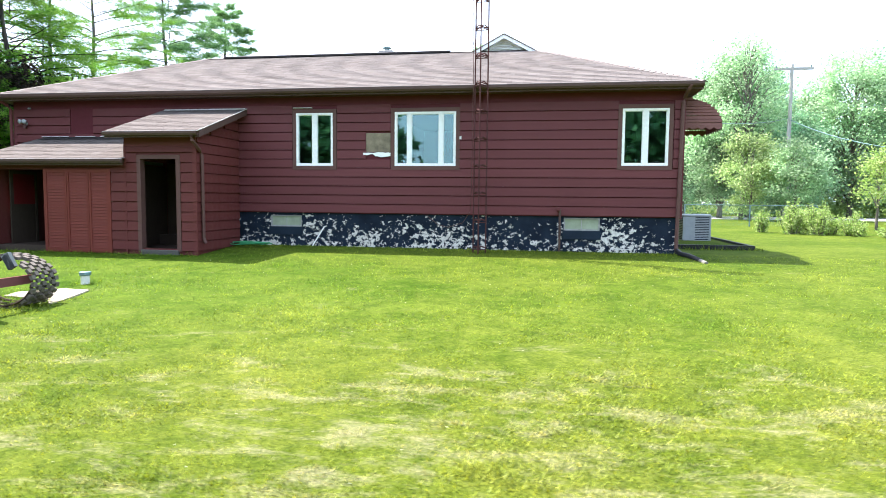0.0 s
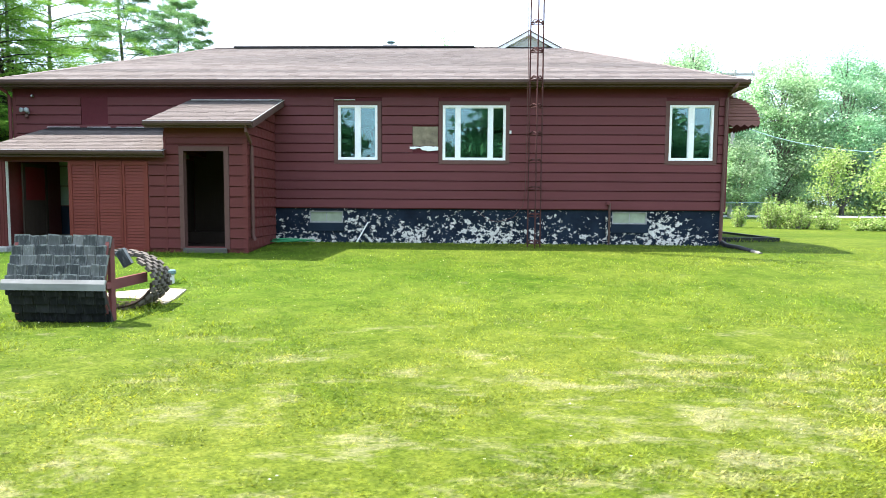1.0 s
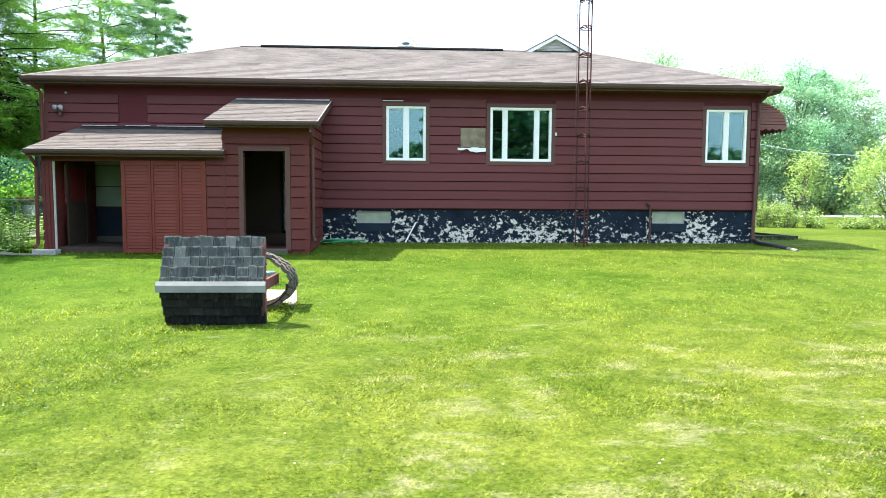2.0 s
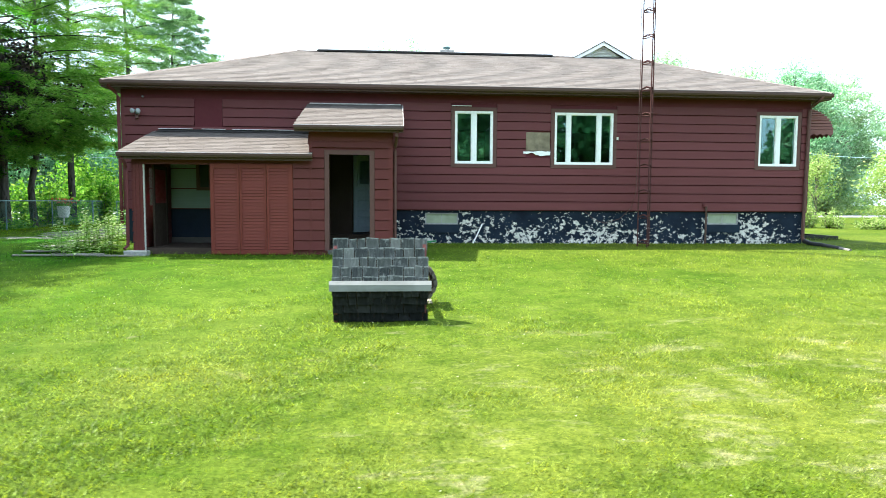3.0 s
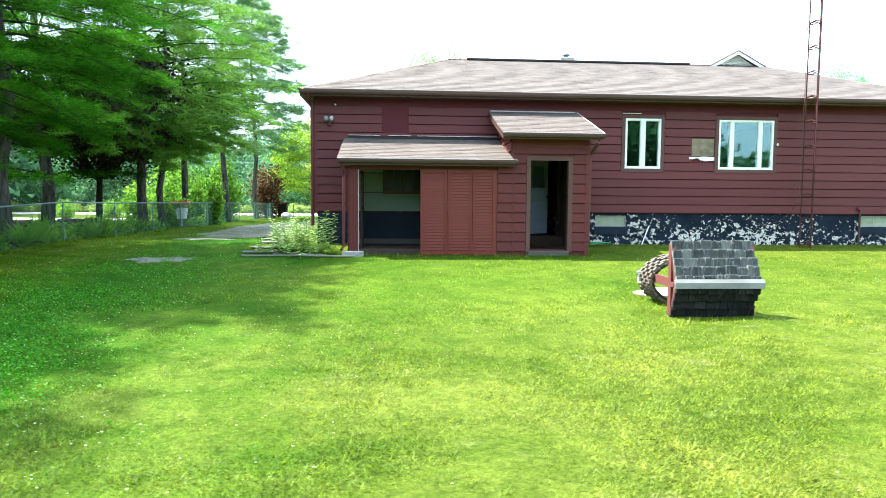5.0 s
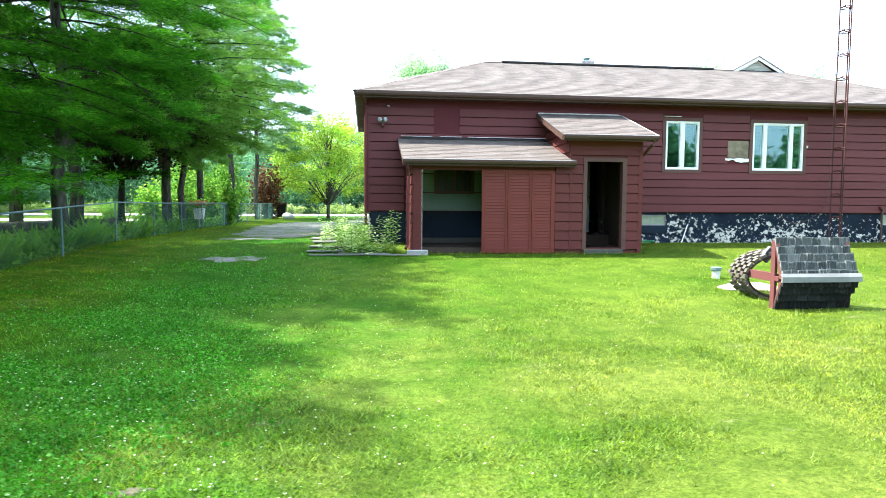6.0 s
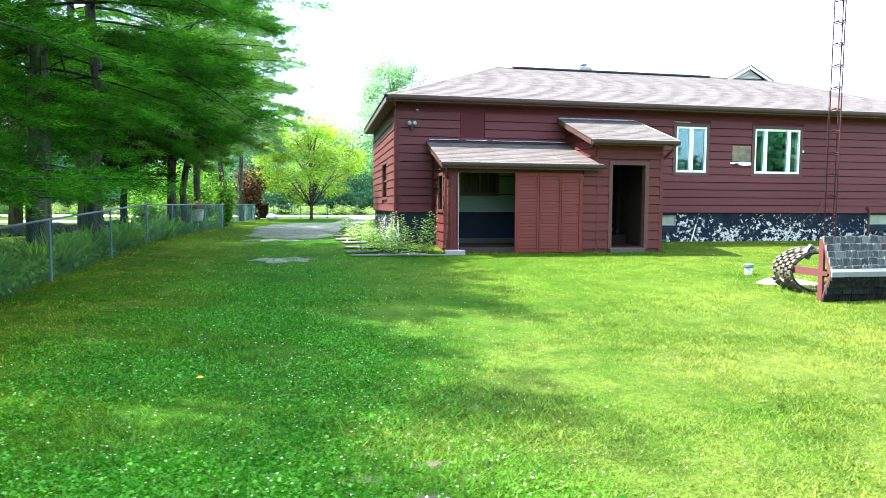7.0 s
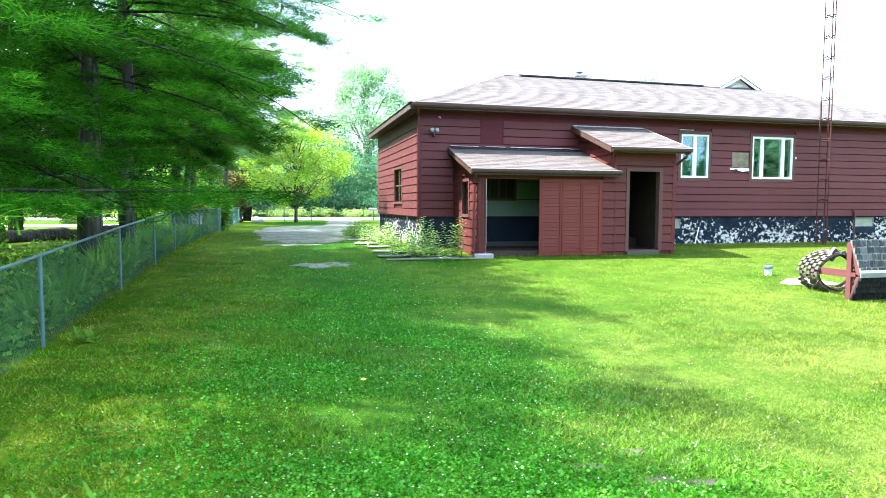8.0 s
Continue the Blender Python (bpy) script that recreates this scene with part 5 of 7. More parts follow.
# the curb: staggered wooden blocks on hoops, sagged into an oval and partly broken
CX, CZ, CA, CB = -7.58, 0.47, 0.60, 0.345
bm = bmesh.new()
NB = 26
r = random.Random(12)
blocks = []
for k in range(6):
    y0 = 7.63 + k * 0.080
    for i in range(NB):
        a = 2 * math.pi * (i + 0.5 * (k % 2)) / NB
        if 0.9 < a < 1.7 and k < 3 and r.random() < 0.75:
            continue
        if r.random() < 0.05:
            continue
        px, pz = CX + CA * math.cos(a), CZ + CB * math.sin(a)
        nx, nz = math.cos(a) / CA, math.sin(a) / CB
        l = math.hypot(nx, nz)
        nx, nz = nx / l, nz / l
        tx, tz = -nz, nx
        w = math.hypot(CA * math.sin(a), CB * math.cos(a)) * 2 * math.pi / NB * 0.35
        blocks.append((y0, px, pz, nx, nz, tx, tz, w))
for y0, px, pz, nx, nz, tx, tz, w in blocks:
    bm = bmesh.new()
    t = 0.036 + r.uniform(0, 0.016)
    h = 0.061
    vs_ = []
    for yy in (y0, y0 + h):
        for sw, sd_ in ((-1, 0), (1, 0), (1, 1), (-1, 1)):
            vs_.append(bm.verts.new((px + tx * w * sw + nx * t * sd_, yy, pz + tz * w * sw + nz * t * sd_)))
    for f in ((0, 1, 2, 3), (7, 6, 5, 4), (0, 4, 5, 1), (1, 5, 6, 2), (2, 6, 7, 3), (3, 7, 4, 0)):
        bm.faces.new([vs_[i] for i in f])
    bmesh.ops.recalc_face_normals(bm, faces=bm.faces[:])
    part("curb_block", bm, M_CURB, well)
for yy in (7.66, 7.86, 8.06):
    bm = bmesh.new()
    pts = []
    for i in range(41):
        a = 2 * math.pi * i / 40
        if yy < 7.95 and 0.95 < a < 1.55:
            continue
        pts.append((CX + (CA - 0.018) * math.cos(a), yy, CZ + (CB - 0.018) * math.sin(a)))
    tube(bm, pts if yy > 7.95 else [p for p in pts[pts.index(max(pts, key=lambda q: q[2] if q[0] < CX else -9)):]], 0.022, 6)
    part("hoop", bm, M_WOODDARK, well)
for x, z, rot in ((-7.84, 0.80, 38), (-7.35, 0.78, -30)):
    bm = bmesh.new()
    box(bm, -0.06, 0.06, -0.03, 0.03, -0.11, 0.11)
    ob = part("loose_block", bm, M_SHAKE, well)
    ob.matrix_basis = pose(x, 7.68, z, 0, rot, 0)
# slab, pipe
bm = bmesh.new()
prism(bm, [(-8.08, 8.32), (-7.3, 8.2), (-6.98, 7.95), (-6.98, 8.2), (-7.12, 8.92), (-7.6, 8.96), (-8.1, 8.6)], "z", 0.0, 1.0)
for v in bm.verts:
    v.co.z = float(ground_z(v.co.x, v.co.y)) + (0.012 if v.co.z > 0.5 else -0.1)
solid("slab", bm, M_DRYSOIL, "pale broken concrete slab set in the lawn", "concrete slab", "structure")
wc = thing("well_pipe", "short grey capped well pipe standing in the grass", "well pipe", at=(-7.62, 9.46, 0.20))
bm = bmesh.new()
tube(bm, [(0, 0, -0.05), (0, 0, 0.17)], 0.07, 16)
part("casing", bm, M_WHITEPAINT, wc)
bm = bmesh.new()
tube(bm, [(0, 0, 0.17), (0, 0, 0.18), (0, 0, 0.225), (0, 0, 0.235)], [0.085, 0.092, 0.092, 0.08], 16)
part("cap", bm, M_STEEL, wc)

# ---- air conditioner on its bed ----
ac = thing("air_conditioner", "grey outdoor air conditioner unit on a planted pad", "air conditioner", at=(4.13, 19.6, 0.56))
ac.scale = (0.92, 0.92, 0.96)
bm = bmesh.new()
box(bm, -0.38, 0.38, -0.38, 0.38, 0.04, 0.74)
part("coil_body", bm, M_DARKWALL, ac)
bm = bmesh.new()
box(bm, -0.42, 0.42, -0.42, 0.42, 0.74, 0.82)
bevel(bm, 0.02)
part("top_cover", bm, M_ACGREY, ac)
bm = bmesh.new()
box(bm, -0.42, 0.42, -0.42, 0.42, 0.0, 0.06)
part("base_pan", bm, M_ACGREY, ac)
for sx in (-0.40, 0.40):
    for sy in (-0.40, 0.40):
        bm = bmesh.new()
        box(bm, sx - 0.035 if sx > 0 else sx - 0.015, sx + 0.015 if sx > 0 else sx + 0.035, sy - 0.03, sy + 0.03, 0.06, 0.74)
        part("corner_post", bm, M_ACGREY, ac)
bm = bmesh.new()
box(bm, -0.39, -0.05, -0.41, -0.385, 0.06, 0.74)
part("service_panel", bm, M_ACGREY, ac)
for k in range(13):
    bm = bmesh.new()
    box(bm, -0.05, 0.39, -0.415, -0.39, 0.09 + k * 0.05, 0.118 + k * 0.05)
    part("grille_bar", bm, M_ACGREY, ac)
    bm = bmesh.new()
    box(bm, 0.39, 0.415, -0.37, 0.37, 0.09 + k * 0.05, 0.118 + k * 0.05)
    part("grille_bar", bm, M_ACGREY, ac)
    bm = bmesh.new()
    box(bm, -0.415, -0.39, -0.37, 0.37, 0.09 + k * 0.05, 0.118 + k * 0.05)
    part("grille_bar", bm, M_ACGREY, ac)
bm = bmesh.new()
for b in ((2.9, 4.75, 16.3, 16.40), (4.75, 4.85, 16.3, 20.6)):
    box(bm, b[0], b[1], b[2], b[3], 0.40, 0.66)
bed = solid("bed_edging", bm, M_BLACK, "black timber edging round the bed beside the house", "edging")
bm = bmesh.new()
box(bm, 2.79, 4.748, 16.402, 20.6, 0.3, 0.60)
solid("planting_bed", bm, M_LAWN, "grassy bed inside the edging", "bed", "structure")

# ---- chain-link fence ----
fence = thing("chain_link_fence", "galvanised chain-link fence along the pines", "fence")
FX = -19.72
posts = [-2.6, 0.3, 2.9, 5.70, 9.1, 11.98, 14.80, 17.7, 20.6, 23.4]


def fence_bay(parent, p, q, h, r=0.0019, step=0.078, top=True):
    """Wire mesh and top rail between two posts p, q."""
    p, q = Vector(p), Vector(q)
    d = q - p
    L = Vector((d.x, d.y, 0)).length
    e = d / L
    vs_, fs_ = [], []
    side = Vector((-d.y, d.x, 0)).normalized()

    def wire(a, b):
        pa, pb = p + e * a[0] + Vector((0, 0, a[1])), p + e * b[0] + Vector((0, 0, b[1]))
        w = (pb - pa).normalized()
        u2 = w.cross(side).normalized()
        base = len(vs_)
        for c in (pa, pb):
            for k in range(3):
                an = 2 * math.pi * k / 3
                vs_.append(c + r * (math.cos(an) * side + math.sin(an) * u2))
        for k in range(3):
            fs_.append((base + k, base + (k + 1) % 3, base + 3 + (k + 1) % 3, base + 3 + k))
    n = int((L + h) / step)
    for k in range(1, n):
        s = k * step
        a, b = (min(s, L), max(0, s - L)), (max(0, s - h), min(s, h))
        wire(a, b)
        wire((L - a[0], a[1]), (L - b[0], b[1]))
    ob = new("wire_mesh", fast_mesh("wire_mesh", [tuple(v) for v in vs_], fs_, M_WIRE))
    ob.parent = parent
    if top:
        bm = bmesh.new()
        tube(bm, [p + Vector((0, 0, h)), q + Vector((0, 0, h))], 0.017, 8)
        part("top_rail", bm, M_STEEL, parent)


def fence_post(parent, x, y, h, r=0.019):
    z = float(ground_z(x, y))
    bm = bmesh.new()
    tube(bm, [(x, y, z - 0.1), (x, y, z + h + 0.03), (x, y, z + h + 0.05)], [r, r, r * 0.5], 10)
    part("post", bm, M_STEEL, parent)
    return (x, y, z + 0.03)


FH = 0.92
prev = None
for y in posts:
    cur = fence_post(fence, FX - 0.012 * max(0, y - 12), y, FH)
    if prev:
        fence_bay(fence, prev, cur, FH)
    prev = cur
gx = prev[0]
# gate bay across and the far run
cur = fence_post(fence, gx + 0.23, 26.0, FH, 0.03)
fence_bay(fence, prev, cur, FH, 0.0022, 0.05)
prev = cur
for x, y in ((-19.78, 28.6), (-19.72, 31.8), (-19.66, 35.0), (-19.6, 38.2), (-19.55, 41.4)):
    cur = fence_post(fence, x, y, FH)
    fence_bay(fence, prev, cur, FH, 0.0022, 0.075)
    prev = cur
back = thing("front_fence", "low wire fence with pale rails by the road", "fence")
prev = None
for x in (-18.6, -16.9, -15.15):
    cur = fence_post(back, x, 41.6, 0.85, 0.03)
    if prev:
        fence_bay(back, prev, cur, 0.85, 0.0022, 0.09)
    prev = cur
far = thing("far_fence", "chain-link fence in front of the road", "fence")
prev = None
for x in (6.5, 9.5, 12.5):
    cur = fence_post(far, x, 33.0, 1.0, 0.03)
    if prev:
        fence_bay(far, prev, cur, 1.0, 0.0025, 0.09)
    prev = cur

# ---- trees and plants ----


def unit(v):
    return v / np.maximum(np.linalg.norm(v, axis=-1, keepdims=True), 1e-9)


def leaves(points, size, r, flat=0.0, narrow=0.55, lean=None, far=False):
    """Rhombic leaves at points, turned at random, three-cornered where far off; returns corners and faces."""
    n = len(points)
    a = unit(r.normal(0, 1, (n, 3)))
    if lean is not None:
        a = unit(a + lean)
    b = r.normal(0, 1, (n, 3))
    b[:, 2] *= 1 - flat
    a[:, 2] *= 1 - flat * 0.6
    b = unit(np.cross(a, b))
    s = (size * r.uniform(0.6, 1.3, n))[:, None]
    if far:
        v = np.stack([points - a * s * 0.5, points + b * s * narrow * 1.25, points + a * s * 0.5], 1).reshape(-1, 3)
        return v, np.arange(n * 3).reshape(-1, 3)
    v = np.stack([points - a * s * 0.5, points + b * s * 0.5 * narrow, points + a * s * 0.5, points - b * s * 0.5 * narrow], 1).reshape(-1, 3)
    return v, np.arange(n * 4).reshape(-1, 4)


def wood(bm, base, top, r0, r1, bends=5, sway=0.15, r=None, n=10):
    pts, rad = [], []
    for i in range(bends + 1):
        f = i / bends
        p = Vector(base).lerp(Vector(top), f)
        if 0 < i < bends:
            p += Vector((r.normal(0, sway), r.normal(0, sway), 0))
        pts.append(p)
        rad.append(r0 + (r1 - r0) * f ** 0.8)
    tube(bm, pts, rad, n)
    return pts


def pine(x, y, h, spread, first, limbs, twigs, needles, seed, material=None, size=0.24, r0=0.2, bias=(0, 0), name="pine_tree", label="", group="pines along the fence", droop=0.10, low=0.0, wide=0.06, bunch=0.85, skirt=9.0, airy=0.0, fluff=1.0):
    """A white pine: straight trunk, long level limbs, fans of twigs with soft needles."""
    material = material or M_PINE
    r = np.random.default_rng(seed)
    z0 = float(ground_z(x, y))
    tree = thing(name, label or "tall soft-needled pine with long drooping boughs", "tree", group, at=(x, y, z0))
    bm = bmesh.new()
    wood(bm, (0, 0, -0.2), (r.normal(0, 0.2), r.normal(0, 0.2), h), r0 * 1.15, 0.03, 7, 0.06, r)
    part("trunk", bm, M_BARK, tree, smooth=True)
    bm = bmesh.new()
    V, base = [], 0
    for k in range(limbs):
        f = ((k + r.uniform(0, 1)) / limbs) ** bunch
        zz = first + (h - first - 0.3) * f
        ang = k * 2.4 + r.normal(0, 0.35)
        L = spread * (1 - f) ** 0.62 * r.uniform(0.65, 1.12) + 0.5
        L = min(L, skirt + 1.5 * (zz - first))
        d = np.array([math.cos(ang), math.sin(ang)]) + np.array(bias) * (1 - f)
        d /= np.linalg.norm(d)
        rise = r.uniform(-0.08, 0.34) + 0.35 * f - low * (1 - f)
        ss = np.linspace(0, 1, 7)
        px = d[0] * L * ss
        py = d[1] * L * ss
        px, py = px + np.cumsum(r.normal(0, 0.05, 7)) * ss, py + np.cumsum(r.normal(0, 0.05, 7)) * ss
        pz = zz + L * (rise * ss - (droop + 0.12 * (1 - f)) * ss ** 2 * 1.4) + np.cumsum(r.normal(0, 0.05, 7)) * ss
        pz = np.maximum(pz, min(first, 1.75) + r.uniform(0, 0.3))
        pts = [(px[i], py[i], pz[i]) for i in range(7)]
        rb = 0.009 + 0.0055 * L
        tube(bm, pts, [rb * (1 - 0.85 * s) for s in ss], 5)
        P = np.array(pts)
        # twigs in a flat fan
        nt = max(4, int(twigs * (0.5 + 0.5 * L / spread)))
        s = np.sort(r.uniform(0.22, 1.0, nt))
        bp = np.stack([np.interp(s, ss, P[:, i]) for i in range(3)], 1)
        side = np.where(np.arange(nt) % 2 == 0, 1, -1) * r.uniform(0.5, 1.3, nt)
        perp = np.array([-d[1], d[0]])
        td = np.stack([d[0] + perp[0] * side, d[1] + perp[1] * side, r.uniform(-0.28, 0.22, nt) * fluff], 1)
        td = unit(td)
        tl = (0.28 + 0.26 * L * (1.05 - s * 0.75)) * r.uniform(0.6, 1.1, nt)
        nn = int(needles * (1 - airy * f))
        q = r.uniform(0.1, 1.0, (nt, nn))
        pos = bp[:, None, :] + td[:, None, :] * (tl[:, None] * q)[..., None]
        pos[..., 2] -= 0.12 * (tl[:, None] * q) ** 2
        pos = pos + r.normal(0, 1, pos.shape) * np.array([0.07, 0.07, 0.035])
        nd = unit(td[:, None, :] * 0.7 + r.normal(0, 0.6, pos.shape) * np.array([1, 1, 0.6]) + np.array([0, 0, 0.05]))
        ln = size * r.uniform(0.6, 1.25, (nt, nn))[..., None]
        w = unit(np.cross(nd, r.normal(0, 1, pos.shape))) * size * wide
        tri = np.stack([pos - w, pos + w, pos + nd * ln], 2).reshape(-1, 3)
        V.append(tri)
    part("branching", bm, M_LIMB, tree)
    v = np.concatenate(V)
    ob = new("crown", fast_mesh("crown", v, np.arange(len(v)).reshape(-1, 3), material))
    ob.parent = tree
    return tree


def broadleaf(x, y, h, rad, crown_base, clumps, per, size, seed, material, bark=None, name="tree", label="", group="", r0=0.15, clump_r=0.7, flatten=1.0, far=False):
    """A leafy tree: forked trunk, limbs to each clump, loose clumps of leaves with gaps."""
    r = np.random.default_rng(seed)
    z0 = float(ground_z(x, y))
    tree = thing(name, label, "tree", group, at=(x, y, z0))
    bm = bmesh.new()
    ch = h - crown_base
    wood(bm, (0, 0, -0.15), (r.normal(0, 0.15), r.normal(0, 0.15), crown_base + ch * 0.75), r0, r0 * 0.25, 6, 0.05 * h * 0.1, r)
    part("trunk", bm, bark or M_BARK2, tree, smooth=True)
    u = unit(r.normal(0, 1, (clumps, 3)))
    q = r.uniform(0.35, 1.0, clumps) ** 0.5
    c = u * q[:, None] * np.array([rad, rad, ch * 0.5 * flatten]) + np.array([0, 0, crown_base + ch * 0.52])
    c[:, :2] *= (1 - 0.35 * np.clip((c[:, 2] - crown_base) / ch - 0.45, 0, 1))[:, None]
    bm = bmesh.new()
    for k in range(0, clumps, 2):
        s = np.array([0, 0, float(np.clip(c[k, 2] - 0.9 * np.hypot(c[k, 0], c[k, 1]) - 0.3, crown_base * 0.9, crown_base + ch * 0.72))])
        m = s * 0.45 + c[k] * 0.55 + np.array([0, 0, 0.08 * ch])
        tube(bm, [tuple(s), tuple(m), tuple(c[k])], [r0 * 0.35, r0 * 0.2, 0.012], 5)
    part("branching", bm, bark or M_BARK2, tree)
    pts = np.concatenate([c[k] + r.normal(0, 1, (per, 3)) * clump_r * r.uniform(0.6, 1.3) * np.array([0.55, 0.55, 0.36]) for k in range(clumps)])
    v, f = leaves(pts, size, r, 0.3, far=far)
    ob = new("crown", fast_mesh("crown", v, f, material))
    ob.parent = tree
    return tree


def shrub(x, y, w, d, h, n, size, seed, material, name, label, category="shrub", group="", stems=14):
    """Leaning stems from one root with leaves up to an uneven outline."""
    r = np.random.default_rng(seed)
    z0 = float(ground_z(x, y))
    ob0 = thing(name, label, category, group, at=(x, y, z0))
    bm = bmesh.new()
    P = []
    for k in range(stems):
        a = r.uniform(0, 6.28)
        e = np.array([w * math.cos(a), d * math.sin(a)]) * r.uniform(0.1, 1.0)
        hh = h * r.uniform(0.55, 1.05) * (1 - 0.35 * (np.hypot(e[0] / w, e[1] / d)) ** 2)
        p0, p1, p2 = np.array([e[0] * 0.35, e[1] * 0.35, -0.05]), np.array([e[0] * 0.7, e[1] * 0.7, hh * 0.55]), np.array([e[0], e[1], hh])
        tube(bm, [tuple(p0), tuple(p1), tuple(p2)], [0.014, 0.010, 0.004], 5)
        m = max(4, n // stems)
        t = r.uniform(0.15, 1.05, m)[:, None]
        P.append((1 - t) ** 2 * p0 + 2 * t * (1 - t) * p1 + t ** 2 * p2 + r.normal(0, 1, (m, 3)) * np.array([w, d, h * 0.6]) * 0.14)
    tagged(part("stem_growth", bm, M_BARK2, ob0), kind="stuff")
    P = np.concatenate(P)
    P[:, 2] = np.abs(P[:, 2])
    v, f = leaves(P, size, r, 0.3)
    ob = new("leaves", fast_mesh("leaves", v, f, material))
    ob.parent = ob0
    return ob0


# pines behind the fence
pine(-20.62, 11.04, 11.8, 5.6, 2.7, 98, 30, 132, 1, size=0.125, r0=0.20, bias=(0.15, -0.1), low=0.10, bunch=1.2, wide=0.042, skirt=2.2)
pine(-20.6, 14.03, 12.0, 5.2, 2.8, 88, 25, 122, 2, size=0.13, r0=0.16, bias=(0.05, -0.1), low=0.10, bunch=1.0, wide=0.042, skirt=1.1)
pine(-22.3, 5.7, 13.2, 5.8, 1.35, 78, 27, 112, 3, size=0.12, r0=0.22, bias=(0.3, 0.0), low=0.10, wide=0.042, bunch=1.0)
pine(-22.2, 7.7, 11.0, 5.0, 1.35, 74, 28, 118, 15, size=0.13, r0=0.2, bias=(0.25, 0.0), low=0.10, wide=0.042, bunch=1.25, skirt=2.4)
pine(-22.85, 20.0, 12.0, 4.4, 3.4, 60, 24, 70, 4, size=0.18, r0=0.20)
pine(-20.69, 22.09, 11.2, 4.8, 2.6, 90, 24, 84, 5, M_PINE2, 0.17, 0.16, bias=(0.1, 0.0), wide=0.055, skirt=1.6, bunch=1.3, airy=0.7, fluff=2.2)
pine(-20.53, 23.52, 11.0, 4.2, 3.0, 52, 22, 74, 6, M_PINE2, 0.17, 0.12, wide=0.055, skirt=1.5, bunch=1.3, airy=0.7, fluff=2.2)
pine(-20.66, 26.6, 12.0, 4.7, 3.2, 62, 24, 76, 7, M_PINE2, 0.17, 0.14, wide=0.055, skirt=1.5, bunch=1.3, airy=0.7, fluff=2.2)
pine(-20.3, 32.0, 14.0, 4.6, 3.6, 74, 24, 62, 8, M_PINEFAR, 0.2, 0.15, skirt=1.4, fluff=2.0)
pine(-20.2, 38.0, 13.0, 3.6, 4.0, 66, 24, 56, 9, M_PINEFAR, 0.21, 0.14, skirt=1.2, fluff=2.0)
pine(-25.2, 14.6, 12.0, 5.0, 1.5, 66, 20, 64, 11, size=0.22, low=0.08, bunch=1.15)
pine(-25.6, 22.0, 13.0, 5.0, 1.9, 62, 20, 60, 13, size=0.23, low=0.05)
pine(-27.5, 8.5, 12.0, 5.0, 1.8, 50, 20, 60, 14, size=0.22, low=0.06)

# dark copper-leaved tree among the pines, russet bush, leafy understorey
broadleaf(-22.4, 22.6, 6.6, 3.5, 1.9, 150, 190, 0.15, 21, M_COPPER, bark=M_LIMB, name="copper_tree", label="dark purple-leaved tree among the pine trunks", r0=0.14, clump_r=0.75)
shrub(-19.9, 40.5, 1.5, 1.3, 3.4, 2600, 0.22, 22, M_REDLEAF, "russet_bush", "tall russet-leaved bush by the fence", stems=24)
for i, (x, y, w, h, n) in enumerate(((-22.4, 31.0, 1.8, 3.8, 4600), (-20.9, 33.6, 1.3, 3.4, 3200), (-21.4, 29.6, 1.3, 2.6, 2600), (-22.8, 27.5, 1.2, 1.7, 1800), (-19.72, 27.2, 0.5, 1.9, 1300), (-21.4, 34.5, 1.5, 2.6, 2600), (-21.2, 25.6, 1.0, 1.5, 1300))):
    shrub(x, y, w, w * 0.9, h, n, 0.17, 30 + i, M_UNDER, "leafy_bush", "bright green leafy bush behind the wire fence", stems=22)
for i, (x, y, w, h) in enumerate(((-24.6, 12.4, 1.3, 1.7), (-26.2, 16.2, 1.6, 1.9), (-24.4, 16.0, 1.0, 1.3), (-23.6, 9.4, 1.0, 1.4), (-27.6, 19.5, 1.4, 1.7))):
    shrub(x, y, w, w, h, 1700, 0.15, 45 + i, M_UNDER, "leafy_bush", "bright green leafy bush behind the wire fence", stems=20)
for i, (x, y) in enumerate(((-31.1, 37.5), (-28.4, 37.5))):
    shrub(x, y, 0.8, 0.8, 1.1, 2600, 0.09, 50 + i, M_UNDER, "clipped_bush", "round clipped bush on the neighbouring lawn", group="clipped bushes", stems=30)

# yellow-green maple by the road
broadleaf(-16.2, 40.4, 6.5, 3.6, 0.9, 130, 210, 0.14, 61, M_MAPLE, M_BARK, name="maple_tree", label="small yellow-green maple beside the drive", r0=0.12, clump_r=0.56)

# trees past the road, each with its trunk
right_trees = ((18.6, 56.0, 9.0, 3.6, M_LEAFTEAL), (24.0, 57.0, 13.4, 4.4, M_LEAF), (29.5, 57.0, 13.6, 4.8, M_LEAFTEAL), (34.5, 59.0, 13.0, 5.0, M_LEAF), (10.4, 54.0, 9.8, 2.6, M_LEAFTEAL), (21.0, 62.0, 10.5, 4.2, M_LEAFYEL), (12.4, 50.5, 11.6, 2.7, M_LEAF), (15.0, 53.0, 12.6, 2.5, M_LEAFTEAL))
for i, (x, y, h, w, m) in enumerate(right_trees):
    broadleaf(x, y, h, w, 0.6, int(60 + 16 * w), 330, 0.19, 70 + i, m, name="roadside_tree", label="tall green leafy tree past the road, its leaf colour paled for haze", group="trees past the road", r0=0.22, clump_r=1.05, far=True)
broadleaf(13.1, 47.5, 12.5, 2.9, 4.0, 120, 110, 0.15, 90, M_LEAF, name="thin_tree", label="tall thinly leaved tree with bare twigs showing", r0=0.17, clump_r=0.8, far=True)
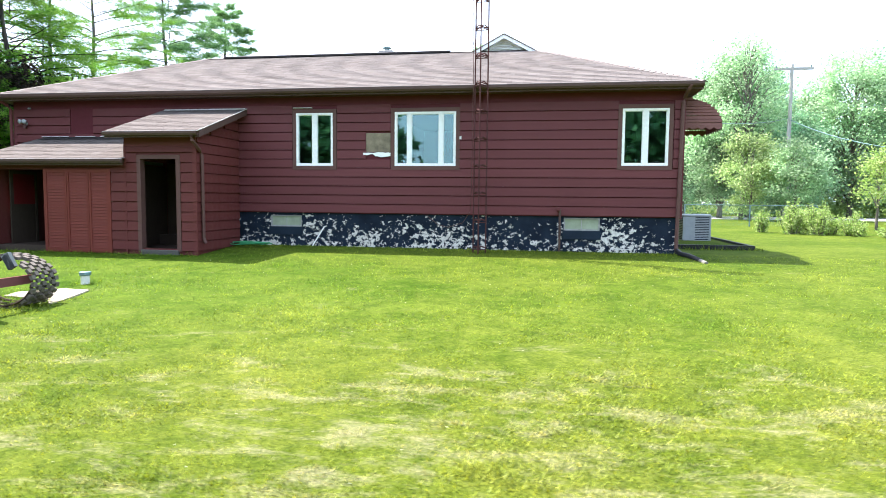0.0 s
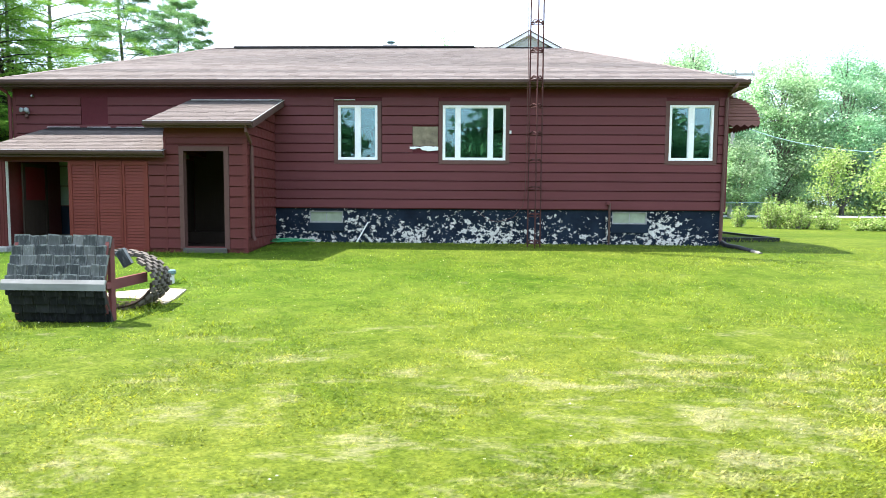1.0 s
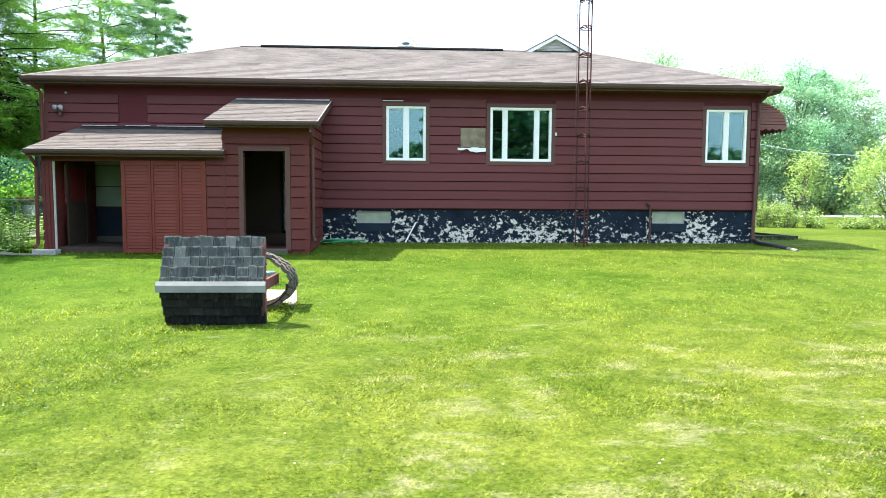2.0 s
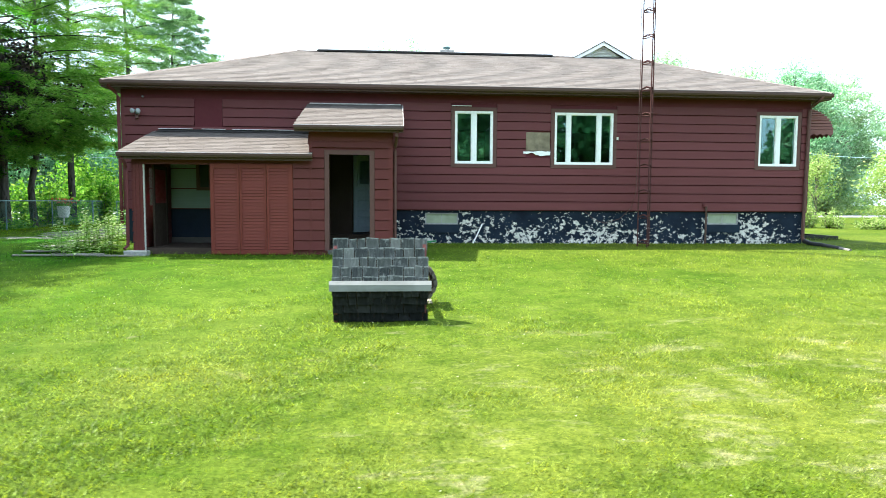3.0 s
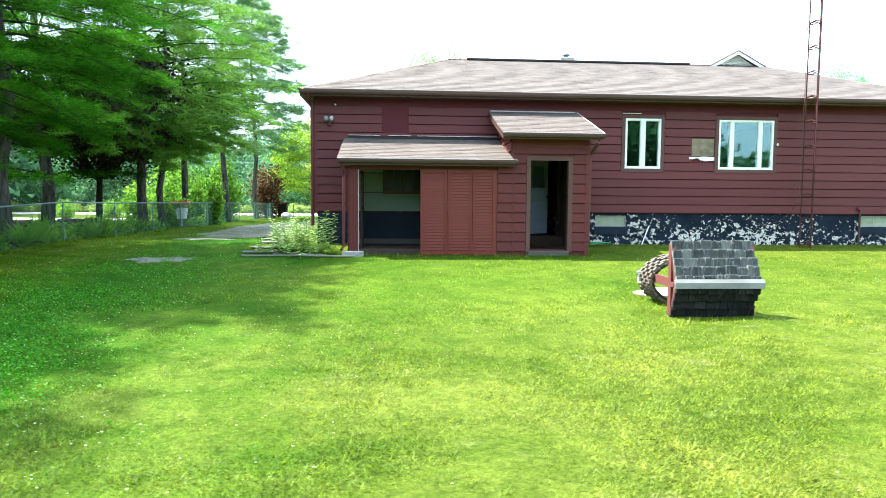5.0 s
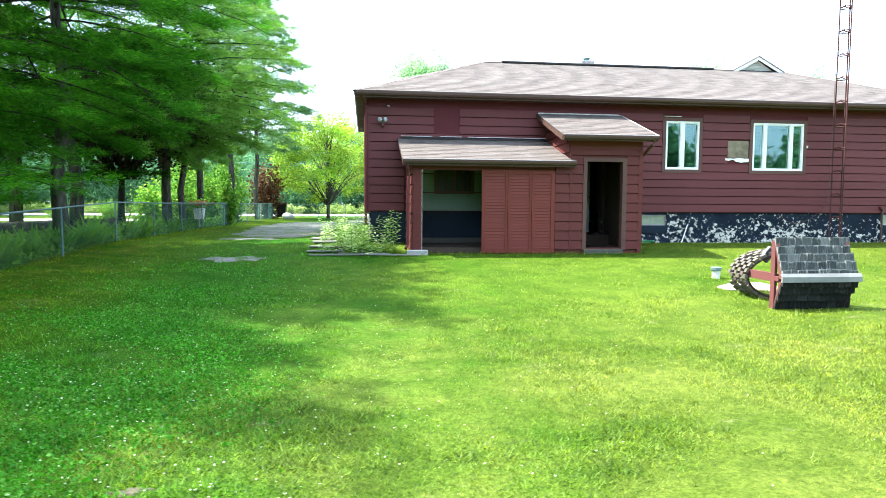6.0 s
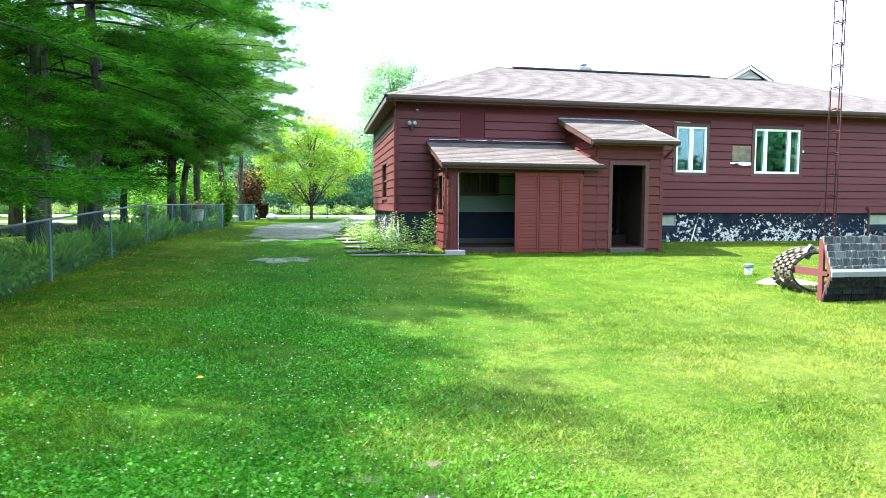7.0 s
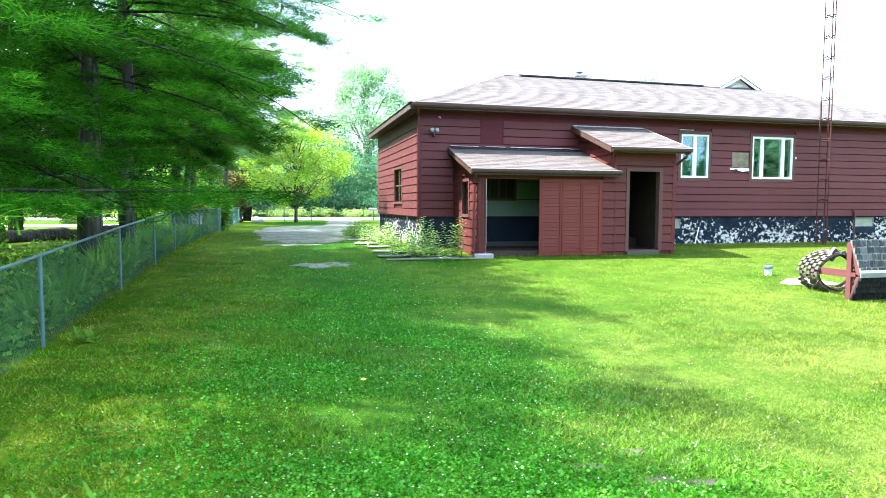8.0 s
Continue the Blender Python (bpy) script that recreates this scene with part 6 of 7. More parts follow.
broadleaf(14.7, 42.5, 5.0, 1.8, 0.5, 60, 160, 0.15, 93, M_LEAF, name="young_tree", label="young green tree before the utility pole, leaf colour paled for haze", r0=0.08, clump_r=0.7, far=True)
broadleaf(12.8, 44.5, 6.0, 1.9, 0.5, 60, 160, 0.16, 94, M_LEAFYEL, name="young_tree", label="young yellowish tree at the roadside", r0=0.09, clump_r=0.7, far=True)
broadleaf(14.2, 31.0, 3.4, 0.75, 1.0, 40, 60, 0.13, 91, M_SHRUB, name="young_tree", label="young light green tree at the lawn's edge", r0=0.07, clump_r=0.7)
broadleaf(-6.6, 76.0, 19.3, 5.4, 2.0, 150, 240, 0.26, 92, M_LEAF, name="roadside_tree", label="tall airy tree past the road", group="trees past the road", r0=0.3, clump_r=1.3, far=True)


def woods(name, label, cells, seed, size=0.6, per=900, material=None):
    """A far belt of trees: crowns of clumped leaves over trunks, one sheet of stuff."""
    r = np.random.default_rng(seed)
    V, F, n = [], [], 0
    for x, y, h, w in cells:
        z0 = float(ground_z(x, y))
        k = 26
        c = unit(r.normal(0, 1, (k, 3))) * r.uniform(0.4, 1, (k, 1)) * np.array([w, w, h * 0.46]) + np.array([x, y, z0 + h * 0.52])
        p = np.concatenate([q + r.normal(0, 1, (per // k, 3)) * np.array([1.1, 1.1, 0.8]) * min(1.0, h / 5) for q in c])
        p[:, 2] = np.maximum(p[:, 2], z0 + 0.1)
        v, f = leaves(p, size, r, 0.3, far=True)
        V.append(v), F.append(f + n)
        n += len(v)
    tagged(new(name, fast_mesh(name, np.concatenate(V), np.concatenate(F), material or M_LEAF)), label, "woods", kind="stuff")


r = np.random.default_rng(5)
woods("woods_beyond_road", "belt of green woods beyond the road, leaf colour paled for haze", [(x + r.normal(0, 1), 66 + r.normal(0, 3), r.uniform(8, 11), r.uniform(3, 4.5)) for x in np.arange(2, 42, 4.0)], 101, 0.24, 7800, M_LEAFTEAL)
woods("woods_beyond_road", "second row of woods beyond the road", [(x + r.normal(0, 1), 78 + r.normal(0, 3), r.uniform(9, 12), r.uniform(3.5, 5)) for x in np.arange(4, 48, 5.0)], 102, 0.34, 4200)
woods("dense_woods", "dark dense woods beyond the road", [(x + r.normal(0, 1), 66 + r.normal(0, 3), r.uniform(7, 9.5), r.uniform(3, 4.5)) for x in np.arange(-50, 2, 3.0)], 107, 0.27, 6600, M_LEAFDARK)
woods("dense_woods", "second row of dark woods beyond the road", [(x + r.normal(0, 1), 75 + r.normal(0, 3), r.uniform(8, 10.5), r.uniform(3.5, 5)) for x in np.arange(-55, 2, 5.0)], 108, 0.5, 2600, M_LEAFDARK)
woods("road_scrub", "low scrub along the far side of the road", [(x + r.normal(0, 0.6), 59 + r.normal(0, 1), r.uniform(1.6, 3.6), r.uniform(1.2, 2.2)) for x in np.arange(0, 40, 2.6)], 103, 0.2, 1500, M_LEAFYEL)
woods("dense_scrub", "dark bushes under the woods beyond the road", [(x + r.normal(0, 0.5), 61.5 + r.normal(0, 0.6), r.uniform(2.2, 3.2), r.uniform(1.2, 1.8)) for x in np.arange(-52, 4, 1.8)], 112, 0.26, 900, M_LEAFDARK)
woods("road_scrub", "pale roadside grass and scrub", [(x + r.normal(0, 0.6), 58 + r.normal(0, 0.6), r.uniform(0.6, 0.9), r.uniform(1.0, 1.6)) for x in np.arange(-46, 0, 1.4)], 109, 0.16, 900, M_SHRUB)
woods("woods_behind", "trees at the far end of the lawn", [(x + r.normal(0, 0.8), -30 + r.normal(0, 2), r.uniform(6.5, 7.5) if -6 < x < 0 else r.uniform(11, 15) if x < 15 or x > 30 else r.uniform(7.5, 8.5) if x < 22 else r.uniform(5.5, 6.5), r.uniform(3, 4)) for x in (-44, -40, -36, -32, -29, -26, -23, -20, -17, -5, -1, 3, 6, 9.5, 13, 17, 20.5, 24, 28, 32, 35.5, 39)], 104, 0.9, 2200, M_LEAFDARK)
woods("woods_side", "trees at the side of the lawn", [(34 + r.normal(0, 2), y + r.normal(0, 1), r.uniform(8, 12), r.uniform(3, 4.5)) for y in np.arange(-26, 46, 6.0)], 105, 0.7)
woods("woods_side", "trees past the neighbouring lawn", [(-46 + r.normal(0, 2), y + r.normal(0, 1), r.uniform(9, 14), r.uniform(3, 4.5)) for y in np.arange(-26, 60, 4.0)], 106, 0.75, 1500, M_LEAFDARK)

# shrubs along the lawn's far edge
r = np.random.default_rng(19)
for i in range(14):
    f = i / 13
    x, y = 8.2 + 5.2 * f + r.normal(0, 0.22), 26.2 - 3.4 * f + r.normal(0, 0.4)
    w, h = r.uniform(0.35, 0.65), (1.45 - 1.5 * min(f, 0.6)) * r.uniform(0.6, 1.15)
    shrub(x, y, w, w * 0.8, h, int(1500 * w * (0.6 + h)), 0.085, 110 + i, M_SHRUB, "garden_shrub", "loose yellow-green shrub at the edge of the lawn", group="shrubs at the lawn's edge", stems=16)
broadleaf(13.4, 24.3, 3.2, 1.4, 0.4, 60, 100, 0.13, 125, M_SHRUB, name="young_tree", label="bushy light green sapling among the shrubs", r0=0.06, clump_r=0.65)


def stalks(x, y, n, h, seed, spread=0.25, size=0.17):
    """A weed clump: upright stalks with narrow leaves all the way up."""
    r = np.random.default_rng(seed)
    z0 = float(ground_z(x, y))
    ob0 = thing("weed_clump", "tall leafy weeds growing by the house wall", "plant", "weeds by the wall", at=(x, y, z0))
    bm = bmesh.new()
    P, A = [], []
    for k in range(n):
        b = r.normal(0, spread, 2)
        t = b + r.normal(0, 0.10, 2)
        hh = h * r.uniform(0.55, 1.05)
        tube(bm, [(b[0], b[1], -0.05), ((b[0] + t[0]) / 2, (b[1] + t[1]) / 2, hh * 0.5), (t[0], t[1], hh)], [0.006, 0.005, 0.003], 4)
        m = int(34 * hh / 0.8)
        s = np.linspace(0.12, 1.0, m)
        a = np.arange(m) * 2.4 + r.uniform(0, 6)
        d = np.stack([np.cos(a), np.sin(a), r.uniform(-0.1, 0.5, m)], 1)
        L = size * (1.1 - 0.6 * s)
        c = np.stack([b[0] + (t[0] - b[0]) * s, b[1] + (t[1] - b[1]) * s, hh * s], 1)
        P.append(np.concatenate([c[:, None], d[:, None] * L[:, None, None]], 1))
    tagged(part("stem_growth", bm, M_UNDER, ob0), kind="stuff")
    P = np.concatenate(P)
    c, d = P[:, 0], P[:, 1]
    s = unit(np.cross(d, [0, 0, 1])) * np.linalg.norm(d, axis=1, keepdims=True) * 0.21
    drop = np.array([0, 0, -0.02])
    v = np.stack([c, c + d * 0.5 + s, c + d + drop, c + d * 0.5 - s], 1).reshape(-1, 3)
    ob = new("leaves", fast_mesh("leaves", v, np.arange(len(v)).reshape(-1, 4), M_WEED))
    ob.parent = ob0


for i, (x, y, n, h, s) in enumerate(((-13.35, 12.9, 6, 0.95, 0.08), (-13.5, 13.2, 3, 0.6, 0.10), (-14.1, 12.9, 8, 0.75, 0.15), (-13.95, 13.3, 7, 0.95, 0.12), (-14.2, 13.7, 10, 0.6, 0.2), (-14.4, 15.6, 16, 0.6, 0.3), (-14.45, 17.2, 14, 0.5, 0.3), (-14.5, 13.2, 10, 0.35, 0.2), (-13.7, 12.9, 10, 0.25, 0.2), (-14.5, 19.4, 10, 0.5, 0.3), (-14.8, 21.5, 10, 0.8, 0.2))):
    stalks(x, y, n, h, 140 + i, s)


def lily(x, y, n, L, seed, name="lily_clump", label="clump of long strap leaves behind the fence", wd=0.014):
    """Arching strap leaves from one root."""
    r = np.random.default_rng(seed)
    z0 = float(ground_z(x, y))
    V, F = [], []
    for k in range(n):
        a, ll = r.uniform(0, 6.28), L * r.uniform(0.6, 1.1)
        d, w = np.array([math.cos(a), math.sin(a), 0]), np.array([-math.sin(a), math.cos(a), 0]) * wd
        b = np.array([x, y, z0]) + r.normal(0, 0.09, 3) * np.array([1, 1, 0])
        o = r.uniform(0.3, 0.9)
        cs = [b + d * ll * o * s + np.array([0, 0, ll * (s * 1.15 - 0.75 * o * s * s)]) for s in (0, 0.3, 0.6, 0.85, 1.0)]
        if not V:
            V += [cs[0] - w, cs[0] + w]
        base = len(V) - 2
        for s, c in enumerate(cs[1:]):
            ww = w * (1.2, 1.0, 0.6, 0.1)[s]
            V += [c - ww, c + ww]
        F.append((0, 1, base + 3, base + 2))
        for s in range(1, 4):
            F.append((base + 2 * s, base + 2 * s + 1, base + 2 * s + 3, base + 2 * s + 2))
    tagged(new(name, fast_mesh(name, V, F, M_UNDER)), label, "plant")


r = np.random.default_rng(15)
for i in range(16):
    lily(-20.15 + r.normal(0, 0.15), 5.8 + i * 0.95 + r.normal(0, 0.2), 56, 0.75, 160 + i, wd=0.019)
for i, (x, y) in enumerate(((-18.5, 1.98), (-19.35, 5.9))):
    lily(x, y, 13, 0.2, 190 + i, "dock_weed", "broad-leaved weed rosette in the lawn", 0.022)


def grass(name, label, boxes, seed, blade=0.06, width=0.0042, material=None):
    """Grass blades, each a thin bent triangle; boxes are (x0, x1, y0, y1, blades per square metre, height)."""
    r = np.random.default_rng(seed)
    V = []
    for x0, x1, y0, y1, dens, h in boxes:
        n = int((x1 - x0) * (y1 - y0) * dens)
        x, y = r.uniform(x0, x1, n), r.uniform(y0, y1, n)
        keep = ~((x > X0 - 0.1) & (x < X1 + 0.1) & (y > YF - 0.02)) & ~((x > -12.9) & (x < PX1 + 0.03) & (y > PY - 0.06))
        keep &= off_bare(x, y, r)
        x, y = x[keep], y[keep]
        n = len(x)
        z = ground_z(x, y) - 0.005
        a = r.uniform(0, 6.28, n)
        L = h * r.uniform(0.45, 1.25, n)
        wd = width * r.uniform(0.7, 1.5, n) * (h / 0.06) ** 0.3
        lean = r.uniform(0.5, 1.15, n)
        b = np.stack([x, y, z], 1)
        w = np.stack([np.cos(a), np.sin(a), 0 * a], 1) * wd[:, None]
        ld = a + r.normal(1.57, 0.5, n)
        tip = b + np.stack([np.cos(ld) * L * lean, np.sin(ld) * L * lean, L * np.sqrt(1 - 0.6 * lean ** 2)], 1)
        V.append(np.stack([b - w, b + w, tip], 1).reshape(-1, 3))
    v = np.concatenate(V)
    tagged(new(name, fast_mesh(name, v, np.arange(len(v)).reshape(-1, 3), material or M_BLADE)), label, "grass", kind="stuff")


grass("lawn_grass", "short mown grass blades of the lawn", [(-21.5, 5.5, 1.2, 3.4, 4300, 0.036), (-21.5, 6.5, 3.4, 5.5, 2200, 0.038), (-21.5, 7.5, 5.5, 8.5, 1050, 0.04), (-21.5, 9.0, 8.5, 14.6, 340, 0.045), (-19.8, -13.9, 14.6, 24.0, 140, 0.06)], 201)
grass("tall_grass", "longer grass left along walls, fence and well", [(X0, X1, 14.3, 14.76, 700, 0.06), (-12.7, -7.5, 12.5, 12.78, 450, 0.12), (-20.1, -19.45, 1.0, 26.0, 420, 0.085), (-8.4, -6.9, 6.5, 6.72, 900, 0.09), (-8.5, -6.9, 7.1, 8.3, 350, 0.10), (-7.85, -7.4, 9.2, 9.7, 300, 0.12), (-15.2, -12.9, 12.4, 12.75, 400, 0.12), (2.8, 5.0, 16.0, 16.3, 300, 0.15)], 202)


r = np.random.default_rng(77)
grass("grass_tufts", "thick dark tufts of uncut grass in the lawn", [(x, x + w, y, y + w * 0.7, 1500, 0.07) for x, y, w in zip(r.uniform(-18.5, 4.0, 210), 1.3 + np.abs(r.normal(0, 2.6, 210)), r.uniform(0.1, 0.32, 210))], 203)
grass("grass_tufts", "soft clumps of uncut grass among the clover", [(x, x + w, y, y + w * 0.8, 2000, 0.075) for x, y, w in zip(r.uniform(-19.0, -14.2, 170), 1.3 + np.abs(r.normal(0, 3.2, 170)), r.uniform(0.15, 0.5, 170))], 204)


def clover(seed):
    """Small round leaves and white heads of clover."""
    r = np.random.default_rng(seed)
    n = 130000
    x = r.normal(-16.4, 1.0, n)
    y = 1.2 + np.abs(r.normal(0, 4.2, n))
    ok = (x > -19.6) & (x < -14.6 + r.normal(0, 0.35, len(x))) & (y < 12.4) & off_bare(x, y, r)
    x, y = x[ok], y[ok]
    p = np.stack([x, y, ground_z(x, y) + r.uniform(0.015, 0.05, len(x))], 1)
    p = p[np.sin(p[:, 0] * 2.3 + 1.7 * np.sin(p[:, 1] * 1.1)) + np.sin(p[:, 1] * 2.9 + p[:, 0]) + r.normal(0, 0.7, len(p)) > -0.3]
    v, f = leaves(p, 0.013 + 0.018 * r.random(len(p)) ** 2, r, 0.6, 0.95)
    tagged(new("clover_leaves", fast_mesh("clover_leaves", v, f, M_CLOVERLEAF)), "clover leaves spread through the lawn", "clover", kind="stuff")
    n = 1300
    x = np.concatenate([r.normal(-15.9, 1.6, n * 2 // 3), r.uniform(-19, 5, n // 3)])
    y = np.concatenate([1.2 + np.abs(r.normal(0, 4.0, n * 2 // 3)), r.uniform(1.5, 12.3, n // 3)])
    ok = (x > -19.6) & (x < 6) & (y < 12.4)
    x, y = x[ok], y[ok]
    c = np.stack([x, y, ground_z(x, y) + r.uniform(0.04, 0.075, len(x))], 1)
    s = 0.0050 * r.uniform(0.6, 1.4, len(x))[:, None]
    o = np.array([[1, 0, 0], [0, 1, 0], [-1, 0, 0], [0, -1, 0], [0, 0, 1], [0, 0, -1]], float)
    v = (c[:, None] + o[None] * s[:, None]).reshape(-1, 3)
    t = np.array([[0, 1, 4], [1, 2, 4], [2, 3, 4], [3, 0, 4], [1, 0, 5], [2, 1, 5], [3, 2, 5], [0, 3, 5]])
    f = (np.arange(len(x))[:, None, None] * 6 + t[None]).reshape(-1, 3)
    tagged(new("clover_heads", fast_mesh("clover_heads", v, f, M_CLOVER)), "white clover heads dotted over the lawn", "clover", kind="stuff")


clover(210)


def ground_cover(seed):
    """Low leafy growth on the shaded ground behind the fence."""
    r = np.random.default_rng(seed)
    n = 24000
    x, y = -19.9 - np.abs(r.normal(0, 1.15, n)), r.uniform(2.0, 30.0, n)
    keep = noise_mask(x, y)
    x, y = x[keep], y[keep]
    p = np.stack([x, y, ground_z(x, y) + np.abs(r.normal(0, 0.13, len(x)))], 1)
    v, f = leaves(p, 0.11, r, 0.5, 0.6)
    tagged(new("ground_cover", fast_mesh("ground_cover", v, f, M_UNDER)), "low green undergrowth behind the wire fence", "undergrowth", kind="stuff")


def noise_mask(x, y):
    return np.sin(x * 1.7 + 2 * np.sin(y * 0.6)) + np.sin(y * 1.3 + x) > -0.7


ground_cover(220)

# ---- utility pole and wires ----
pole = thing("utility_pole", "weathered wooden utility pole with one crossarm", "utility pole", at=(15.1, 45.0, 0.5))
bm = bmesh.new()
tube(bm, [(0, 0, -0.3), (0, 0, 10.1)], [0.15, 0.10], 10)
part("mast", bm, M_POLE, pole)
bm = bmesh.new()
box(bm, -1.1, 1.3, -0.06, 0.06, 9.75, 9.9)
part("crossarm", bm, M_POLE, pole)
for x in (-0.95, 1.15):
    bm = bmesh.new()
    tube(bm, [(x, 0, 9.9), (x, 0, 10.0), (x, 0, 10.06)], [0.04, 0.05, 0.02], 8)
    part("insulator", bm, M_STEEL, pole)


def wire(p, q, sag, r, label, n=18):
    p, q = Vector(p), Vector(q)
    bm = bmesh.new()
    tube(bm, [p.lerp(q, i / n) - Vector((0, 0, sag * 4 * (i / n) * (1 - i / n))) for i in range(n + 1)], r, 5)
    solid("overhead_wire", bm, M_STEEL, label, "wire", smooth=True)


wire((15.1, 45.0, 7.1), (19.0, 18.0, 4.5), 1.8, 0.026, "pale overhead service cable hanging from the pole")
copy_thing(pole, pose(19.0, 18.0, 0.35) @ Matrix.Scale(0.46, 4))
tagged(pole, group="utility poles")
wire((15.1, 45.0, 7.2), (2.9, 20.5, 4.3), 0.3, 0.012, "thin service cable from the pole to the house")

street_pole = thing("street_pole", "pale green metal pole beside the road", "pole", at=(-8.15, 57.4, 0.5))
bm = bmesh.new()
tube(bm, [(0, 0, -0.2), (0, 0, 5.1)], [0.14, 0.11], 10)
part("mast", bm, M_STEEL, street_pole)
bm = bmesh.new()
tube(bm, [(0, 0, 5.1), (0, 0, 5.16), (0, 0, 5.22)], [0.14, 0.14, 0.04], 10)
part("cap", bm, M_STEEL, street_pole)
wire((-8.15, 57.4, 5.3), (-40.0, 57.6, 5.6), 0.4, 0.022, "thin overhead cable beside the road")
wire((-4.0, 57.4, 7.9), (-40.0, 57.6, 7.8), 0.3, 0.022, "upper overhead cable beside the road")
mailbox = thing("mailbox", "weathered mailbox on a wooden post by the road", "mailbox", at=(-10.3, 46.6, 0.5))
bm = bmesh.new()
box(bm, -0.05, 0.05, -0.05, 0.05, -0.2, 0.72)
part("post", bm, M_OLDWOOD, mailbox)
bm = bmesh.new()
prism(bm, [(-0.12, 0.72), (0.12, 0.72), (0.12, 0.86), (0.07, 0.94), (-0.07, 0.94), (-0.12, 0.86)], "x", -0.34, 0.22)
part("box_shell", bm, M_BLOCK, mailbox)

# logs lying between the pine trunks
r = np.random.default_rng(17)
for i, (x, y, L, rad, rz) in enumerate(((-24.1, 20.2, 1.2, 0.20, 58), (-23.5, 21.3, 1.3, 0.17, 62), (-22.9, 22.2, 1.4, 0.22, 55), (-23.3, 21.9, 1.1, 0.15, 70), (-24.7, 19.2, 1.2, 0.19, 60))):
    bm = bmesh.new()
    k = 7
    tube(bm, [(-L / 2 + L * q / k, float(r.normal(0, 0.012)), float(r.normal(0, 0.010))) for q in range(k + 1)], [rad * float(r.uniform(0.9, 1.06)) for q in range(k + 1)], 12)
    ob = solid("log", bm, M_BARK, "dark log lying on the ground between the pines", "log", group="logs between the pines", smooth=True)
    ob.matrix_world = pose(x, y, float(ground_z(x, y)) + rad * 0.85, 0, 0, rz)

# ---- small things ----
bm = bmesh.new()
tube(bm, [(-5.62, 14.60, 0.56), (-5.38, 14.77, 1.02)], 0.016, 6)
solid("white_stick", bm, M_WHITE, "thin white stick leaning on the foundation", "stick")
bm = bmesh.new()
pts = []
for i in range(70):
    a = i * 0.36
    rr = 0.26 + 0.10 * math.sin(i * 0.21)
    pts.append((-7.05 + rr * 1.5 * math.cos(a), 14.30 + rr * 0.6 * math.sin(a), 0.55 + 0.03 + 0.0009 * i + 0.012 * math.sin(i)))
tube(bm, pts, 0.012, 6)
solid("garden_hose", bm, M_HOSE, "green garden hose coiled on the grass by the wall", "hose", smooth=True)

# old planks along the bed
for i, (x, y, L, w, rz) in enumerate(((-14.75, 13.15, 0.8, 0.22, 4), (-14.8, 13.9, 0.7, 0.26, -9), (-14.85, 14.9, 0.6, 0.42, 14), (-15.0, 16.3, 0.6, 0.5, -7), (-15.0, 18.2, 0.6, 0.5, 8), (-14.3, 12.55, 1.5, 0.08, 3), (-13.3, 12.5, 1.2, 0.05, -6), (-13.9, 12.72, 1.1, 0.07, -9))):
    bm = bmesh.new()
    box(bm, -L / 2, L / 2, -w / 2, w / 2, 0, 0.035)
    bevel(bm, 0.008)
    ob = solid("old_plank", bm, M_OLDWOOD, "weathered grey plank lying on the ground", "plank", group="planks beside the house")
    ob.matrix_world = pose(x, y, float(ground_z(x, y)) + 0.012, 0, 0, rz)

# flower pot on a post by the gate
pot = thing("flower_pot", "white planter with red and pink flowers at the fence", "flower pot", at=(-20.45, 25.4, 0.56))
bm = bmesh.new()
tube(bm, [(0, 0, 0), (0, 0, 0.30)], 0.03, 8)
part("stand", bm, M_WHITEPAINT, pot)
bm = bmesh.new()
tube(bm, [(0, 0, 0.30), (0, 0, 0.32), (0, 0, 0.72), (0, 0, 0.75)], [0.16, 0.18, 0.24, 0.25], 12)
part("pot", bm, M_WHITE, pot)
r = np.random.default_rng(33)
v, f = leaves(r.normal(0, 1, (260, 3)) * np.array([0.17, 0.17, 0.08]) + np.array([0, 0, 0.84]), 0.09, r)
ob = new("foliage", fast_mesh("foliage", v, f, M_UNDER))
ob.parent = pot
v, f = leaves(r.normal(0, 1, (150, 3)) * np.array([0.18, 0.18, 0.06]) + np.array([0, 0, 0.93]), 0.075, r, 0.3, 0.9)
ob = tagged(new("flowers", fast_mesh("flowers", v, f, M_PINK)), kind="stuff")
ob.parent = pot

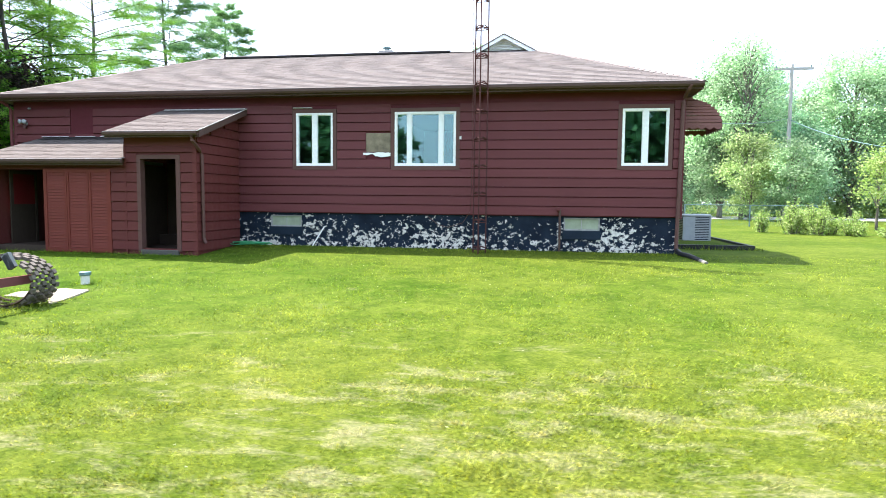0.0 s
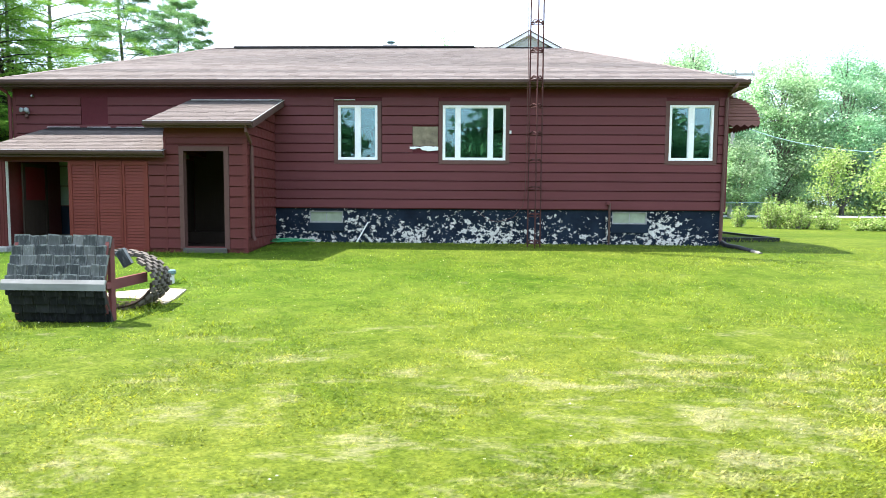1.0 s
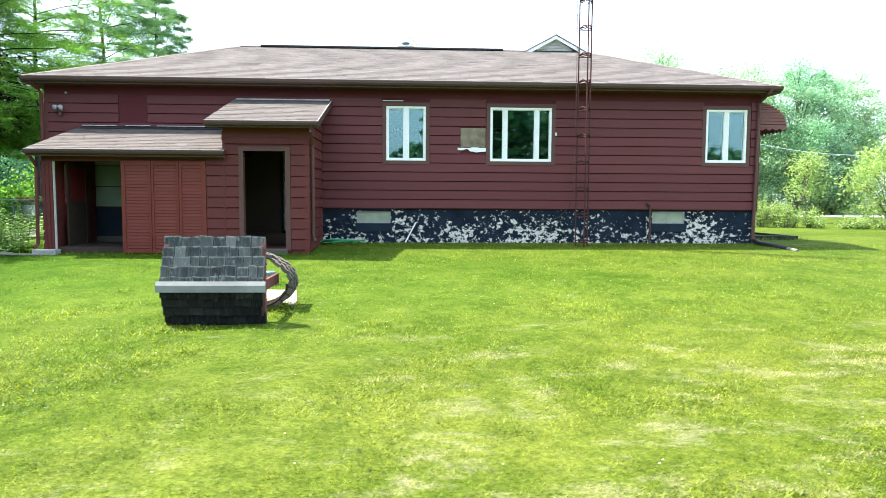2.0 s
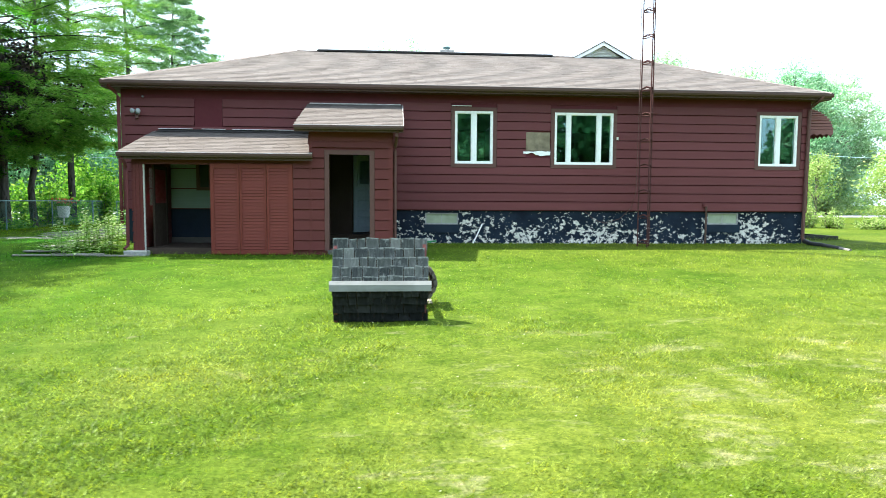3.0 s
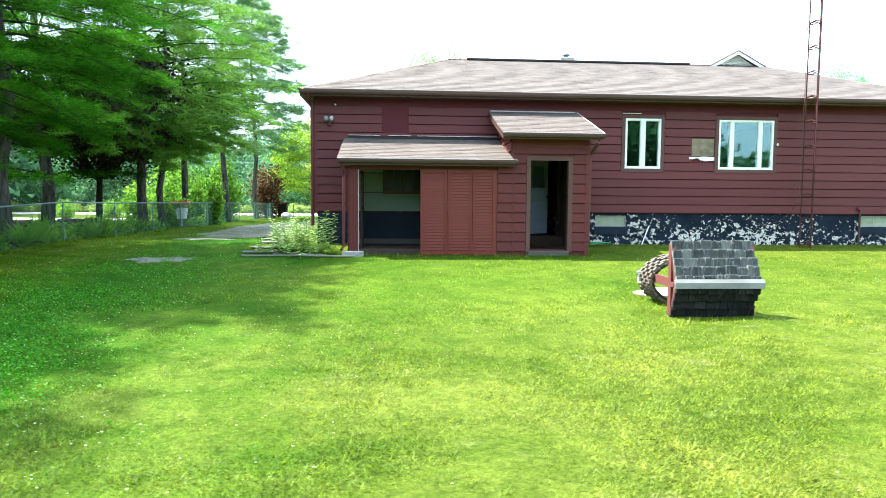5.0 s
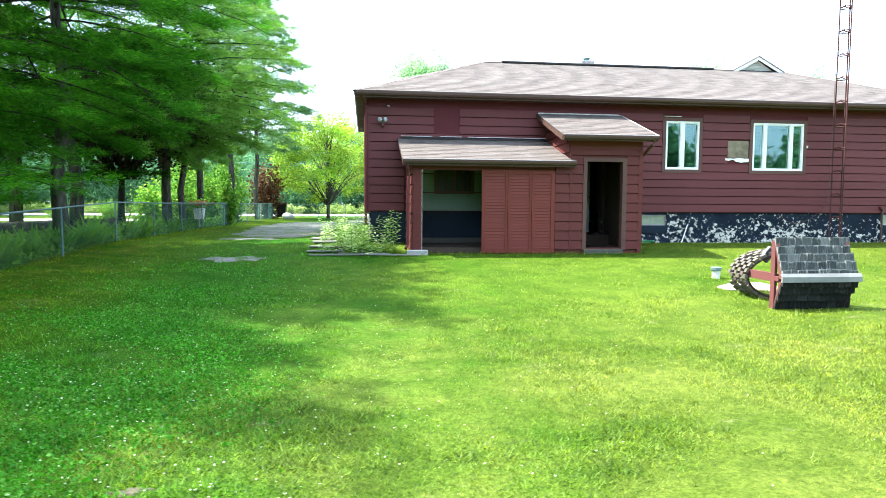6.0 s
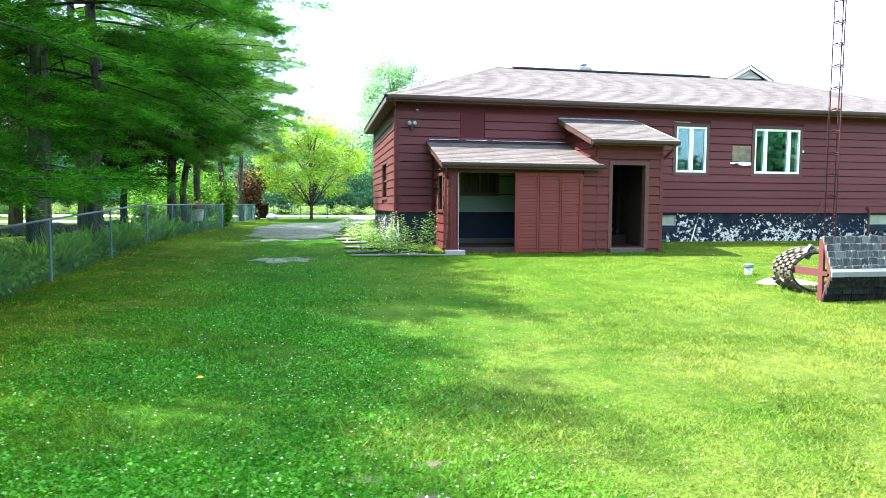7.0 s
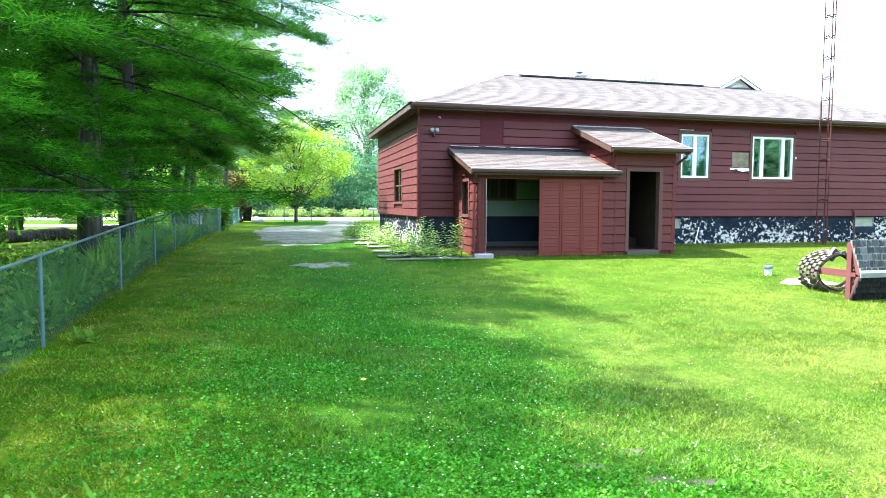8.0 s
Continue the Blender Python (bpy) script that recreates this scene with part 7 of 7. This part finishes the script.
# wheeled bin and boulder at the road end
wb = thing("wheeled_bin", "black wheeled refuse bin at the end of the fence", "bin", at=(-19.2, 41.2, 0.56))
bm = bmesh.new()
v = [bm.verts.new(p) for p in ((-0.24, -0.24, 0.06), (0.24, -0.24, 0.06), (0.24, 0.24, 0.06), (-0.24, 0.24, 0.06), (-0.32, -0.34, 0.92), (0.32, -0.34, 0.92), (0.32, 0.34, 0.92), (-0.32, 0.34, 0.92))]
for q in ((3, 2, 1, 0), (4, 5, 6, 7), (0, 1, 5, 4), (1, 2, 6, 5), (2, 3, 7, 6), (3, 0, 4, 7)):
    bm.faces.new([v[i] for i in q])
bevel(bm, 0.03)
part("body", bm, M_BLACK, wb)
bm = bmesh.new()
prism(bm, [(-0.38, 0.92), (0.38, 0.92), (0.38, 0.96), (0.2, 1.02), (-0.3, 1.02), (-0.38, 0.96)], "x", -0.35, 0.35)
part("lid", bm, M_BLACK, wb)
for x in (-0.3, 0.3):
    bm = bmesh.new()
    tube(bm, [(x - 0.03, 0.24, 0.11), (x + 0.03, 0.24, 0.11)], 0.12, 14)
    part("wheel", bm, M_BLACK, wb)
bm = bmesh.new()
bmesh.ops.create_icosphere(bm, subdivisions=3, radius=0.30)
for v in bm.verts:
    v.co = Vector((v.co.x * 1.2, v.co.y, v.co.z * 0.8)) * (1 + 0.22 * noise.noise(v.co * 3.0))
ob = solid("boulder", bm, M_BLOCK, "pale boulder at the end of the fence", "boulder", smooth=True)
ob.matrix_world = pose(-18.5, 38.5, 0.72)

# one dandelion in the lawn
dz = float(ground_z(-16.7, 3.89))
dand = thing("dandelion", "yellow dandelion flower on a thin stem in the lawn", "flower", at=(-16.7, 3.89, dz))
bm = bmesh.new()
tube(bm, [(0, 0, -0.01), (0.004, 0.002, 0.05), (0.0, 0.0, 0.09)], 0.0025, 5)
part("stem", bm, M_UNDER, dand)
bm = bmesh.new()
tube(bm, [(0, 0, 0.085), (0, 0, 0.095), (0, 0, 0.105)], [0.008, 0.026, 0.012], 14)
part("flower_head", bm, M_YELLOW, dand)
